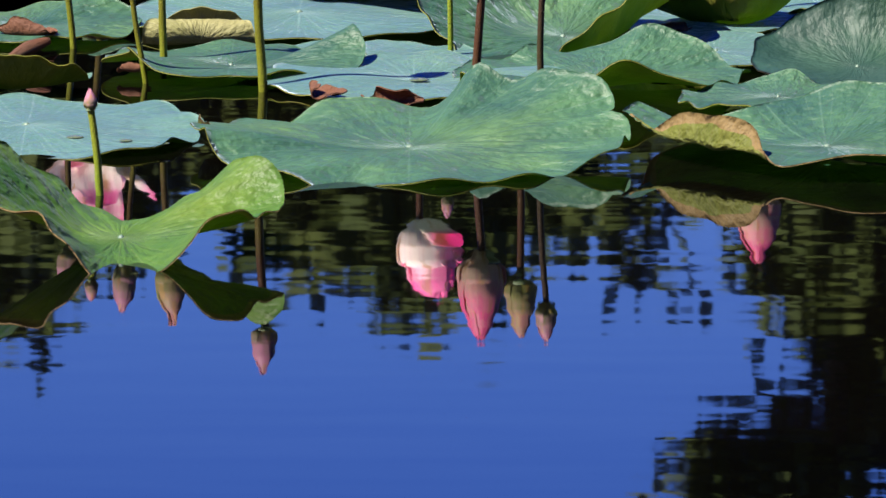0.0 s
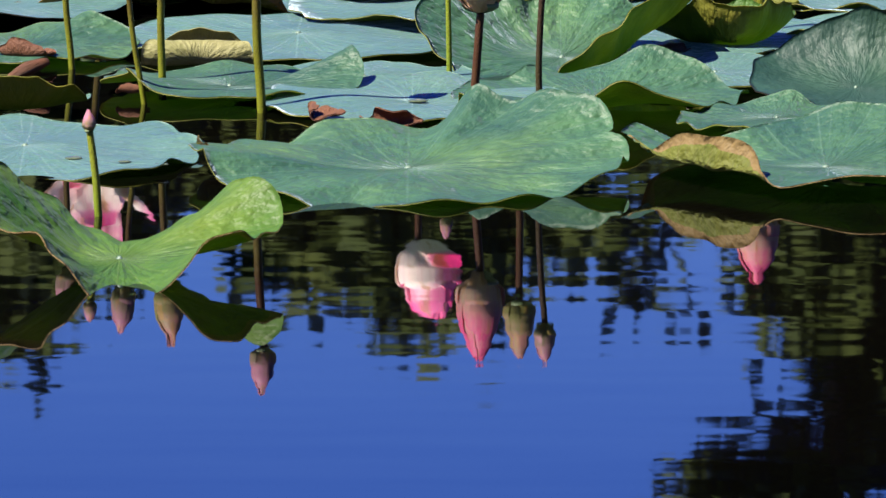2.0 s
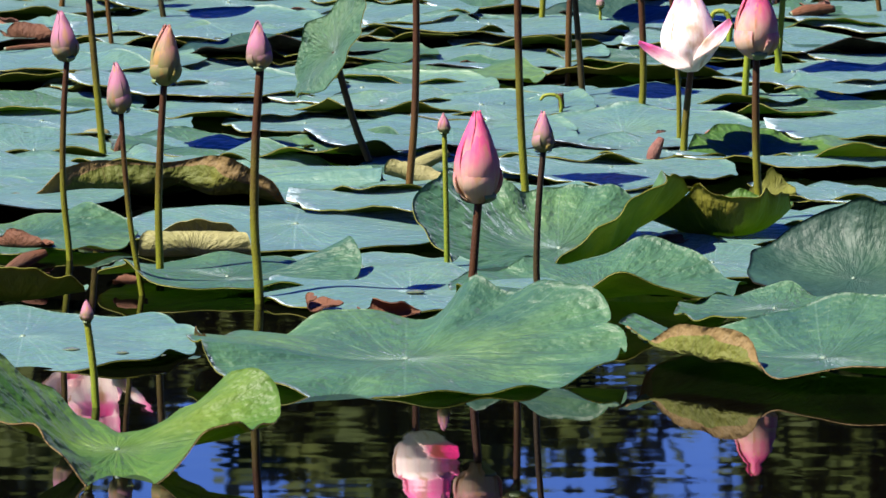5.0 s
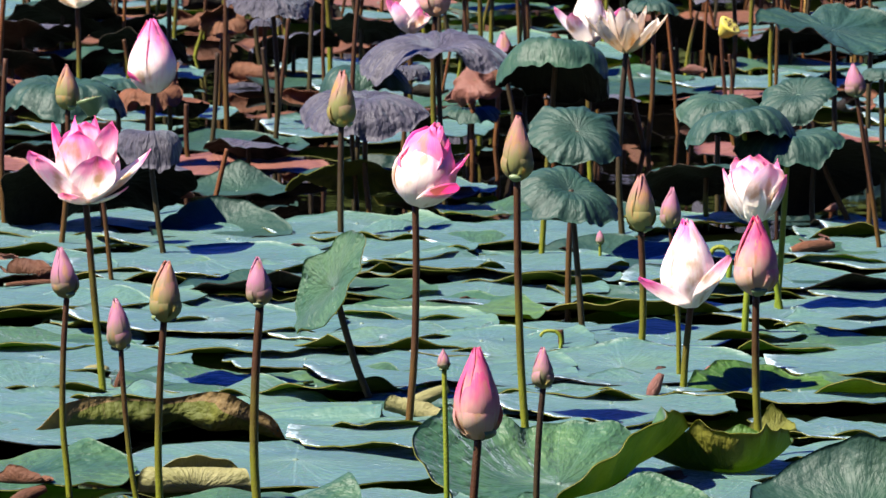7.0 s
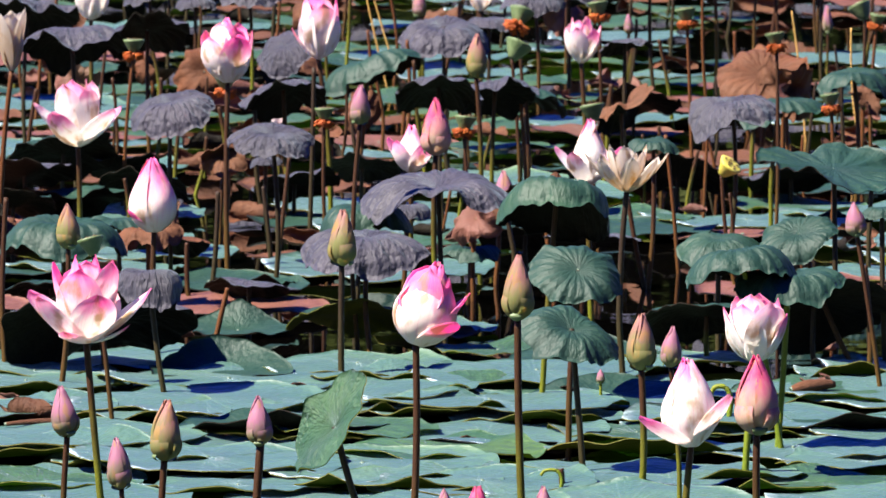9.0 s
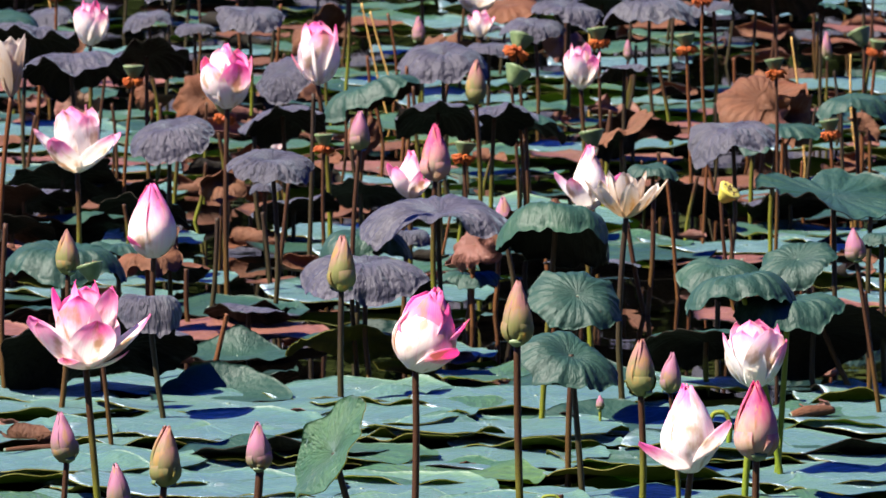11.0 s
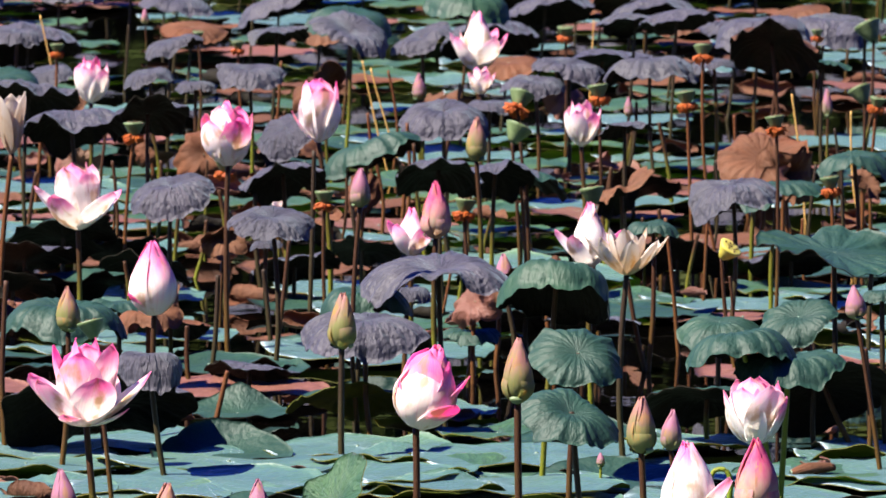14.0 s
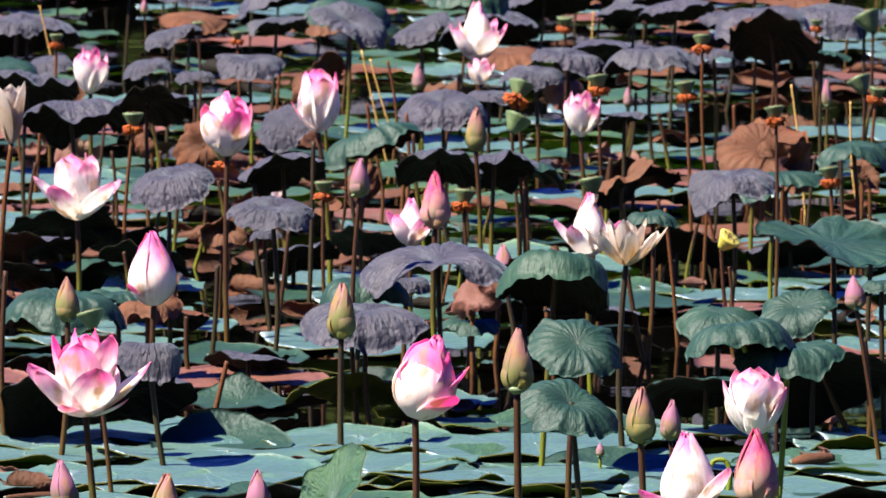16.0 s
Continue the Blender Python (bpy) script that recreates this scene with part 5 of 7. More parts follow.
lotus_flower(0.0939, 25.065, (-0.0001, 0, 0.2927), 0.1662, ((5, 60, 18, 0.8, 10), (2, 40, 0, 0.8, 20),), petal_white, stem_mixed, 0.006, "open pale lotus flower with pink tips", 0, 195, 0, 0.58, True, 0.5)
lotus_flower(0.0957, 24.3563, (0.0029, 0, 0.2696), 0.0748, ((5, 52, 10, 0.9, 10), (4, 28, -6, 1, 40),), petal_white, stem_mixed, 0.006, "small pale lotus flower far out", 0, 196, 0, 0.6, True, 0)
lotus_flower(0.3384, 21.5156, (-0.0162, 0, 0.3019), 0.111, ((6, 52, -4, 0.92, 10), (5, 30, -12, 1, 40),), petal_white, stem_mixed, 0.006, "half-open pale lotus flower far out", 0, 197, 0, 0.55, True, 0)
lotus_flower(-0.0564, 18.7064, (-0.008, 0, 0.2468), 0.0989, ((5, 60, 12, 0.9, 10),), petal_pink, stem_mixed, 0.006, "open pink lotus flower behind a bud", 0, 198, 0, 0.6, True, 0.55)
lotus_flower(0.2898, 18.051, (-0.0037, 0, 0.2727), 0.1277, ((4, 64, 24, 0.8, 150),), petal_white, stem_mixed, 0.006, "pale pink lotus flower with spread petals", 0, 199, 0, 0.5, True, 0.5)
lotus_flower(0.3259, 16.6496, (0.0055, 0, 0.3596), 0.0973, ((8, 68, 30, 1.05, 0), (6, 40, 5, 0.95, 20), (5, 20, 20, 0.8, 10),), petal_old, stem_dark, 0.006, "fading white lotus flower with browned petals", 0, 200, 0, 0.38, True, 0)
lotus_flower(-0.906, 18.8432, (0.0224, 0, 0.4468), 0.1332, ((3, 26, 4, 1, -20), (3, 18, 0, 0.9, 40),), petal_old, stem_rust, 0.006, "fading pale lotus flower on a rusty stalk", 0, 201, 0, 0.42, False, 0)
lotus_flower(-0.3731, 20.6546, (0.0003, 0, 0.2137), 0.033, ((5, 40, 10, 1, 0),), petal_pink, stem_mixed, 0.006, "pink lotus flower half hidden by a leaf", 0, 202, 0, 0.6, False, 0)
# standing leaves
raised_leaf(-0.1088, 14.1141, (-0.0581, 0, 0.1854), 0.0902, "young lime lotus leaf standing on edge", (74, 0), 170, stem_dark, 0.006, 203, 0, mats=(leaf_near, leaf_under), turn=-73, lean=17, cup=0.12, droop=0, ruffle=0.09, pleat=0.015, lifts=((0, 30, 0.35, 0.2),), nc=133, nr=15)
raised_leaf(0.0035, 17.5569, (-0.0132, 0, 0.3012), 0.1604, "grey-green lotus leaf on a stalk with a drooping rim", (11, 0), 224, stem_dark, 0.0055, 204, 0, mats=(leaf_grey, leaf_shade_under), droop=0.15, cup=-0.08, ruffle=0.11, pleat=0.06, nc=133, nr=15, lifts=((35, 34, 0.09, 0.01), (62, 29, 0.05, 0.12), (56, 44, 0.19, 0.14)))
raised_leaf(0.1739, 16.3323, (0.0277, 0, 0.3851), 0.1194, "dark green lotus leaf drooping on its stalk", (-22, -4), 29, stem_mixed, 0.0055, 205, 0, mats=(leaf_high, leaf_shade_under), droop=0.42, cup=-0.08, ruffle=0.11, pleat=0.06, nc=133, nr=15, lifts=((76, 27, 0.04, 0.06), (82, 24, 0.05, 0.01), (55, 43, -0.08, 0.01)))
raised_leaf(-0.1393, 17.3396, (-0.0035, 0, 0.221), 0.1383, "grey-green lotus leaf on a stalk with a drooping rim", (7, 0), 28, stem_brown, 0.0055, 206, 0, mats=(leaf_grey, leaf_shade_under), cup=-0.08, droop=0.2, ruffle=0.11, pleat=0.06, nc=133, nr=15, lifts=((60, 45, -0.07, 0.09), (5, 35, -0.23, 0.10), (250, 37, -0.09, 0.09)))
raised_leaf(-0.1707, 17.6764, (0.0143, 0, 0.251), 0.1057, "grey-green lotus leaf on a stalk with a drooping rim", (2, 0), 145, stem_dark, 0.0055, 207, 0, mats=(leaf_high, leaf_shade_under), droop=0.29, cup=-0.08, ruffle=0.11, pleat=0.06, nc=133, nr=15, lifts=((150, 26, 0.02, 0.09), (148, 39, 0.01, 0.03), (32, 39, -0.16, 0.12)))
raised_leaf(0.2092, 15.4, (0.0161, 0, 0.321), 0.0858, "dark green lotus leaf with pale centre", (36, -8), 18, stem_brown, 0.0055, 208, 0, mats=(leaf_high, leaf_shade_under), droop=0.10, cup=-0.08, ruffle=0.11, pleat=0.06, nc=133, nr=15, lifts=((264, 26, 0.15, 0.12), (232, 45, -0.07, 0.02), (9, 42, -0.10, 0.08)))
raised_leaf(0.2298, 15.0412, (-0.0207, 0, 0.254), 0.0891, "dark green lotus leaf drooping on its stalk", (24, -16), 196, stem_dark, 0.0055, 209, 0, mats=(leaf_high, leaf_shade_under), cup=-0.08, droop=0.12, ruffle=0.11, pleat=0.06, nc=133, nr=15, lifts=((200, 40, -0.1, 0.0),))
raised_leaf(0.5709, 15.4485, (-0.0733, 0, 0.3455), 0.1089, "dark green lotus leaf with a rolled rim", (-3, 10), 319, stem_green, 0.0055, 210, 0.02, mats=(leaf_high, leaf_shade_under), droop=0.20, cup=-0.08, ruffle=0.11, pleat=0.06, nc=133, nr=15, lifts=((27, 49, -0.20, 0.13), (348, 47, -0.16, 0.02), (340, 37, 0.15, 0.02)))
raised_leaf(0.562, 15.4672, (0.019, 0, 0.304), 0.106, "dark green lotus leaf with a rolled rim", (-3, 3), 323, stem_green, 0.0055, 211, 0, mats=(leaf_high, leaf_shade_under), droop=0.20, cup=-0.08, ruffle=0.11, pleat=0.06, nc=133, nr=15, lifts=((192, 33, 0.16, 0.04), (314, 44, -0.10, 0.05), (69, 45, 0.16, 0.09)))
raised_leaf(0.5172, 17.299, (0.0016, 0, 0.221), 0.0874, "grey-green lotus leaf on a stalk with a drooping rim", (14, 6), 250, stem_dark, 0.0055, 212, 0, mats=(leaf_high, leaf_shade_under), droop=0.14, cup=-0.08, ruffle=0.11, pleat=0.06, nc=133, nr=15, lifts=((185, 38, -0.26, 0.14), (110, 45, -0.18, 0.01), (18, 23, -0.18, 0.03)))
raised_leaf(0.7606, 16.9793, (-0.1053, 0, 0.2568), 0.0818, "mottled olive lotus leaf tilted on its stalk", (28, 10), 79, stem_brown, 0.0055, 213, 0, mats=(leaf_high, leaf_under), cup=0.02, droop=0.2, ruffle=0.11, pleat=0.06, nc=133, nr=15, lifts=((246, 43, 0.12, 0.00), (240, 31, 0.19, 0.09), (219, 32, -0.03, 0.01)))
raised_leaf(0.7396, 17.3222, (-0.0044, 0, 0.3526), 0.15, "large dull green lotus leaf tilted on its stalk", (7, -8), 246, stem_dark, 0.0055, 214, 0, mats=(leaf_high, leaf_shade_under), cup=0.06, droop=0.03, crown=0.0, ruffle=0.11, pleat=0.06, nc=133, nr=15, lifts=((200, 40, 0.1, 0.0),))
raised_leaf(-0.7109, 17.6431, (-0.0199, 0, 0.221), 0.1407, "broad dark green lotus leaf held low", (5, 0), 232, stem_mixed, 0.0055, 215, 0, mats=(leaf_high, leaf_shade_under), droop=0.25, cup=-0.08, ruffle=0.11, pleat=0.06, nc=133, nr=15, lifts=((176, 46, -0.08, 0.13), (352, 22, 0.08, 0.07), (79, 25, 0.14, 0.05)))
raised_leaf(-0.4962, 16.3844, (-0.0296, 0, 0.2358), 0.0735, "drooping grey lotus leaf on a dark stalk", (-4, 0), 186, stem_dark, 0.0055, 216, -0.03, mats=(leaf_grey, leaf_shade_under), droop=0.5, cup=-0.08, ruffle=0.11, pleat=0.06, nc=133, nr=15, lifts=((345, 29, 0.11, 0.02), (102, 44, -0.27, 0.03), (40, 41, -0.07, 0.14)))
raised_leaf(-0.339, 18.4685, (-0.0057, 0, 0.3412), 0.0932, "grey-green lotus leaf on a stalk with a drooping rim", (14, -4), 138, stem_dark, 0.0055, 217, 0, mats=(leaf_grey, leaf_shade_under), droop=0.15, cup=-0.08, ruffle=0.11, pleat=0.06, nc=133, nr=15, lifts=((94, 36, -0.09, 0.01), (239, 27, 0.13, 0.02), (106, 23, 0.06, 0.06)))
raised_leaf(-0.4864, 19.9645, (0.0131, 0, 0.2007), 0.0696, "withered brown folded lotus leaf", (50, 20), 36, stem_brown, 0.0055, 218, 0, mats=(leaf_brown, leaf_brown), cup=0.3, ruffle=0.3, ragged=0.08, bends=((60, 0.0, 0.25, 120),), droop=0.2, pleat=0.06, nc=133, nr=15, lifts=((31, 36, 0.13, 0.06), (23, 23, 0.01, 0.14), (265, 40, -0.09, 0.01)))
raised_leaf(-0.5984, 19.7748, (0.0108, 0, 0.321), 0.1037, "grey-green lotus leaf on a stalk with a drooping rim", (10, 10), 156, stem_dark, 0.0055, 219, 0, mats=(leaf_grey, leaf_shade_under), cup=-0.08, droop=0.2, ruffle=0.11, pleat=0.06, nc=133, nr=15, lifts=((251, 24, 0.22, 0.01), (124, 42, -0.25, 0.06), (30, 23, -0.14, 0.06)))
raised_leaf(-0.3528, 20.5208, (-0.0049, 0, 0.3009), 0.1021, "grey-green lotus leaf on a stalk with a drooping rim", (-27, 6), 82, stem_mixed, 0.0055, 220, 0, mats=(leaf_grey, leaf_shade_under), droop=0.08, cup=-0.12, ruffle=0.2, pleat=0.06, nc=133, nr=15, lifts=((19, 28, -0.18, 0.07), (206, 28, 0.00, 0.01), (160, 47, -0.22, 0.08)))
raised_leaf(-0.3725, 21.9202, (-0.0028, 0, 0.3208), 0.0873, "grey-green lotus leaf on a stalk with a drooping rim", (24, 28), 157, stem_brown, 0.0055, 221, 0, mats=(leaf_grey, leaf_shade_under), droop=0.12, cup=-0.08, ruffle=0.11, pleat=0.06, nc=133, nr=15, lifts=((109, 41, -0.27, 0.08), (249, 35, 0.02, 0.05), (320, 26, 0.10, 0.13)))
raised_leaf(-0.8358, 20.8672, (-0.0081, 0, 0.401), 0.1316, "dark lotus leaf drooping like a hood", (-24, 4), 125, stem_dark, 0.0055, 222, 0, mats=(leaf_grey, leaf_shade_under), droop=0.08, cup=-0.12, ruffle=0.2, pleat=0.06, nc=133, nr=15, lifts=((114, 39, -0.22, 0.04), (44, 46, 0.13, 0.11), (160, 26, -0.21, 0.01)))
raised_leaf(-0.694, 21.8069, (-0.0072, 0, 0.3609), 0.1085, "grey-green lotus leaf on a stalk with a drooping rim", (-26, 8), 160, stem_brown, 0.0055, 223, 0, mats=(leaf_grey, leaf_shade_under), droop=0.08, cup=-0.12, ruffle=0.2, pleat=0.06, nc=133, nr=15, lifts=((219, 40, 0.07, 0.04), (252, 44, -0.15, 0.10), (146, 33, 0.19, 0.01)))
raised_leaf(-1.0111, 22.3034, (0.0067, 0, 0.3809), 0.1258, "grey-green lotus leaf on a stalk with a drooping rim", (-24, -8), 24, stem_dark, 0.0055, 224, 0, mats=(leaf_grey, leaf_shade_under), droop=0.08, cup=-0.12, ruffle=0.2, pleat=0.06, nc=133, nr=15, lifts=((284, 22, 0.19, 0.09), (67, 40, -0.26, 0.02), (352, 42, 0.13, 0.00)))
raised_leaf(-0.5127, 24.6431, (-0.0074, 0, 0.3206), 0.1046, "grey-green lotus leaf on a stalk with a drooping rim", (10, 0), 32, stem_mixed, 0.0055, 225, 0, mats=(leaf_grey, leaf_shade_under), cup=-0.08, droop=0.2, ruffle=0.11, pleat=0.06, nc=133, nr=15, lifts=((137, 25, 0.15, 0.05), (66, 32, -0.25, 0.02), (134, 37, 0.08, 0.04)))
raised_leaf(-0.6651, 24.7134, (-0.0005, 0, 0.2806), 0.0614, "grey-green lotus leaf on a stalk with a drooping rim", (2, 0), 185, stem_brown, 0.0055, 226, 0, mats=(leaf_grey, leaf_shade_under), cup=-0.08, droop=0.2, ruffle=0.11, pleat=0.06, nc=133, nr=15, lifts=((285, 22, -0.27, 0.01), (66, 48, -0.09, 0.12), (313, 22, -0.16, 0.06)))
raised_leaf(-0.7839, 26.1406, (0.0111, 0, 0.3206), 0.0953, "grey-green lotus leaf on a stalk with a drooping rim", (6, 16), 222, stem_dark, 0.0055, 227, 0, mats=(leaf_grey, leaf_shade_under), cup=-0.08, droop=0.2, ruffle=0.11, pleat=0.06, nc=133, nr=15, lifts=((183, 22, -0.19, 0.09), (83, 45, 0.24, 0.04), (310, 27, 0.05, 0.02)))
raised_leaf(-0.7997, 25.2406, (-0.0086, 0, 0.2806), 0.0837, "grey-green lotus leaf on a stalk with a drooping rim", (6, 10), 305, stem_brown, 0.0055, 228, 0, mats=(leaf_grey, leaf_shade_under), cup=-0.08, droop=0.2, ruffle=0.11, pleat=0.06, nc=133, nr=15, lifts=((60, 32, -0.11, 0.13), (236, 41, -0.05, 0.06), (342, 27, 0.00, 0.14)))
raised_leaf(-0.4976, 26.5389, (0.019, 0, 0.3306), 0.1012, "grey-green lotus leaf on a stalk with a drooping rim", (-12, 2), 110, stem_dark, 0.0055, 229, 0, mats=(leaf_grey, leaf_shade_under), droop=0.08, cup=-0.12, ruffle=0.11, pleat=0.06, nc=133, nr=15, lifts=((64, 48, 0.17, 0.10), (106, 22, -0.26, 0.08), (246, 44, 0.19, 0.05)))
raised_leaf(-0.2762, 25.9728, (0.015, 0, 0.3606), 0.1334, "grey-green lotus leaf on a stalk with a drooping rim", (22, -14), 253, stem_mixed, 0.0055, 230, 0, mats=(leaf_grey, leaf_shade_under), cup=0.08, droop=0.2, ruffle=0.11, pleat=0.06, nc=133, nr=15, lifts=((102, 31, 0.02, 0.05), (123, 33, -0.09, 0.03), (339, 48, 0.20, 0.01)))
raised_leaf(-0.0662, 26.0578, (0.0039, 0, 0.3406), 0.1036, "grey-green lotus leaf on a stalk with a drooping rim", (8, 22), 244, stem_brown, 0.0055, 231, 0, mats=(leaf_grey, leaf_shade_under), cup=0.02, droop=0.2, ruffle=0.11, pleat=0.06, nc=133, nr=15, lifts=((73, 26, 0.16, 0.07), (19, 25, -0.19, 0.01), (144, 28, 0.14, 0.11)))
raised_leaf(0.0099, 22.692, (-0.0085, 0, 0.3208), 0.1249, "grey-green lotus leaf on a stalk with a drooping rim", (11, 0), 347, stem_dark, 0.0055, 232, 0, mats=(leaf_grey, leaf_shade_under), cup=-0.08, droop=0.2, ruffle=0.11, pleat=0.06, nc=133, nr=15, lifts=((273, 41, -0.23, 0.03), (352, 22, -0.23, 0.08), (317, 27, 0.15, 0.00)))
raised_leaf(-0.2039, 21.9141, (0.0237, 0, 0.2807), 0.1345, "grey-green lotus leaf on a stalk with a drooping rim", (-6, 18), 75, stem_brown, 0.0055, 233, 0, mats=(leaf_high, leaf_shade_under), droop=0.2, cup=-0.08, ruffle=0.11, pleat=0.06, nc=133, nr=15, lifts=((159, 38, -0.08, 0.07), (353, 34, -0.04, 0.11), (296, 44, 0.02, 0.01)))
raised_leaf(0.0003, 20.1404, (-0.0114, 0, 0.331), 0.1036, "grey-green lotus leaf on a stalk with a drooping rim", (-24, 6), 211, stem_dark, 0.0055, 234, 0, mats=(leaf_grey, leaf_shade_under), droop=0.08, cup=-0.12, ruffle=0.2, pleat=0.06, nc=133, nr=15, lifts=((185, 40, -0.27, 0.11), (105, 31, -0.13, 0.00), (182, 41, 0.03, 0.11)))
raised_leaf(0.1072, 20.5208, (0.0074, 0, 0.3009), 0.1055, "grey-green lotus leaf on a stalk with a drooping rim", (-27, 12), 310, stem_mixed, 0.0055, 235, 0, mats=(leaf_grey, leaf_shade_under), droop=0.08, cup=-0.12, ruffle=0.2, pleat=0.06, nc=133, nr=15, lifts=((7, 30, 0.21, 0.03), (19, 46, -0.23, 0.13), (153, 33, 0.08, 0.12)))
raised_leaf(0.1923, 20.995, (-0.0042, 0, 0.2608), 0.0975, "grey-green lotus leaf on a stalk with a drooping rim", (-24, -10), 334, stem_brown, 0.0055, 236, 0, mats=(leaf_high, leaf_shade_under), droop=0.08, cup=-0.12, ruffle=0.2, pleat=0.06, nc=133, nr=15, lifts=((106, 37, -0.01, 0.13), (122, 32, 0.24, 0.08), (201, 22, 0.08, 0.05)))
raised_leaf(0.3387, 24.8807, (-0.0014, 0, 0.3206), 0.1114, "grey-green lotus leaf on a stalk with a drooping rim", (8, -8), 156, stem_dark, 0.0055, 237, 0, mats=(leaf_grey, leaf_shade_under), cup=-0.08, droop=0.2, ruffle=0.11, pleat=0.06, nc=133, nr=15, lifts=((106, 43, 0.05, 0.05), (55, 48, 0.09, 0.08), (191, 29, 0.19, 0.03)))
raised_leaf(0.2555, 24.7709, (-0.0108, 0, 0.2806), 0.0969, "grey-green lotus leaf on a stalk with a drooping rim", (12, 0), 279, stem_brown, 0.0055, 238, 0, mats=(leaf_grey, leaf_shade_under), cup=-0.08, droop=0.2, ruffle=0.11, pleat=0.06, nc=133, nr=15, lifts=((318, 24, 0.20, 0.02), (323, 35, 0.13, 0.03), (32, 40, 0.02, 0.12)))
raised_leaf(0.5663, 24.6662, (-0.0125, 0, 0.3407), 0.1431, "grey-green lotus leaf on a stalk with a drooping rim", (-4, 4), 151, stem_dark, 0.0055, 239, 0, mats=(leaf_grey, leaf_shade_under), droop=0.17, cup=-0.12, ruffle=0.11, pleat=0.06, nc=133, nr=15, lifts=((213, 29, -0.05, 0.07), (125, 31, -0.06, 0.01), (169, 27, -0.06, 0.02)))
raised_leaf(0.7255, 24.6662, (-0.0022, 0, 0.3407), 0.0695, "grey-green lotus leaf on a stalk with a drooping rim", (2, 0), 265, stem_mixed, 0.0055, 240, 0, mats=(leaf_grey, leaf_shade_under), cup=-0.08, droop=0.2, ruffle=0.11, pleat=0.06, nc=133, nr=15, lifts=((308, 40, -0.18, 0.03), (304, 25, 0.06, 0.10), (39, 23, 0.22, 0.02)))
raised_leaf(0.894, 24.4279, (-0.0234, 0, 0.4007), 0.1336, "withered brown lotus leaf hanging on its stalk", (-30, -6), 47, stem_brown, 0.0055, 241, 0, mats=(leaf_brown, leaf_shade_under), droop=0.08, cup=-0.12, ruffle=0.2, pleat=0.06, nc=133, nr=15, lifts=((163, 28, 0.17, 0.09), (117, 44, 0.05, 0.11), (51, 22, -0.18, 0.02)))
raised_leaf(1.036, 25.2736, (0.0044, 0, 0.3006), 0.0838, "grey-green lotus leaf on a stalk with a drooping rim", (-14, -1), 297, stem_dark, 0.0055, 242, 0, mats=(leaf_high, leaf_shade_under), droop=0.08, cup=-0.12, ruffle=0.11, pleat=0.06, nc=133, nr=15, lifts=((188, 41, 0.12, 0.08), (225, 45, -0.11, 0.11), (93, 44, 0.19, 0.08)))
raised_leaf(0.9457, 21.1, (-0.0055, 0, 0.3008), 0.098, "grey-green lotus leaf on a stalk with a drooping rim", (5, 6), 278, stem_brown, 0.0055, 243, 0, mats=(leaf_high, leaf_shade_under), cup=-0.08, droop=0.2, ruffle=0.11, pleat=0.06, nc=133, nr=15, lifts=((52, 33, -0.23, 0.01), (105, 32, -0.08, 0.06), (348, 45, 0.13, 0.03)))
raised_leaf(0.6294, 20.0875, (0.0008, 0, 0.3009), 0.1147, "grey-green lotus leaf on a stalk with a drooping rim", (2, 8), 151, stem_dark, 0.0055, 244, 0, mats=(leaf_grey, leaf_shade_under), droop=0.14, cup=-0.08, ruffle=0.11, pleat=0.06, nc=133, nr=15, lifts=((2, 25, 0.24, 0.13), (67, 43, -0.28, 0.05), (175, 45, -0.24, 0.11)))
raised_leaf(0.7238, 20.3416, (0.018, 0, 0.2809), 0.1046, "grey-green lotus leaf on a stalk with a drooping rim", (2, 4), 56, stem_mixed, 0.0055, 245, 0, mats=(leaf_high, leaf_shade_under), droop=0.14, cup=-0.08, ruffle=0.11, pleat=0.06, nc=133, nr=15, lifts=((245, 33, 0.12, 0.03), (175, 34, -0.20, 0.13), (328, 44, 0.13, 0.01)))
raised_leaf(0.7696, 22.4133, (0.009, 0, 0.2206), 0.1264, "faded brown lotus leaf turned on edge", (40, 10), 244, stem_brown, 0.0055, 246, 0, mats=(leaf_brown, leaf_brown), cup=0.1, droop=0.2, ruffle=0.11, pleat=0.06, nc=133, nr=15, lifts=((172, 49, -0.25, 0.06), (112, 35, 0.24, 0.04), (37, 26, -0.14, 0.01)))
raised_leaf(0.4315, 21.9669, (0.0013, 0, 0.3208), 0.067, "grey-green lotus leaf on a stalk with a drooping rim", (-18, 8), 8, stem_dark, 0.0055, 247, 0, mats=(leaf_grey, leaf_shade_under), droop=0.08, cup=-0.12, ruffle=0.11, pleat=0.06, nc=133, nr=15, lifts=((92, 39, 0.17, 0.12), (125, 24, -0.04, 0.02), (42, 22, 0.15, 0.02)))
raised_leaf(0.4192, 18.8221, (0.0097, 0, 0.301), 0.0575, "grey-green lotus leaf on a stalk with a drooping rim", (2, 0), 142, stem_brown, 0.0055, 248, 0, mats=(leaf_high, leaf_shade_under), cup=-0.08, droop=0.2, ruffle=0.11, pleat=0.06, nc=133, nr=15, lifts=((287, 36, 0.23, 0.12), (40, 23, 0.23, 0.03), (226, 22, -0.03, 0.01)))
raised_leaf(1.2378, 26.9578, (-0.0044, 0, 0.3305), 0.0983, "grey-green lotus leaf on a stalk with a drooping rim", (2, 0), 18, stem_dark, 0.0055, 249, 0, mats=(leaf_grey, leaf_shade_under), droop=0.21, cup=-0.08, ruffle=0.11, pleat=0.06, nc=133, nr=15, lifts=((351, 37, -0.01, 0.01), (201, 46, 0.13, 0.06), (303, 43, 0.06, 0.09)))
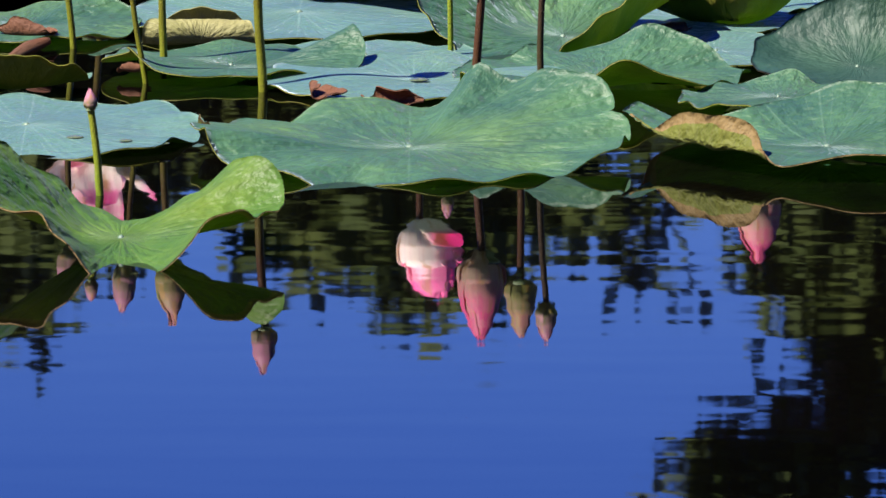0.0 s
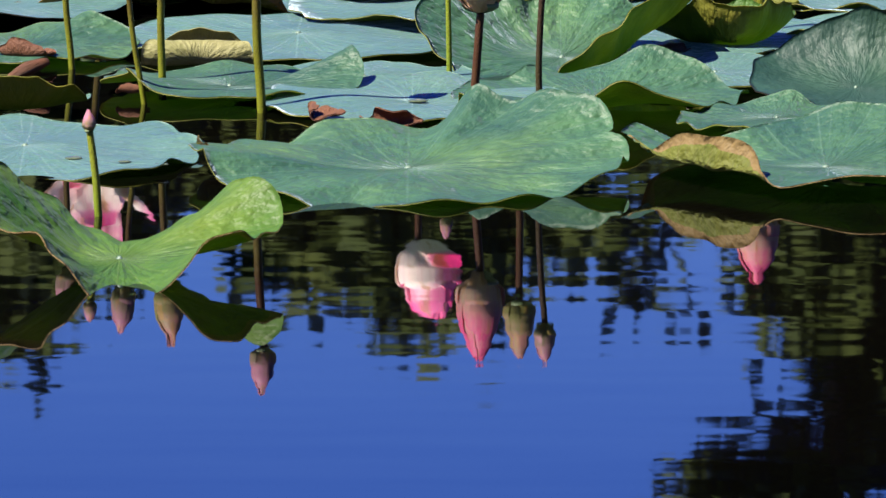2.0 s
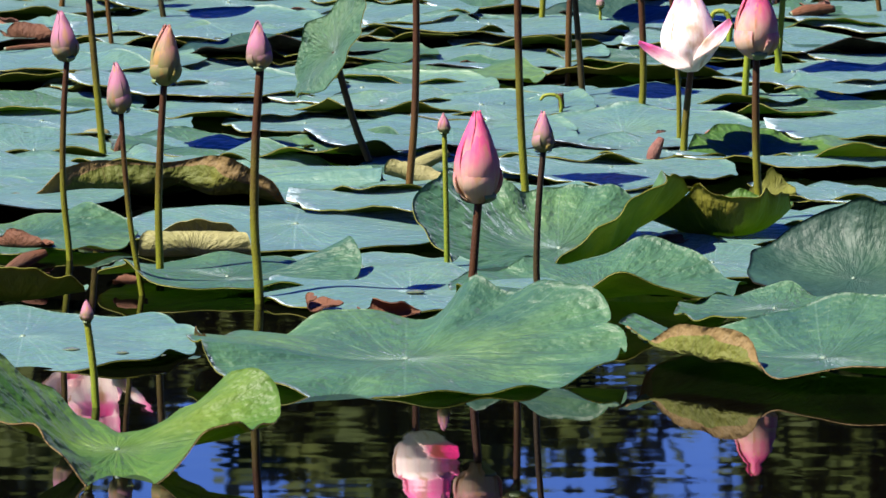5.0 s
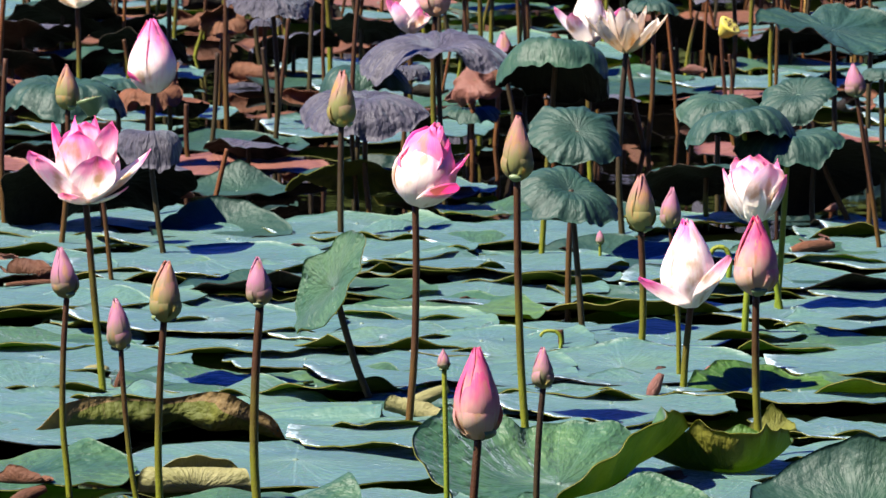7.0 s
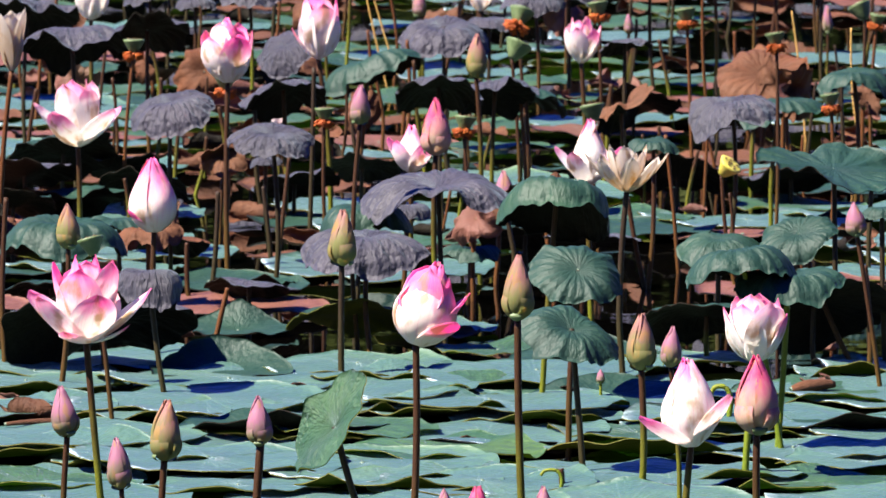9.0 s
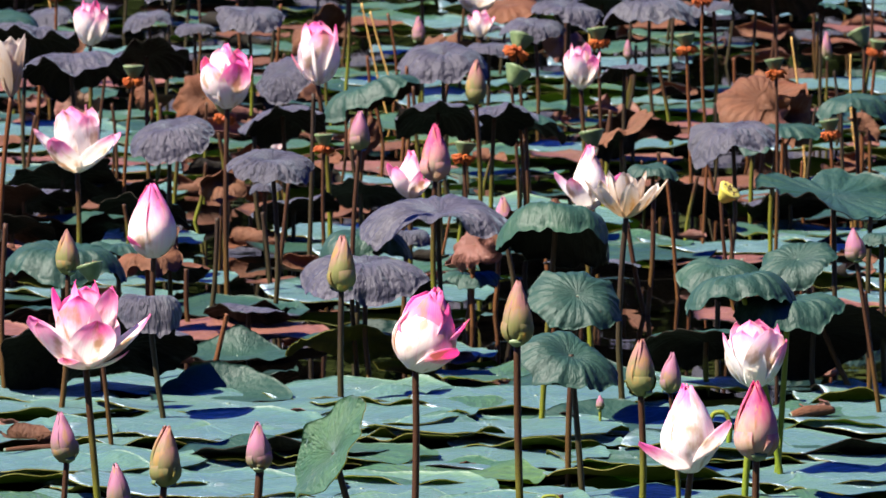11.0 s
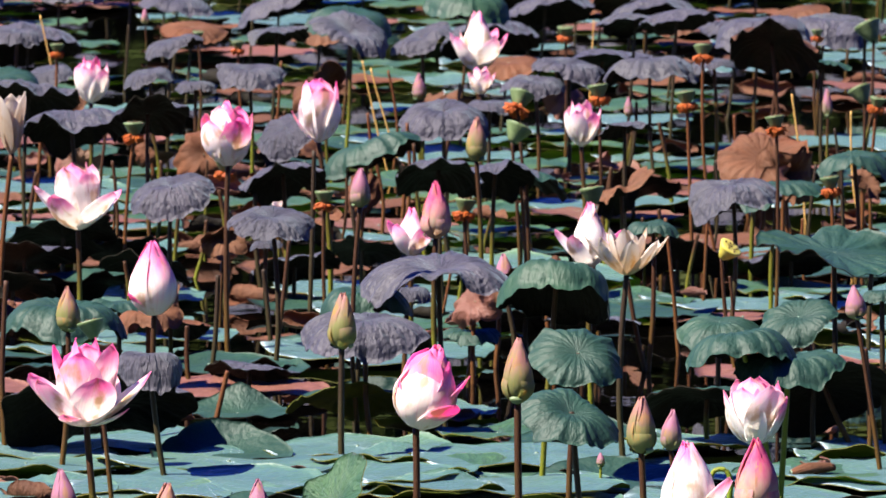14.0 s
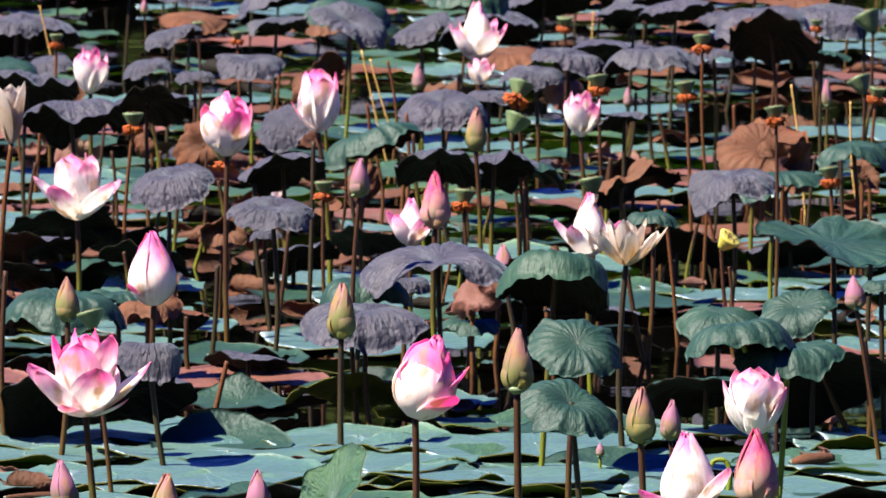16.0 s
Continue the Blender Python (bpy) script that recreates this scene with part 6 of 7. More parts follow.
raised_leaf(-1.237, 26.5389, (0.0096, 0, 0.3306), 0.0836, "grey-green lotus leaf on a stalk with a drooping rim", (2, 0), 216, stem_mixed, 0.0055, 250, 0, mats=(leaf_grey, leaf_shade_under), cup=-0.08, droop=0.2, ruffle=0.11, pleat=0.06, nc=133, nr=15, lifts=((215, 46, 0.10, 0.11), (221, 34, -0.27, 0.11), (85, 32, -0.20, 0.11)))
raised_leaf(-1.0825, 25.3608, (-0.0097, 0, 0.2806), 0.0841, "grey-green lotus leaf on a stalk with a drooping rim", (7, 12), 234, stem_brown, 0.0055, 251, 0, mats=(leaf_grey, leaf_shade_under), cup=-0.08, droop=0.2, ruffle=0.11, pleat=0.06, nc=133, nr=15, lifts=((39, 33, -0.17, 0.06), (138, 26, -0.03, 0.04), (341, 42, -0.21, 0.02)))
raised_leaf(0.1064, 23.7485, (0.0116, 0, 0.2806), 0.0748, "grey-green lotus leaf on a stalk with a drooping rim", (2, 0), 121, stem_dark, 0.0055, 252, 0, mats=(leaf_grey, leaf_shade_under), cup=-0.08, droop=0.2, ruffle=0.11, pleat=0.06, nc=133, nr=15, lifts=((351, 34, -0.26, 0.06), (76, 28, 0.06, 0.10), (252, 32, 0.04, 0.02)))
raised_leaf(-0.0811, 18.4145, (0.0087, 0, 0.2008), 0.055, "grey-green lotus leaf on a stalk with a drooping rim", (2, 0), 265, stem_brown, 0.0055, 253, 0, mats=(leaf_grey, leaf_shade_under), droop=0.29, cup=-0.08, ruffle=0.11, pleat=0.06, nc=133, nr=15, lifts=((186, 41, -0.26, 0.03), (219, 24, -0.14, 0.11), (190, 32, 0.13, 0.02)))
raised_leaf(0.819, 17.0132, (-0.0078, 0, 0.3013), 0.0452, "grey-green lotus leaf on a stalk with a drooping rim", (2, 0), 123, stem_dark, 0.0055, 254, 0, mats=(leaf_high, leaf_shade_under), droop=0.29, cup=-0.08, ruffle=0.11, pleat=0.06, nc=133, nr=15, lifts=((359, 39, -0.23, 0.02), (329, 34, -0.08, 0.05), (244, 39, 0.03, 0.14)))
raised_leaf(-0.3751, 19.7892, (-0.0065, 0, 0.2007), 0.0394, "grey-green lotus leaf on a stalk with a drooping rim", (2, 0), 119, stem_mixed, 0.0055, 255, 0, mats=(leaf_grey, leaf_shade_under), cup=-0.08, droop=0.2, ruffle=0.11, pleat=0.06, nc=133, nr=15, lifts=((71, 30, -0.27, 0.00), (197, 26, -0.15, 0.09), (28, 22, -0.27, 0.03)))
raised_leaf(-0.6644, 18.8284, (0.0003, 0, 0.1406), 0.075, "grey-green lotus leaf on a stalk with a drooping rim", (2, 0), 230, stem_brown, 0.0055, 256, 0, mats=(leaf_high, leaf_shade_under), droop=0.1, cup=-0.08, ruffle=0.11, pleat=0.06, nc=133, nr=15, lifts=((312, 29, 0.14, 0.01), (256, 29, -0.26, 0.05), (177, 46, -0.27, 0.04)))
raised_leaf(0.8774, 18.9909, (0.0102, 0, 0.2509), 0.0757, "faded brown lotus leaf held low", (2, 0), 39, stem_dark, 0.0055, 257, 0, mats=(leaf_rosy, leaf_shade_under), cup=0.0, droop=0.2, ruffle=0.11, pleat=0.06, nc=133, nr=15, lifts=((63, 33, 0.02, 0.04), (298, 41, 0.22, 0.14), (154, 49, -0.19, 0.13)))
raised_leaf(-0.625, 16.96, (-0.0103, 0, 0.095), 0.185, "low lotus leaf showing its shaded underside", (-25, 3), 179, stem_brown, 0.0055, 258, 0, mats=(leaf_grey, leaf_shade_under), cup=0.05, droop=0.05, pleat=0.03, ruffle=0.06, nc=133, nr=15, lifts=((330, 36, -0.25, 0.03), (317, 34, -0.23, 0.07), (282, 33, 0.16, 0.02)))
raised_leaf(0.6854, 16.9793, (-0.0004, 0, 0.125), 0.1693, "low lotus leaf showing its shaded underside", (-25, -4), 174, stem_dark, 0.0055, 259, 0, mats=(leaf_grey, leaf_shade_under), cup=0.05, droop=0.05, pleat=0.03, ruffle=0.06, nc=133, nr=15, lifts=((32, 37, -0.28, 0.08), (290, 36, -0.26, 0.10), (59, 32, 0.19, 0.05)))
raised_leaf(0.4917, 17.1491, (-0.0002, 0, 0.09), 0.1311, "low lotus leaf showing its shaded underside", (-13, 0), 359, stem_mixed, 0.0055, 260, 0, mats=(leaf_high, leaf_shade_under), cup=0.05, droop=0.05, pleat=0.03, ruffle=0.06, nc=133, nr=15, lifts=((134, 48, -0.13, 0.11), (63, 30, -0.15, 0.00), (129, 34, -0.19, 0.11)))
raised_leaf(-0.1971, 17.416, (0.0054, 0, 0.0667), 0.1157, "low lotus leaf showing its shaded underside", (-17, 2), 355, stem_brown, 0.0055, 261, 0, mats=(leaf_high, leaf_under), cup=0.05, droop=0.05, pleat=0.03, ruffle=0.06, nc=133, nr=15, lifts=((134, 40, 0.18, 0.06), (90, 41, -0.21, 0.01), (181, 39, -0.21, 0.06)))
raised_leaf(-0.3819, 18.051, (0.0001, 0, 0.0668), 0.1019, "low lotus leaf showing its shaded underside", (-12, -4), 274, stem_dark, 0.0055, 262, 0, mats=(leaf_grey, leaf_shade_under), cup=0.05, droop=0.05, pleat=0.03, ruffle=0.06, nc=133, nr=15, lifts=((312, 37, 0.08, 0.09), (13, 40, -0.06, 0.06), (271, 41, -0.05, 0.08)))
raised_leaf(-0.7705, 18.051, (0.0002, 0, 0.0668), 0.1079, "low lotus leaf showing its shaded underside", (-12, 4), 35, stem_brown, 0.0055, 263, 0, mats=(leaf_high, leaf_shade_under), cup=0.05, droop=0.05, pleat=0.03, ruffle=0.06, nc=133, nr=15, lifts=((356, 25, 0.09, 0.10), (302, 24, -0.26, 0.10), (155, 42, -0.00, 0.08)))
raised_leaf(0.2966, 18.8432, (0.0115, 0, 0.093), 0.1064, "low lotus leaf showing its shaded underside", (-14, 0), 194, stem_dark, 0.0055, 264, 0, mats=(leaf_grey, leaf_shade_under), cup=0.05, droop=0.05, pleat=0.03, ruffle=0.06, nc=133, nr=15, lifts=((329, 43, 0.17, 0.02), (156, 30, -0.04, 0.04), (165, 38, 0.07, 0.07)))
raised_leaf(-0.5649, 18.982, (0.0002, 0, 0.082), 0.0945, "low lotus leaf showing its shaded underside", (-12, 0), 333, stem_mixed, 0.0055, 265, 0, mats=(leaf_brown, leaf_shade_under), cup=0.05, droop=0.05, pleat=0.03, ruffle=0.06, nc=133, nr=15, lifts=((79, 42, -0.17, 0.04), (313, 28, -0.04, 0.02), (40, 42, -0.05, 0.09)))
raised_leaf(0.0498, 18.5763, (0.0027, 0, 0.1004), 0.0709, "low dark green lotus leaf", (-4, 0), 257, stem_brown, 0.0055, 266, 0, mats=(leaf_high, leaf_shade_under), cup=-0.08, droop=0.2, ruffle=0.11, pleat=0.06, nc=133, nr=15, lifts=((100, 26, 0.21, 0.02), (257, 36, 0.22, 0.05), (8, 26, -0.05, 0.08)))
# low leaves added so that their dark undersides stand in for shaded gaps
raised_leaf(-0.9290, 20.3804, (0.0, 0, 0.120), 0.1124, "low lotus leaf showing its shaded underside", (-24, 6), 0, stem_dark, 0.0055, 600, 0, mats=(leaf_grey, leaf_shade_under), cup=0.05, droop=0.05, pleat=0.04, ruffle=0.14, nc=97, nr=12)
raised_leaf(-0.6672, 20.5853, (0.0, 0, 0.080), 0.1072, "low lotus leaf showing its shaded underside", (-22, -8), 37, stem_dark, 0.0055, 601, 0, mats=(leaf_high, leaf_shade_under), cup=0.05, droop=0.05, pleat=0.04, ruffle=0.14, nc=97, nr=12)
raised_leaf(-0.8187, 20.4313, (0.0, 0, 0.060), 0.1377, "low lotus leaf showing its shaded underside", (-16, 4), 74, stem_dark, 0.0055, 602, 0, mats=(leaf_high, leaf_shade_under), cup=0.05, droop=0.05, pleat=0.04, ruffle=0.14, nc=97, nr=12)
raised_leaf(-0.3321, 20.5347, (0.0, 0, 0.090), 0.1006, "low lotus leaf showing its shaded underside", (-20, 8), 111, stem_dark, 0.0055, 603, 0, mats=(leaf_grey, leaf_shade_under), cup=0.05, droop=0.05, pleat=0.04, ruffle=0.14, nc=97, nr=12)
raised_leaf(-0.1846, 20.9243, (0.0, 0, 0.100), 0.0897, "low lotus leaf showing its shaded underside", (-24, -6), 148, stem_dark, 0.0055, 604, 0, mats=(leaf_brown, leaf_shade_under), cup=0.05, droop=0.05, pleat=0.04, ruffle=0.14, nc=97, nr=12)
raised_leaf(0.5336, 20.9350, (0.0, 0, 0.080), 0.1218, "low lotus leaf showing its shaded underside", (-24, -5), 185, stem_dark, 0.0055, 605, 0, mats=(leaf_brown, leaf_shade_under), cup=0.05, droop=0.05, pleat=0.04, ruffle=0.14, nc=97, nr=12)
raised_leaf(0.7920, 20.9845, (0.0, 0, 0.070), 0.1093, "low lotus leaf showing its shaded underside", (-22, 8), 222, stem_dark, 0.0055, 606, 0, mats=(leaf_grey, leaf_shade_under), cup=0.05, droop=0.05, pleat=0.04, ruffle=0.14, nc=97, nr=12)
raised_leaf(0.4790, 23.2667, (0.0, 0, 0.090), 0.1283, "low lotus leaf showing its shaded underside", (-20, 4), 259, stem_dark, 0.0055, 607, 0, mats=(leaf_brown, leaf_shade_under), cup=0.05, droop=0.05, pleat=0.04, ruffle=0.14, nc=97, nr=12)
raised_leaf(0.1204, 20.4652, (0.0, 0, 0.070), 0.1003, "low lotus leaf showing its shaded underside", (-18, 0), 296, stem_dark, 0.0055, 608, 0, mats=(leaf_high, leaf_shade_under), cup=0.05, droop=0.05, pleat=0.04, ruffle=0.14, nc=97, nr=12)
raised_leaf(-0.3748, 18.3169, (0.0, 0, 0.050), 0.0898, "low lotus leaf showing its shaded underside", (-14, 5), 333, stem_dark, 0.0055, 609, 0, mats=(leaf_high, leaf_shade_under), cup=0.05, droop=0.05, pleat=0.04, ruffle=0.14, nc=97, nr=12)
raised_leaf(-0.8534, 20.6667, (0.0, 0, 0.150), 0.1266, "low lotus leaf showing its shaded underside", (-26, 5), 0, stem_dark, 0.0055, 620, 0, mats=(leaf_high, leaf_shade_under), cup=0.05, droop=0.05, pleat=0.04, ruffle=0.14, nc=97, nr=12)
raised_leaf(-0.7245, 20.7812, (0.0, 0, 0.100), 0.1146, "low lotus leaf showing its shaded underside", (-24, -6), 53, stem_dark, 0.0055, 621, 0, mats=(leaf_grey, leaf_shade_under), cup=0.05, droop=0.05, pleat=0.04, ruffle=0.14, nc=97, nr=12)
raised_leaf(-0.9362, 20.0006, (0.0, 0, 0.080), 0.0980, "low lotus leaf showing its shaded underside", (-22, 6), 106, stem_dark, 0.0055, 622, 0, mats=(leaf_high, leaf_shade_under), cup=0.05, droop=0.05, pleat=0.04, ruffle=0.14, nc=97, nr=12)
raised_leaf(0.1731, 19.3480, (0.0, 0, 0.070), 0.1067, "low lotus leaf showing its shaded underside", (-18, 4), 159, stem_dark, 0.0055, 623, 0, mats=(leaf_high, leaf_shade_under), cup=0.05, droop=0.05, pleat=0.04, ruffle=0.14, nc=97, nr=12)
# withered leaves on their stalks
raised_leaf(0.0594, 18.5294, (0.0051, 0, 0.1669), 0.0574, "withered brown lotus leaf folded on its stalk", (45, 20), 52, stem_rust, 0.0055, 267, 0, mats=(leaf_rosy, leaf_brown), droop=0.3, cup=-0.2, ruffle=0.28, ragged=0.09, nc=73, nr=12, bends=((315, 0.0, 0.22, 106),), pleat=0.06, lifts=((183, 49, 0.19, 0.04), (322, 44, 0.06, 0.13), (59, 44, 0.13, 0.05)))
raised_leaf(0.8795, 24.3254, (-0.0115, 0, 0.1182), 0.085, "withered brown lotus leaf folded on its stalk", (65, -20), 259, stem_dark, 0.0055, 268, 0, mats=(leaf_brown, leaf_shade_under), droop=0.3, cup=-0.2, ruffle=0.28, ragged=0.09, nc=73, nr=12, bends=((133, 0.0, 0.22, 106),), pleat=0.06, lifts=((49, 31, -0.25, 0.10), (210, 49, -0.06, 0.01), (35, 27, -0.26, 0.01)))
raised_leaf(-0.2018, 22.2021, (0.0022, 0, 0.1426), 0.0474, "withered brown lotus leaf folded on its stalk", (45, 9), 232, stem_mixed, 0.0055, 269, 0, mats=(leaf_brown, leaf_shade_under), droop=0.3, cup=-0.2, ruffle=0.28, ragged=0.09, nc=73, nr=12, bends=((185, 0.0, 0.22, 104),), pleat=0.06, lifts=((87, 46, -0.15, 0.09), (48, 24, 0.07, 0.09), (194, 35, -0.22, 0.04)))
raised_leaf(1.0116, 22.367, (0.0067, 0, 0.1519), 0.0538, "withered brown lotus leaf folded on its stalk", (65, 9), 131, stem_rust, 0.0055, 270, 0, mats=(leaf_brown, leaf_brown), droop=0.3, cup=0.3, ruffle=0.28, ragged=0.09, nc=73, nr=12, bends=((98, 0.0, 0.22, 120),), pleat=0.06, lifts=((27, 49, 0.22, 0.07), (226, 39, 0.21, 0.08), (256, 30, -0.13, 0.10)))
raised_leaf(-0.1043, 23.2453, (0.0074, 0, 0.1101), 0.0791, "withered brown lotus leaf folded on its stalk", (-10, -3), 321, stem_rust, 0.0055, 271, 0, mats=(leaf_brown, leaf_shade_under), droop=0.3, cup=0.3, ruffle=0.28, ragged=0.09, nc=73, nr=12, bends=((227, 0.0, 0.22, 114),), pleat=0.06, lifts=((329, 24, 0.10, 0.04), (237, 49, 0.08, 0.11), (246, 25, -0.12, 0.12)))
raised_leaf(-0.363, 27.1751, (-0.0128, 0, 0.1125), 0.093, "withered brown lotus leaf folded on its stalk", (45, 5), 16, stem_brown, 0.0055, 272, 0, mats=(leaf_brown, leaf_brown), droop=0.3, cup=-0.2, ruffle=0.28, ragged=0.09, nc=73, nr=12, bends=((327, 0.0, 0.22, 153),), pleat=0.06, lifts=((266, 41, -0.13, 0.05), (147, 26, -0.00, 0.04), (189, 46, -0.21, 0.09)))
raised_leaf(-0.8629, 18.0096, (-0.003, 0, 0.1861), 0.0471, "withered brown lotus leaf folded on its stalk", (45, -5), 1, stem_dark, 0.0055, 273, 0, mats=(leaf_brown, leaf_shade_under), droop=0.3, cup=-0.2, ruffle=0.28, ragged=0.09, nc=73, nr=12, bends=((174, 0.0, 0.22, 158),), pleat=0.06, lifts=((314, 47, 0.14, 0.02), (253, 42, -0.28, 0.11), (238, 48, -0.08, 0.03)))
raised_leaf(-0.0529, 24.7965, (0.0018, 0, 0.1979), 0.0593, "withered brown lotus leaf folded on its stalk", (-10, 10), 48, stem_mixed, 0.0055, 274, 0, mats=(leaf_brown, leaf_shade_under), droop=0.3, cup=-0.2, ruffle=0.28, ragged=0.09, nc=73, nr=12, bends=((333, 0.0, 0.22, 106),), pleat=0.06, lifts=((117, 42, -0.13, 0.00), (336, 29, 0.03, 0.10), (257, 33, -0.05, 0.04)))
raised_leaf(-0.2585, 21.0148, (0.0011, 0, 0.1449), 0.0735, "withered brown lotus leaf folded on its stalk", (-30, 24), 313, stem_rust, 0.0055, 275, 0, mats=(leaf_brown, leaf_shade_under), droop=0.3, cup=0.3, ruffle=0.28, ragged=0.09, nc=73, nr=12, bends=((75, 0.0, 0.22, 127),), pleat=0.06, lifts=((97, 46, -0.18, 0.02), (224, 47, -0.03, 0.04), (38, 22, 0.13, 0.10)))
raised_leaf(0.2293, 18.8857, (-0.0046, 0, 0.1723), 0.0607, "withered brown lotus leaf folded on its stalk", (-10, -29), 200, stem_rust, 0.0055, 276, 0, mats=(leaf_brown, leaf_shade_under), droop=0.3, cup=-0.2, ruffle=0.28, ragged=0.09, nc=73, nr=12, bends=((257, 0.0, 0.22, 112),), pleat=0.06, lifts=((102, 25, 0.00, 0.12), (88, 29, -0.07, 0.00), (29, 31, -0.18, 0.12)))
raised_leaf(-0.5906, 18.1605, (0.0062, 0, 0.1697), 0.0686, "withered brown lotus leaf folded on its stalk", (-10, -6), 337, stem_rust, 0.0055, 277, 0, mats=(leaf_brown, leaf_brown), droop=0.3, cup=-0.2, ruffle=0.28, ragged=0.09, nc=73, nr=12, bends=((75, 0.0, 0.22, 126),), pleat=0.06, lifts=((268, 46, -0.17, 0.10), (349, 30, 0.12, 0.12), (216, 47, 0.15, 0.12)))
raised_leaf(0.1075, 18.9247, (0.0032, 0, 0.1739), 0.0654, "withered brown lotus leaf folded on its stalk", (45, 5), 3, stem_rust, 0.0055, 278, 0, mats=(leaf_brown, leaf_brown), droop=0.3, cup=0.3, ruffle=0.28, ragged=0.09, nc=73, nr=12, bends=((98, 0.0, 0.22, 152),), pleat=0.06, lifts=((48, 44, 0.04, 0.05), (73, 42, -0.13, 0.00), (76, 44, -0.05, 0.01)))
raised_leaf(0.4222, 21.4266, (-0.0077, 0, 0.1904), 0.078, "withered brown lotus leaf folded on its stalk", (-30, -1), 8, stem_mixed, 0.0055, 279, 0, mats=(leaf_brown, leaf_shade_under), droop=0.3, cup=-0.2, ruffle=0.28, ragged=0.09, nc=73, nr=12, bends=((3, 0.0, 0.22, 103),), pleat=0.06, lifts=((244, 30, 0.15, 0.06), (168, 41, 0.23, 0.06), (201, 35, 0.02, 0.14)))
raised_leaf(-0.6381, 24.3966, (0.0032, 0, 0.1074), 0.0882, "withered brown lotus leaf folded on its stalk", (65, -17), 348, stem_brown, 0.0055, 280, 0, mats=(leaf_brown, leaf_shade_under), droop=0.3, cup=-0.2, ruffle=0.28, ragged=0.09, nc=73, nr=12, bends=((48, 0.0, 0.22, 105),), pleat=0.06, lifts=((164, 33, 0.17, 0.11), (158, 42, 0.08, 0.02), (265, 24, 0.13, 0.12)))
raised_leaf(0.3641, 26.6882, (-0.0141, 0, 0.1473), 0.0803, "withered brown lotus leaf folded on its stalk", (45, -21), 217, stem_rust, 0.0055, 281, 0, mats=(leaf_rosy, leaf_brown), droop=0.3, cup=-0.2, ruffle=0.28, ragged=0.09, nc=73, nr=12, bends=((315, 0.0, 0.22, 128),), pleat=0.06, lifts=((264, 29, 0.19, 0.12), (302, 31, -0.24, 0.05), (211, 25, -0.20, 0.09)))
raised_leaf(-0.9051, 22.9117, (-0.0037, 0, 0.1686), 0.0551, "withered brown lotus leaf folded on its stalk", (45, -24), 291, stem_brown, 0.0055, 282, 0, mats=(leaf_rosy, leaf_brown), droop=0.3, cup=-0.2, ruffle=0.28, ragged=0.09, nc=73, nr=12, bends=((167, 0.0, 0.22, 102),), pleat=0.06, lifts=((29, 41, -0.16, 0.04), (135, 36, 0.16, 0.07), (177, 38, -0.01, 0.12)))
raised_leaf(0.8134, 22.1692, (0.0034, 0, 0.1734), 0.0528, "withered brown lotus leaf folded on its stalk", (-30, -22), 24, stem_rust, 0.0055, 283, 0, mats=(leaf_rosy, leaf_brown), droop=0.3, cup=-0.2, ruffle=0.28, ragged=0.09, nc=73, nr=12, bends=((165, 0.0, 0.22, 156),), pleat=0.06, lifts=((186, 35, 0.04, 0.08), (89, 22, -0.04, 0.10), (21, 40, -0.22, 0.11)))
raised_leaf(-1.1023, 26.5031, (-0.0006, 0, 0.1287), 0.0857, "withered brown lotus leaf folded on its stalk", (-10, -28), 224, stem_mixed, 0.0055, 284, 0, mats=(leaf_brown, leaf_shade_under), droop=0.3, cup=-0.2, ruffle=0.28, ragged=0.09, nc=73, nr=12, bends=((151, 0.0, 0.22, 110),), pleat=0.06, lifts=((261, 40, 0.17, 0.12), (317, 36, 0.17, 0.02), (242, 32, 0.17, 0.01)))
raised_leaf(0.8319, 22.2241, (-0.0077, 0, 0.1948), 0.0789, "withered brown lotus leaf folded on its stalk", (65, -6), 314, stem_rust, 0.0055, 285, 0, mats=(leaf_brown, leaf_brown), droop=0.3, cup=-0.2, ruffle=0.28, ragged=0.09, nc=73, nr=12, bends=((135, 0.0, 0.22, 108),), pleat=0.06, lifts=((277, 36, -0.09, 0.03), (210, 22, 0.21, 0.06), (130, 28, 0.05, 0.06)))
raised_leaf(0.0508, 26.2033, (-0.0107, 0, 0.1197), 0.0718, "withered brown lotus leaf folded on its stalk", (65, -15), 104, stem_rust, 0.0055, 286, 0, mats=(leaf_brown, leaf_brown), droop=0.3, cup=-0.2, ruffle=0.28, ragged=0.09, nc=73, nr=12, bends=((297, 0.0, 0.22, 142),), pleat=0.06, lifts=((283, 31, -0.23, 0.05), (177, 27, 0.17, 0.00), (100, 37, -0.26, 0.07)))
raised_leaf(-1.0614, 23.9476, (0.0142, 0, 0.1792), 0.0948, "withered brown lotus leaf folded on its stalk", (45, -3), 210, stem_rust, 0.0055, 287, 0, mats=(leaf_brown, leaf_brown), droop=0.3, cup=0.3, ruffle=0.28, ragged=0.09, nc=73, nr=12, bends=((357, 0.0, 0.22, 107),), pleat=0.06, lifts=((355, 31, -0.22, 0.13), (324, 25, 0.13, 0.13), (299, 48, -0.09, 0.05)))
raised_leaf(-0.7733, 24.4874, (-0.0065, 0, 0.1178), 0.0519, "withered brown lotus leaf folded on its stalk", (65, 20), 126, stem_rust, 0.0055, 288, 0, mats=(leaf_brown, leaf_shade_under), droop=0.3, cup=-0.2, ruffle=0.28, ragged=0.09, nc=73, nr=12, bends=((240, 0.0, 0.22, 154),), pleat=0.06, lifts=((285, 28, -0.08, 0.08), (144, 37, -0.26, 0.04), (234, 26, -0.22, 0.01)))
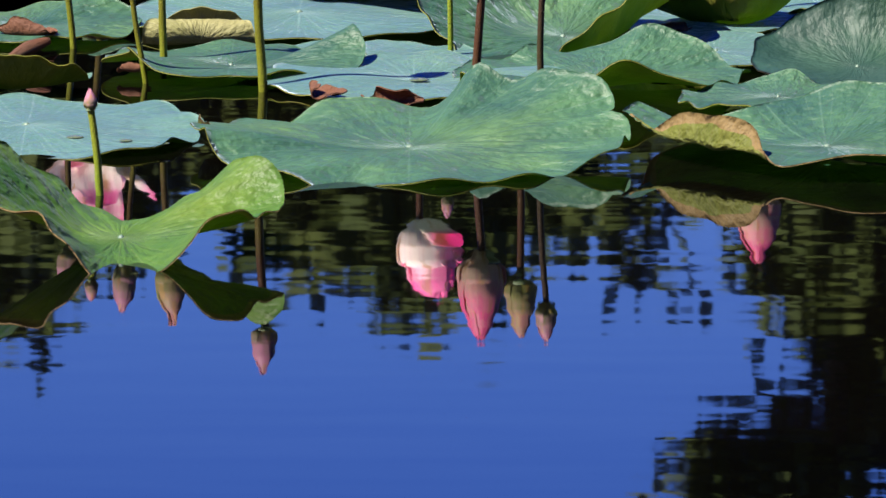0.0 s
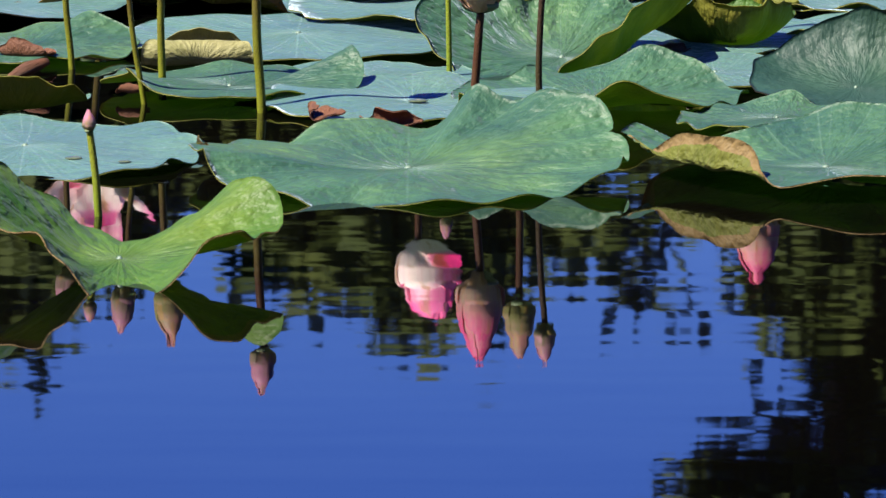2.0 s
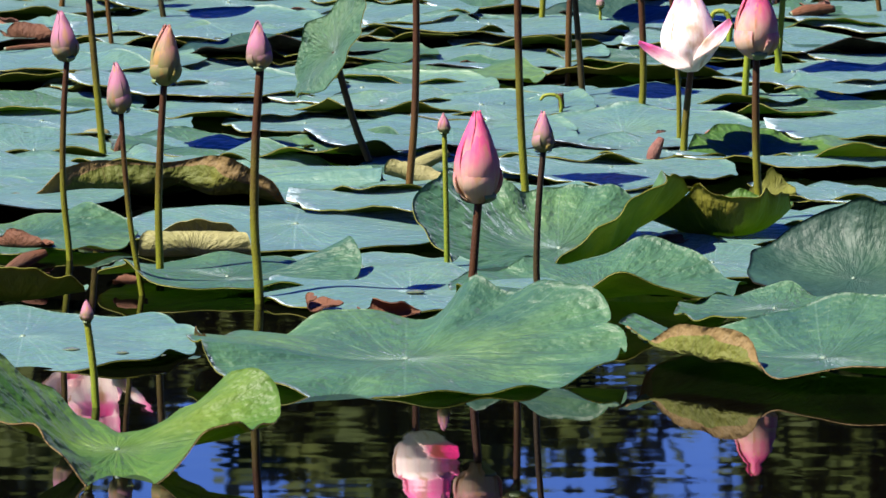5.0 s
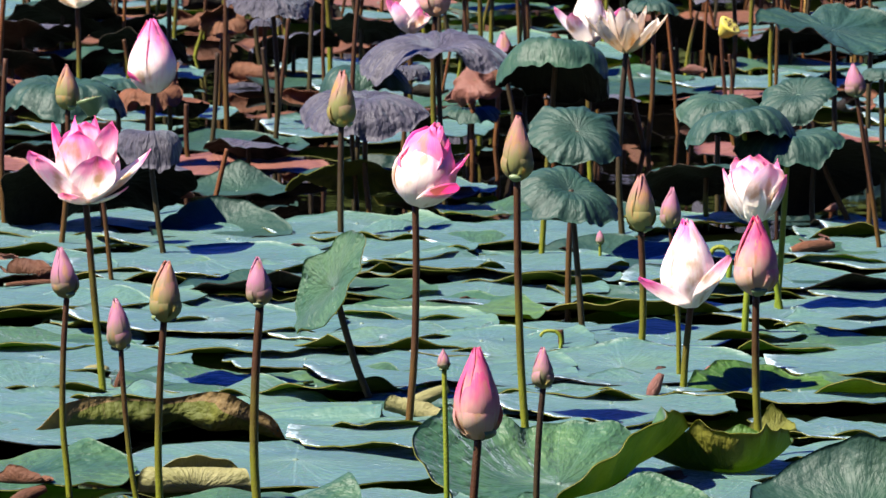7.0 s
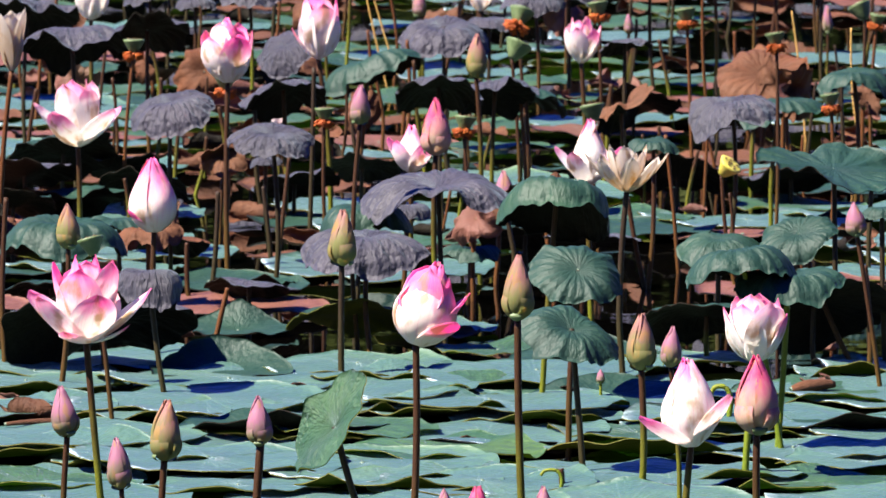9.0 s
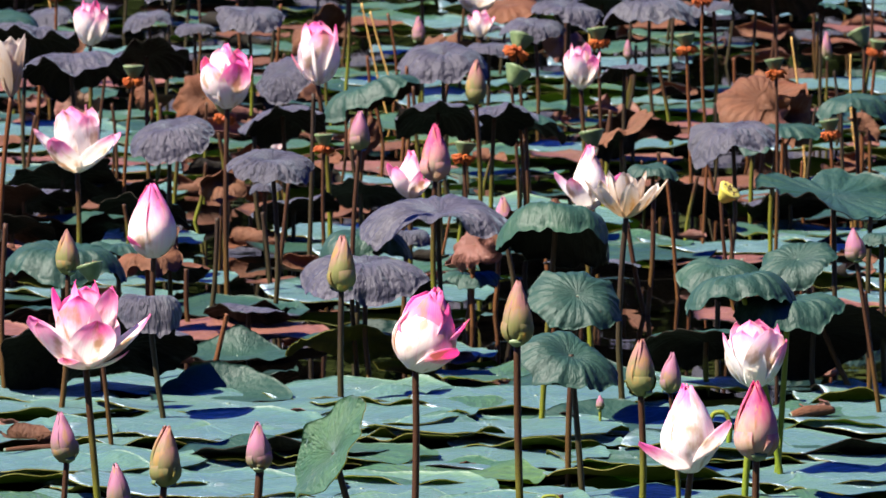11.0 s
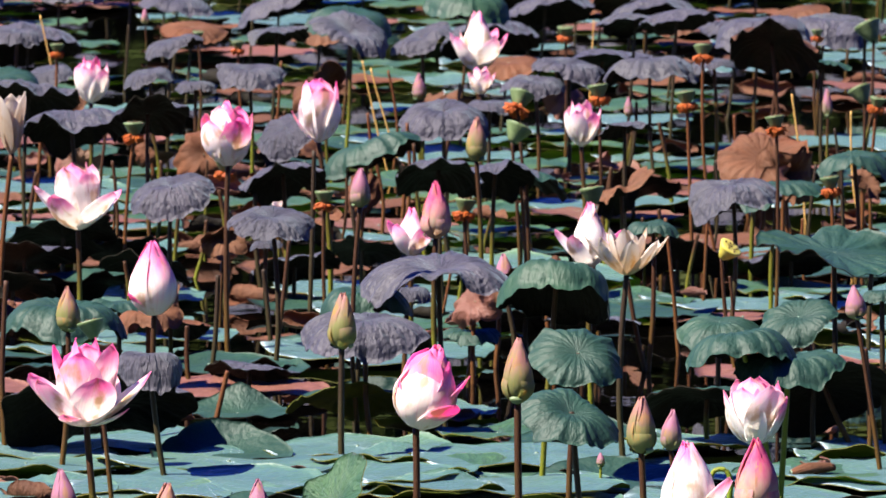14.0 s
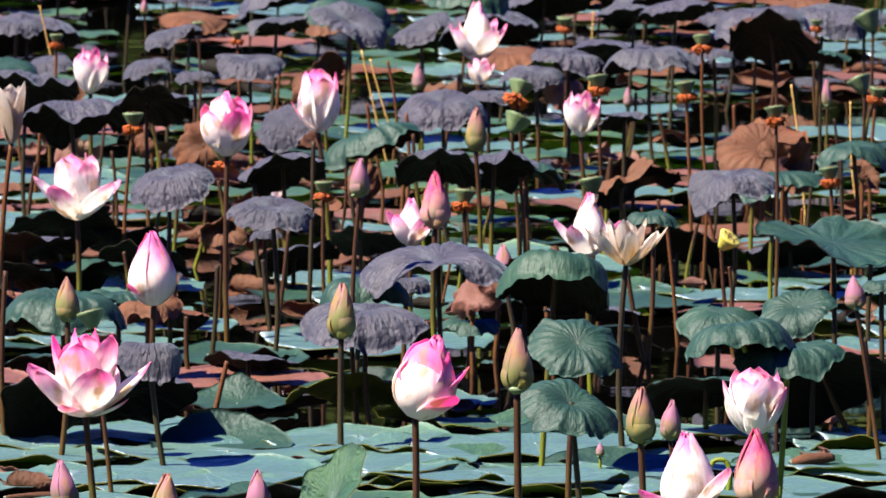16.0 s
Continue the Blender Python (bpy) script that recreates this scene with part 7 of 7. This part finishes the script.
raised_leaf(-0.4407, 25.087, (0.0056, 0, 0.1009), 0.0806, "withered brown lotus leaf folded on its stalk", (-30, 6), 154, stem_mixed, 0.0055, 289, 0, mats=(leaf_brown, leaf_shade_under), droop=0.3, cup=-0.2, ruffle=0.28, ragged=0.09, nc=73, nr=12, bends=((267, 0.0, 0.22, 125),), pleat=0.06, lifts=((324, 28, 0.17, 0.11), (151, 36, -0.20, 0.00), (299, 28, -0.16, 0.00)))
raised_leaf(-0.9607, 24.051, (0.0097, 0, 0.1651), 0.0662, "withered brown lotus leaf folded on its stalk", (45, 20), 238, stem_rust, 0.0055, 290, 0, mats=(leaf_brown, leaf_brown), droop=0.3, cup=0.3, ruffle=0.28, ragged=0.09, nc=73, nr=12, bends=((105, 0.0, 0.22, 148),), pleat=0.06, lifts=((303, 41, 0.09, 0.10), (249, 29, 0.18, 0.09), (353, 30, -0.24, 0.03)))
# seedpods
seedpod(0.7233, 20.0135, (0.0002, 0, 0.4287), 0.0221, 8, 240, pod_green, stem_brown, 0.0045, "green seedpod with a beard of orange stamens", True, 291)
seedpod(0.8438, 20.0135, (-0.0009, 0, 0.2958), 0.0221, 8, 240, pod_green, stem_rust, 0.0045, "green seedpod with a beard of orange stamens", True, 292)
seedpod(0.0626, 18.8432, (-0.0209, 0, 0.3228), 0.0232, 8, 120, pod_green, stem_brown, 0.0045, "green seedpod with a beard of orange stamens", True, 293)
seedpod(-0.2434, 19.4109, (-0.0081, 0, 0.3049), 0.0215, 0, 0, pod_green, stem_brown, 0.0045, "green seedpod with a beard of orange stamens", True, 294)
seedpod(-0.4748, 20.0135, (0.0006, 0, 0.3327), 0.0246, 8, 0, pod_green, stem_rust, 0.0045, "green seedpod with a beard of orange stamens", True, 295)
seedpod(-0.7133, 20.6546, (0.0186, 0, 0.375), 0.0241, 0, 120, pod_green, stem_rust, 0.0045, "green seedpod with a beard of orange stamens", True, 296)
seedpod(0.5829, 21.5156, (-0.0139, 0, 0.3971), 0.0251, 8, 240, pod_green, stem_rust, 0.0045, "green seedpod with a beard of orange stamens", True, 297)
seedpod(0.6969, 24.3563, (-0.0111, 0, 0.3668), 0.0254, -12, 0, pod_green, stem_rust, 0.0045, "green seedpod with a beard of orange stamens", True, 298)
seedpod(0.3877, 22.0674, (-0.014, 0, 0.3828), 0.0258, 8, 240, pod_green, stem_brown, 0.0045, "green seedpod with a beard of orange stamens", True, 299)
seedpod(0.3457, 26.0763, (-0.0002, 0, 0.3365), 0.024, 8, 0, pod_green, stem_brown, 0.0045, "green seedpod with a beard of orange stamens", True, 300)
seedpod(-0.5724, 26.3419, (-0.0158, 0, 0.2881), 0.0194, 0, 0, pod_green, stem_rust, 0.0045, "green seedpod with a beard of orange stamens", True, 301)
seedpod(-0.7162, 26.8898, (0.0004, 0, 0.2941), 0.0165, 8, 0, pod_green, stem_brown, 0.0045, "green seedpod with a beard of orange stamens", True, 302)
seedpod(1.0797, 26.613, (-0.0007, 0, 0.3107), 0.018, 0, 240, pod_green, stem_brown, 0.0045, "green seedpod with a beard of orange stamens", True, 303)
seedpod(-1.0079, 24.3563, (-0.014, 0, 0.3773), 0.0194, 0, 120, pod_green, stem_rust, 0.0045, "green seedpod with a beard of orange stamens", True, 304)
seedpod(1.0425, 22.4512, (0.0128, 0, 0.3384), 0.0207, -12, 240, pod_green, stem_rust, 0.0045, "green seedpod with a beard of orange stamens", True, 305)
seedpod(0.2115, 22.0674, (-0.0341, 0, 0.3598), 0.0312, -28, -40, pod_green, stem_brown, 0.0045, "green seedpod with a beard of orange stamens", True, 306)
seedpod(0.1783, 21.3378, (-0.0198, 0, 0.3217), 0.0328, -30, -60, pod_green, stem_brown, 0.0045, "bare green lotus seedpod on a thin stalk", False, 307)
seedpod(0.3293, 19.4109, (-0.0123, 0, 0.3049), 0.0274, -10, 60, pod_green, stem_brown, 0.0045, "bare green lotus seedpod on a thin stalk", False, 308)
seedpod(0.5958, 18.7064, (-0.0305, 0, 0.2422), 0.0253, 44, 58, pod_yellow, stem_brown, 0.0045, "yellow lotus seedpod with dark seeds", False, 309)
seedpod(-0.5692, 15.8294, (-0.0331, 0, 0.3109), 0.0234, -16, 60, pod_green, stem_brown, 0.0045, "bare green lotus seedpod on a thin stalk", False, 310)
seedpod(1.194, 26.0763, (0.0232, 0, 0.3285), 0.04, -30, 50, pod_green, stem_brown, 0.0045, "bare green lotus seedpod on a thin stalk", False, 311)
seedpod(1.0513, 23.26, (0.0134, 0, 0.3076), 0.0314, -30, 50, pod_green, stem_brown, 0.0045, "bare green lotus seedpod on a thin stalk", False, 312)
# bare stalks
bare_stalk(-1.1128, 27.1153, (-0.0746, 0, 0.3532), 0.0025, straw, "slanting dry yellow lotus stalk", 313)
bare_stalk(-0.0888, 24.5414, (-0.1054, 0, 0.3274), 0.0025, straw, "slanting dry yellow lotus stalk", 314)
bare_stalk(-0.1432, 24.8242, (-0.0761, 0, 0.3357), 0.0025, straw, "slanting dry yellow lotus stalk", 315)
bare_stalk(1.046, 23.1557, (-0.0215, 0, 0.292), 0.0025, straw, "slanting dry yellow lotus stalk", 316)
bare_stalk(0.4223, 26.8898, (0.0164, 0, 0.3469), 0.0025, straw, "slanting dry yellow lotus stalk", 317)
bare_stalk(0.9151, 23.26, (-0.0359, 0, 0.329), 0.0025, straw, "slanting dry yellow lotus stalk", 318)
bare_stalk(-0.8108, 16.9793, (0.0034, 0, 0.3248), 0.0055, stem_brown, "bare lotus stalk standing in the water", 319, 0)
bare_stalk(-0.4373, 17.3807, (0.0291, 0, 0.1234), 0.0055, stem_rust, "bare lotus stalk standing in the water", 320, 0)
bare_stalk(0.4125, 18.8432, (-0.0351, 0, 0.1859), 0.0055, stem_brown, "bare lotus stalk standing in the water", 321, 0)
bare_stalk(0.7827, 16.868, (-0.0091, 0, 0.2083), 0.0055, stem_brown, "bare lotus stalk standing in the water", 322, 0)
bare_stalk(-0.4705, 18.5716, (0.0153, 0, 0.2176), 0.0055, stem_dark, "bare lotus stalk standing in the water", 323, 0)
bare_stalk(-0.36, 19.2658, (-0.0175, 0, 0.1781), 0.0055, stem_dark, "bare lotus stalk standing in the water", 324, 0)
bare_stalk(-0.2852, 19.4109, (0.0123, 0, 0.4184), 0.0055, stem_dark, "bare lotus stalk standing in the water", 325, 0)
bare_stalk(-0.5055, 18.3076, (-0.0053, 0, 0.1355), 0.0055, stem_brown, "bare lotus stalk standing in the water", 326, 0)
bare_stalk(0.5905, 23.6865, (-0.0367, 0, 0.2331), 0.0055, stem_mixed, "bare lotus stalk standing in the water", 327, 0)
bare_stalk(0.6484, 18.051, (0.0043, 0, 0.0557), 0.0055, stem_rust, "bare lotus stalk standing in the water", 328, 0)
bare_stalk(0.1904, 14.7813, (-0.001, 0, 0.0504), 0.0055, stem_brown, "bare lotus stalk standing in the water", 329, 0)
bare_stalk(-0.476, 25.6642, (0.0244, 0, 0.2902), 0.0046, stem_rust, "bare lotus stalk standing in the water", 330, -0.0194)
bare_stalk(-0.0414, 21.8271, (-0.0293, 0, 0.2895), 0.005, stem_mixed, "bare lotus stalk standing in the water", 331, -0.0365)
bare_stalk(0.0129, 22.8017, (0.0081, 0, 0.1866), 0.0052, stem_mixed, "bare lotus stalk standing in the water", 332, -0.027)
bare_stalk(-0.2533, 22.0682, (0.0195, 0, 0.2223), 0.0042, stem_brown, "bare lotus stalk standing in the water", 333, 0.0385)
bare_stalk(-0.1929, 23.6802, (-0.0022, 0, 0.2581), 0.0046, stem_rust, "bare lotus stalk standing in the water", 334, 0.0053)
bare_stalk(1.1912, 24.484, (0.0204, 0, 0.1354), 0.0048, stem_mixed, "bare lotus stalk standing in the water", 335, 0.0232)
bare_stalk(0.9076, 25.4669, (0.0231, 0, 0.2929), 0.0056, stem_brown, "bare lotus stalk standing in the water", 336, -0.0047)
bare_stalk(-0.6982, 22.3633, (0.0119, 0, 0.2161), 0.0053, stem_mixed, "bare lotus stalk standing in the water", 337, 0.0376)
bare_stalk(-0.0115, 19.9418, (0.0281, 0, 0.1292), 0.0035, stem_rust, "bare lotus stalk standing in the water", 338, 0.0391)
bare_stalk(-0.6267, 21.4131, (0.0115, 0, 0.1618), 0.0052, stem_mixed, "bare lotus stalk standing in the water", 339, 0.0055)
bare_stalk(0.8296, 21.1229, (-0.0046, 0, 0.1593), 0.0038, stem_rust, "bare lotus stalk standing in the water", 340, -0.0281)
bare_stalk(-0.3479, 19.0209, (0.0292, 0, 0.2583), 0.0051, stem_brown, "bare lotus stalk standing in the water", 341, -0.0017)
bare_stalk(-0.8858, 23.4613, (0.0268, 0, 0.2405), 0.0046, stem_brown, "bare lotus stalk standing in the water", 342, 0.0213)
bare_stalk(0.0939, 21.8632, (0.0265, 0, 0.1281), 0.0045, stem_mixed, "bare lotus stalk standing in the water", 343, -0.0309)
bare_stalk(0.777, 23.4527, (-0.0361, 0, 0.2664), 0.0049, stem_rust, "bare lotus stalk standing in the water", 344, -0.0289)
bare_stalk(0.4579, 20.9917, (-0.0043, 0, 0.1704), 0.0035, stem_mixed, "bare lotus stalk standing in the water", 345, -0.0016)
bare_stalk(0.5055, 21.3729, (-0.0053, 0, 0.1643), 0.005, stem_brown, "bare lotus stalk standing in the water", 346, 0.0113)
bare_stalk(0.0175, 21.6556, (-0.0089, 0, 0.2143), 0.0053, stem_dark, "bare lotus stalk standing in the water", 347, -0.0381)
bare_stalk(0.2219, 18.9646, (-0.0157, 0, 0.1812), 0.0058, stem_rust, "bare lotus stalk standing in the water", 348, -0.0193)
bare_stalk(-0.5774, 21.4141, (0.0259, 0, 0.1356), 0.0049, stem_mixed, "bare lotus stalk standing in the water", 349, 0.039)
bare_stalk(-0.1505, 22.7587, (-0.0313, 0, 0.24), 0.0048, stem_rust, "bare lotus stalk standing in the water", 350, 0.0297)
bare_stalk(-0.6854, 19.8451, (-0.0029, 0, 0.153), 0.0049, stem_mixed, "bare lotus stalk standing in the water", 351, 0.0291)
bare_stalk(-0.1371, 25.3731, (-0.0157, 0, 0.2798), 0.0043, stem_rust, "bare lotus stalk standing in the water", 352, 0.0339)
bare_stalk(0.7218, 21.6068, (0.0101, 0, 0.2132), 0.0058, stem_mixed, "bare lotus stalk standing in the water", 353, 0.0145)
bare_stalk(-1.1084, 24.3574, (-0.0082, 0, 0.2734), 0.0044, stem_rust, "bare lotus stalk standing in the water", 354, -0.0186)
bare_stalk(-0.1862, 21.554, (-0.03, 0, 0.1819), 0.0058, stem_dark, "bare lotus stalk standing in the water", 355, -0.0058)
bare_stalk(0.0563, 21.8027, (-0.0205, 0, 0.1974), 0.0045, stem_dark, "bare lotus stalk standing in the water", 356, 0.0051)
bare_stalk(-0.2941, 24.5326, (-0.0165, 0, 0.1946), 0.0047, stem_mixed, "bare lotus stalk standing in the water", 357, -0.0264)
bare_stalk(0.8468, 22.2533, (-0.0287, 0, 0.1794), 0.0044, stem_rust, "bare lotus stalk standing in the water", 358, -0.0162)
bare_stalk(-0.3991, 20.4792, (-0.0206, 0, 0.2582), 0.0059, stem_dark, "bare lotus stalk standing in the water", 359, -0.0049)
bare_stalk(0.6252, 21.6234, (0.0136, 0, 0.2626), 0.0038, stem_dark, "bare lotus stalk standing in the water", 360, 0.0204)
bare_stalk(0.0285, 20.2285, (0.0216, 0, 0.2592), 0.0044, stem_mixed, "bare lotus stalk standing in the water", 361, -0.0051)
bare_stalk(0.3791, 21.7197, (0.0166, 0, 0.2403), 0.006, stem_mixed, "bare lotus stalk standing in the water", 362, -0.0145)
bare_stalk(0.4946, 25.1425, (0.0255, 0, 0.1452), 0.006, stem_mixed, "bare lotus stalk standing in the water", 363, -0.0082)
bare_stalk(-0.1005, 22.5466, (0.011, 0, 0.2966), 0.005, stem_rust, "bare lotus stalk standing in the water", 364, 0.0221)
bare_stalk(-0.5783, 22.2477, (0.0071, 0, 0.2252), 0.0038, stem_mixed, "bare lotus stalk standing in the water", 365, -0.0112)
bare_stalk(-0.8053, 22.2949, (0.0112, 0, 0.1782), 0.0038, stem_rust, "bare lotus stalk standing in the water", 366, 0.0364)
bare_stalk(0.0599, 22.4082, (0.0278, 0, 0.2097), 0.0044, stem_brown, "bare lotus stalk standing in the water", 367, -0.0297)
bare_stalk(0.6127, 19.5871, (-0.0035, 0, 0.1401), 0.004, stem_brown, "bare lotus stalk standing in the water", 368, 0.0135)
bare_stalk(0.4822, 24.7561, (0.0365, 0, 0.2263), 0.005, stem_dark, "bare lotus stalk standing in the water", 369, 0.0314)
bare_stalk(0.0108, 23.5947, (0.0078, 0, 0.2191), 0.0056, stem_mixed, "bare lotus stalk standing in the water", 370, -0.0386)
bare_stalk(-0.7808, 21.9079, (-0.007, 0, 0.2433), 0.0045, stem_brown, "bare lotus stalk standing in the water", 371, 0.0391)
bare_stalk(0.184, 20.5626, (-0.0111, 0, 0.2675), 0.0047, stem_rust, "bare lotus stalk standing in the water", 372, 0.0351)
bare_stalk(1.1732, 25.6208, (0.0237, 0, 0.155), 0.0046, stem_mixed, "bare lotus stalk standing in the water", 373, -0.0289)
bare_stalk(-0.3719, 21.7661, (-0.0072, 0, 0.1814), 0.0037, stem_brown, "bare lotus stalk standing in the water", 374, -0.0342)
bare_stalk(0.3781, 22.1417, (0.0226, 0, 0.1991), 0.0041, stem_mixed, "bare lotus stalk standing in the water", 375, -0.0105)
bare_stalk(0.9156, 19.136, (0.0129, 0, 0.1683), 0.0045, stem_mixed, "bare lotus stalk standing in the water", 376, 0.03)
bare_stalk(-0.451, 25.5814, (0.0104, 0, 0.1567), 0.0056, stem_brown, "bare lotus stalk standing in the water", 377, 0.0141)
bare_stalk(0.5792, 20.5154, (0.0106, 0, 0.2212), 0.0039, stem_rust, "bare lotus stalk standing in the water", 378, 0.0245)
bare_stalk(-0.987, 21.8161, (0.0223, 0, 0.2219), 0.0056, stem_brown, "bare lotus stalk standing in the water", 379, -0.0021)
bare_stalk(0.8653, 21.9708, (0.0234, 0, 0.23), 0.0044, stem_dark, "bare lotus stalk standing in the water", 380, -0.0309)
bare_stalk(0.5407, 20.5977, (0.0293, 0, 0.1602), 0.0047, stem_mixed, "bare lotus stalk standing in the water", 381, -0.0232)
bare_stalk(1.032, 21.4261, (0.0055, 0, 0.1428), 0.0035, stem_rust, "bare lotus stalk standing in the water", 382, 0.0302)
bare_stalk(1.0115, 23.6768, (-0.0058, 0, 0.2186), 0.0039, stem_dark, "bare lotus stalk standing in the water", 383, 0.0333)
bare_stalk(-0.5169, 22.0036, (-0.0199, 0, 0.1676), 0.0059, stem_mixed, "bare lotus stalk standing in the water", 384, 0.0156)
bare_stalk(-0.7452, 23.9226, (-0.0322, 0, 0.2655), 0.0049, stem_mixed, "bare lotus stalk standing in the water", 385, 0.0397)
bare_stalk(0.6378, 21.4483, (-0.025, 0, 0.1423), 0.0042, stem_rust, "bare lotus stalk standing in the water", 386, 0.0285)
bare_stalk(0.949, 21.5144, (-0.0184, 0, 0.2609), 0.0049, stem_dark, "bare lotus stalk standing in the water", 387, -0.0193)
bare_stalk(0.4905, 19.2021, (-0.0274, 0, 0.2908), 0.0045, stem_rust, "bare lotus stalk standing in the water", 388, -0.0104)
bare_stalk(0.1698, 20.6074, (0.0117, 0, 0.2445), 0.0038, stem_mixed, "bare lotus stalk standing in the water", 389, -0.0127)

# ---- the crowded water further out ----
def scatter(seed, count, y0, y1, make, gap):
    """Places things over the part of the pond that opens out from the near bank."""
    rng = random.Random(seed)
    spots = []
    for _ in range(count * 6):
        y = y0 + (y1 - y0) * rng.random() ** 0.8
        x = rng.uniform(-0.056, 0.056) * y
        if all((x - a) ** 2 + ((y - b) * 0.6) ** 2 > gap * gap for a, b in spots):
            spots.append((x, y))
            make(x, y, rng)
        if len(spots) >= count:
            break


def low_leaf(i):
    skins = ((leaf_top, leaf_under), (leaf_top, leaf_under), (leaf_near, leaf_under), (leaf_top, leaf_shade_under), (leaf_rosy, leaf_shade_under), (leaf_brown, leaf_brown), (leaf_high, leaf_shade_under))
    return floating_leaf(0, -60 - i, (0.19, 0.24, 0.16, 0.22, 0.2, 0.16, 0.2)[i], "flat lotus leaf floating among the stalks", seed=400 + i, nr=8, nc=49,
                         ruffle=0.03, lifts=((60 * i, 50, 0.07, 0.03),), mats=skins[i])


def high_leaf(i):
    skins = ((leaf_grey, leaf_shade_under), (leaf_high, leaf_shade_under), (leaf_brown, leaf_shade_under))
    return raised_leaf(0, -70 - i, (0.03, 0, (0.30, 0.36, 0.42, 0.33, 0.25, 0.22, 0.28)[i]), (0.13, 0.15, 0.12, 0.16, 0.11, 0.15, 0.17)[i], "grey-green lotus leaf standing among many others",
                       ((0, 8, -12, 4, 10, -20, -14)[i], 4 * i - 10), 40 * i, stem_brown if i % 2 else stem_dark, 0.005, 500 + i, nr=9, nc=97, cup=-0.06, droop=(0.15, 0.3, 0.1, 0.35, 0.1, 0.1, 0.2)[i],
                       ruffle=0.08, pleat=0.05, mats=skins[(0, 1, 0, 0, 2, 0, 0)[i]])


LOW = [low_leaf(i) for i in range(7)]
HIGH = [high_leaf(i) for i in range(7)]


def lay(kinds):
    def put(x, y, rng):
        copy_thing(rng.choice(kinds), pose(x, y, rng.uniform(0.012, 0.024), rng.uniform(-1, 1), rng.uniform(-1, 1), rng.uniform(0, 360)))
    return put


def stand(x, y, rng):
    copy_thing(rng.choice(HIGH), pose(x, y, rng.uniform(-0.06, 0.03), 0, 0, rng.uniform(-50, 50)))


scatter(1, 58, 13.4, 17.2, lay(LOW[:4]), 0.24)
# dark and brown kinds mixed in to deepen the shade among the stalks
scatter(4, 105, 18.0, 27.0, lay([LOW[0], LOW[1], LOW[6], LOW[5], LOW[4], LOW[2], LOW[6], LOW[2]]), 0.18)
carpet = ([], [], [], [])


def weave(x, y, rng):
    me = rng.choice([LOW[0], LOW[2], LOW[2], LOW[3], LOW[4], LOW[5]]).children[0].data
    m = pose(x, y, rng.uniform(0.012, 0.024), rng.uniform(-1, 1), rng.uniform(-1, 1), rng.uniform(0, 360))
    k = len(carpet[0])
    carpet[0].extend(m @ v.co for v in me.vertices)
    spots = np.zeros((len(me.vertices), 2))
    for c in me.loops:
        spots[c.vertex_index] = me.uv_layers[0].data[c.index].uv
    carpet[3].extend(spots)
    for f in me.polygons:
        carpet[1].append([v + k for v in f.vertices])
        skin = me.materials[f.material_index]
        if skin not in SKINS:
            SKINS.append(skin)
        carpet[2].append(SKINS.index(skin))


SKINS = []
scatter(2, 130, 27.0, 40.0, weave, 0.22)
far = new("far_floating_leaves", finish("far_floating_leaves", carpet[0], carpet[1], SKINS, carpet[2], carpet[3]))
tagged(far, "many green lotus leaves floating far out", "leaves", "", "stuff")
scatter(3, 85, 24.5, 40.0, stand, 0.22)
for ob in LOW + HIGH:
    for o in (*ob.children_recursive, ob):
        bpy.data.objects.remove(o)
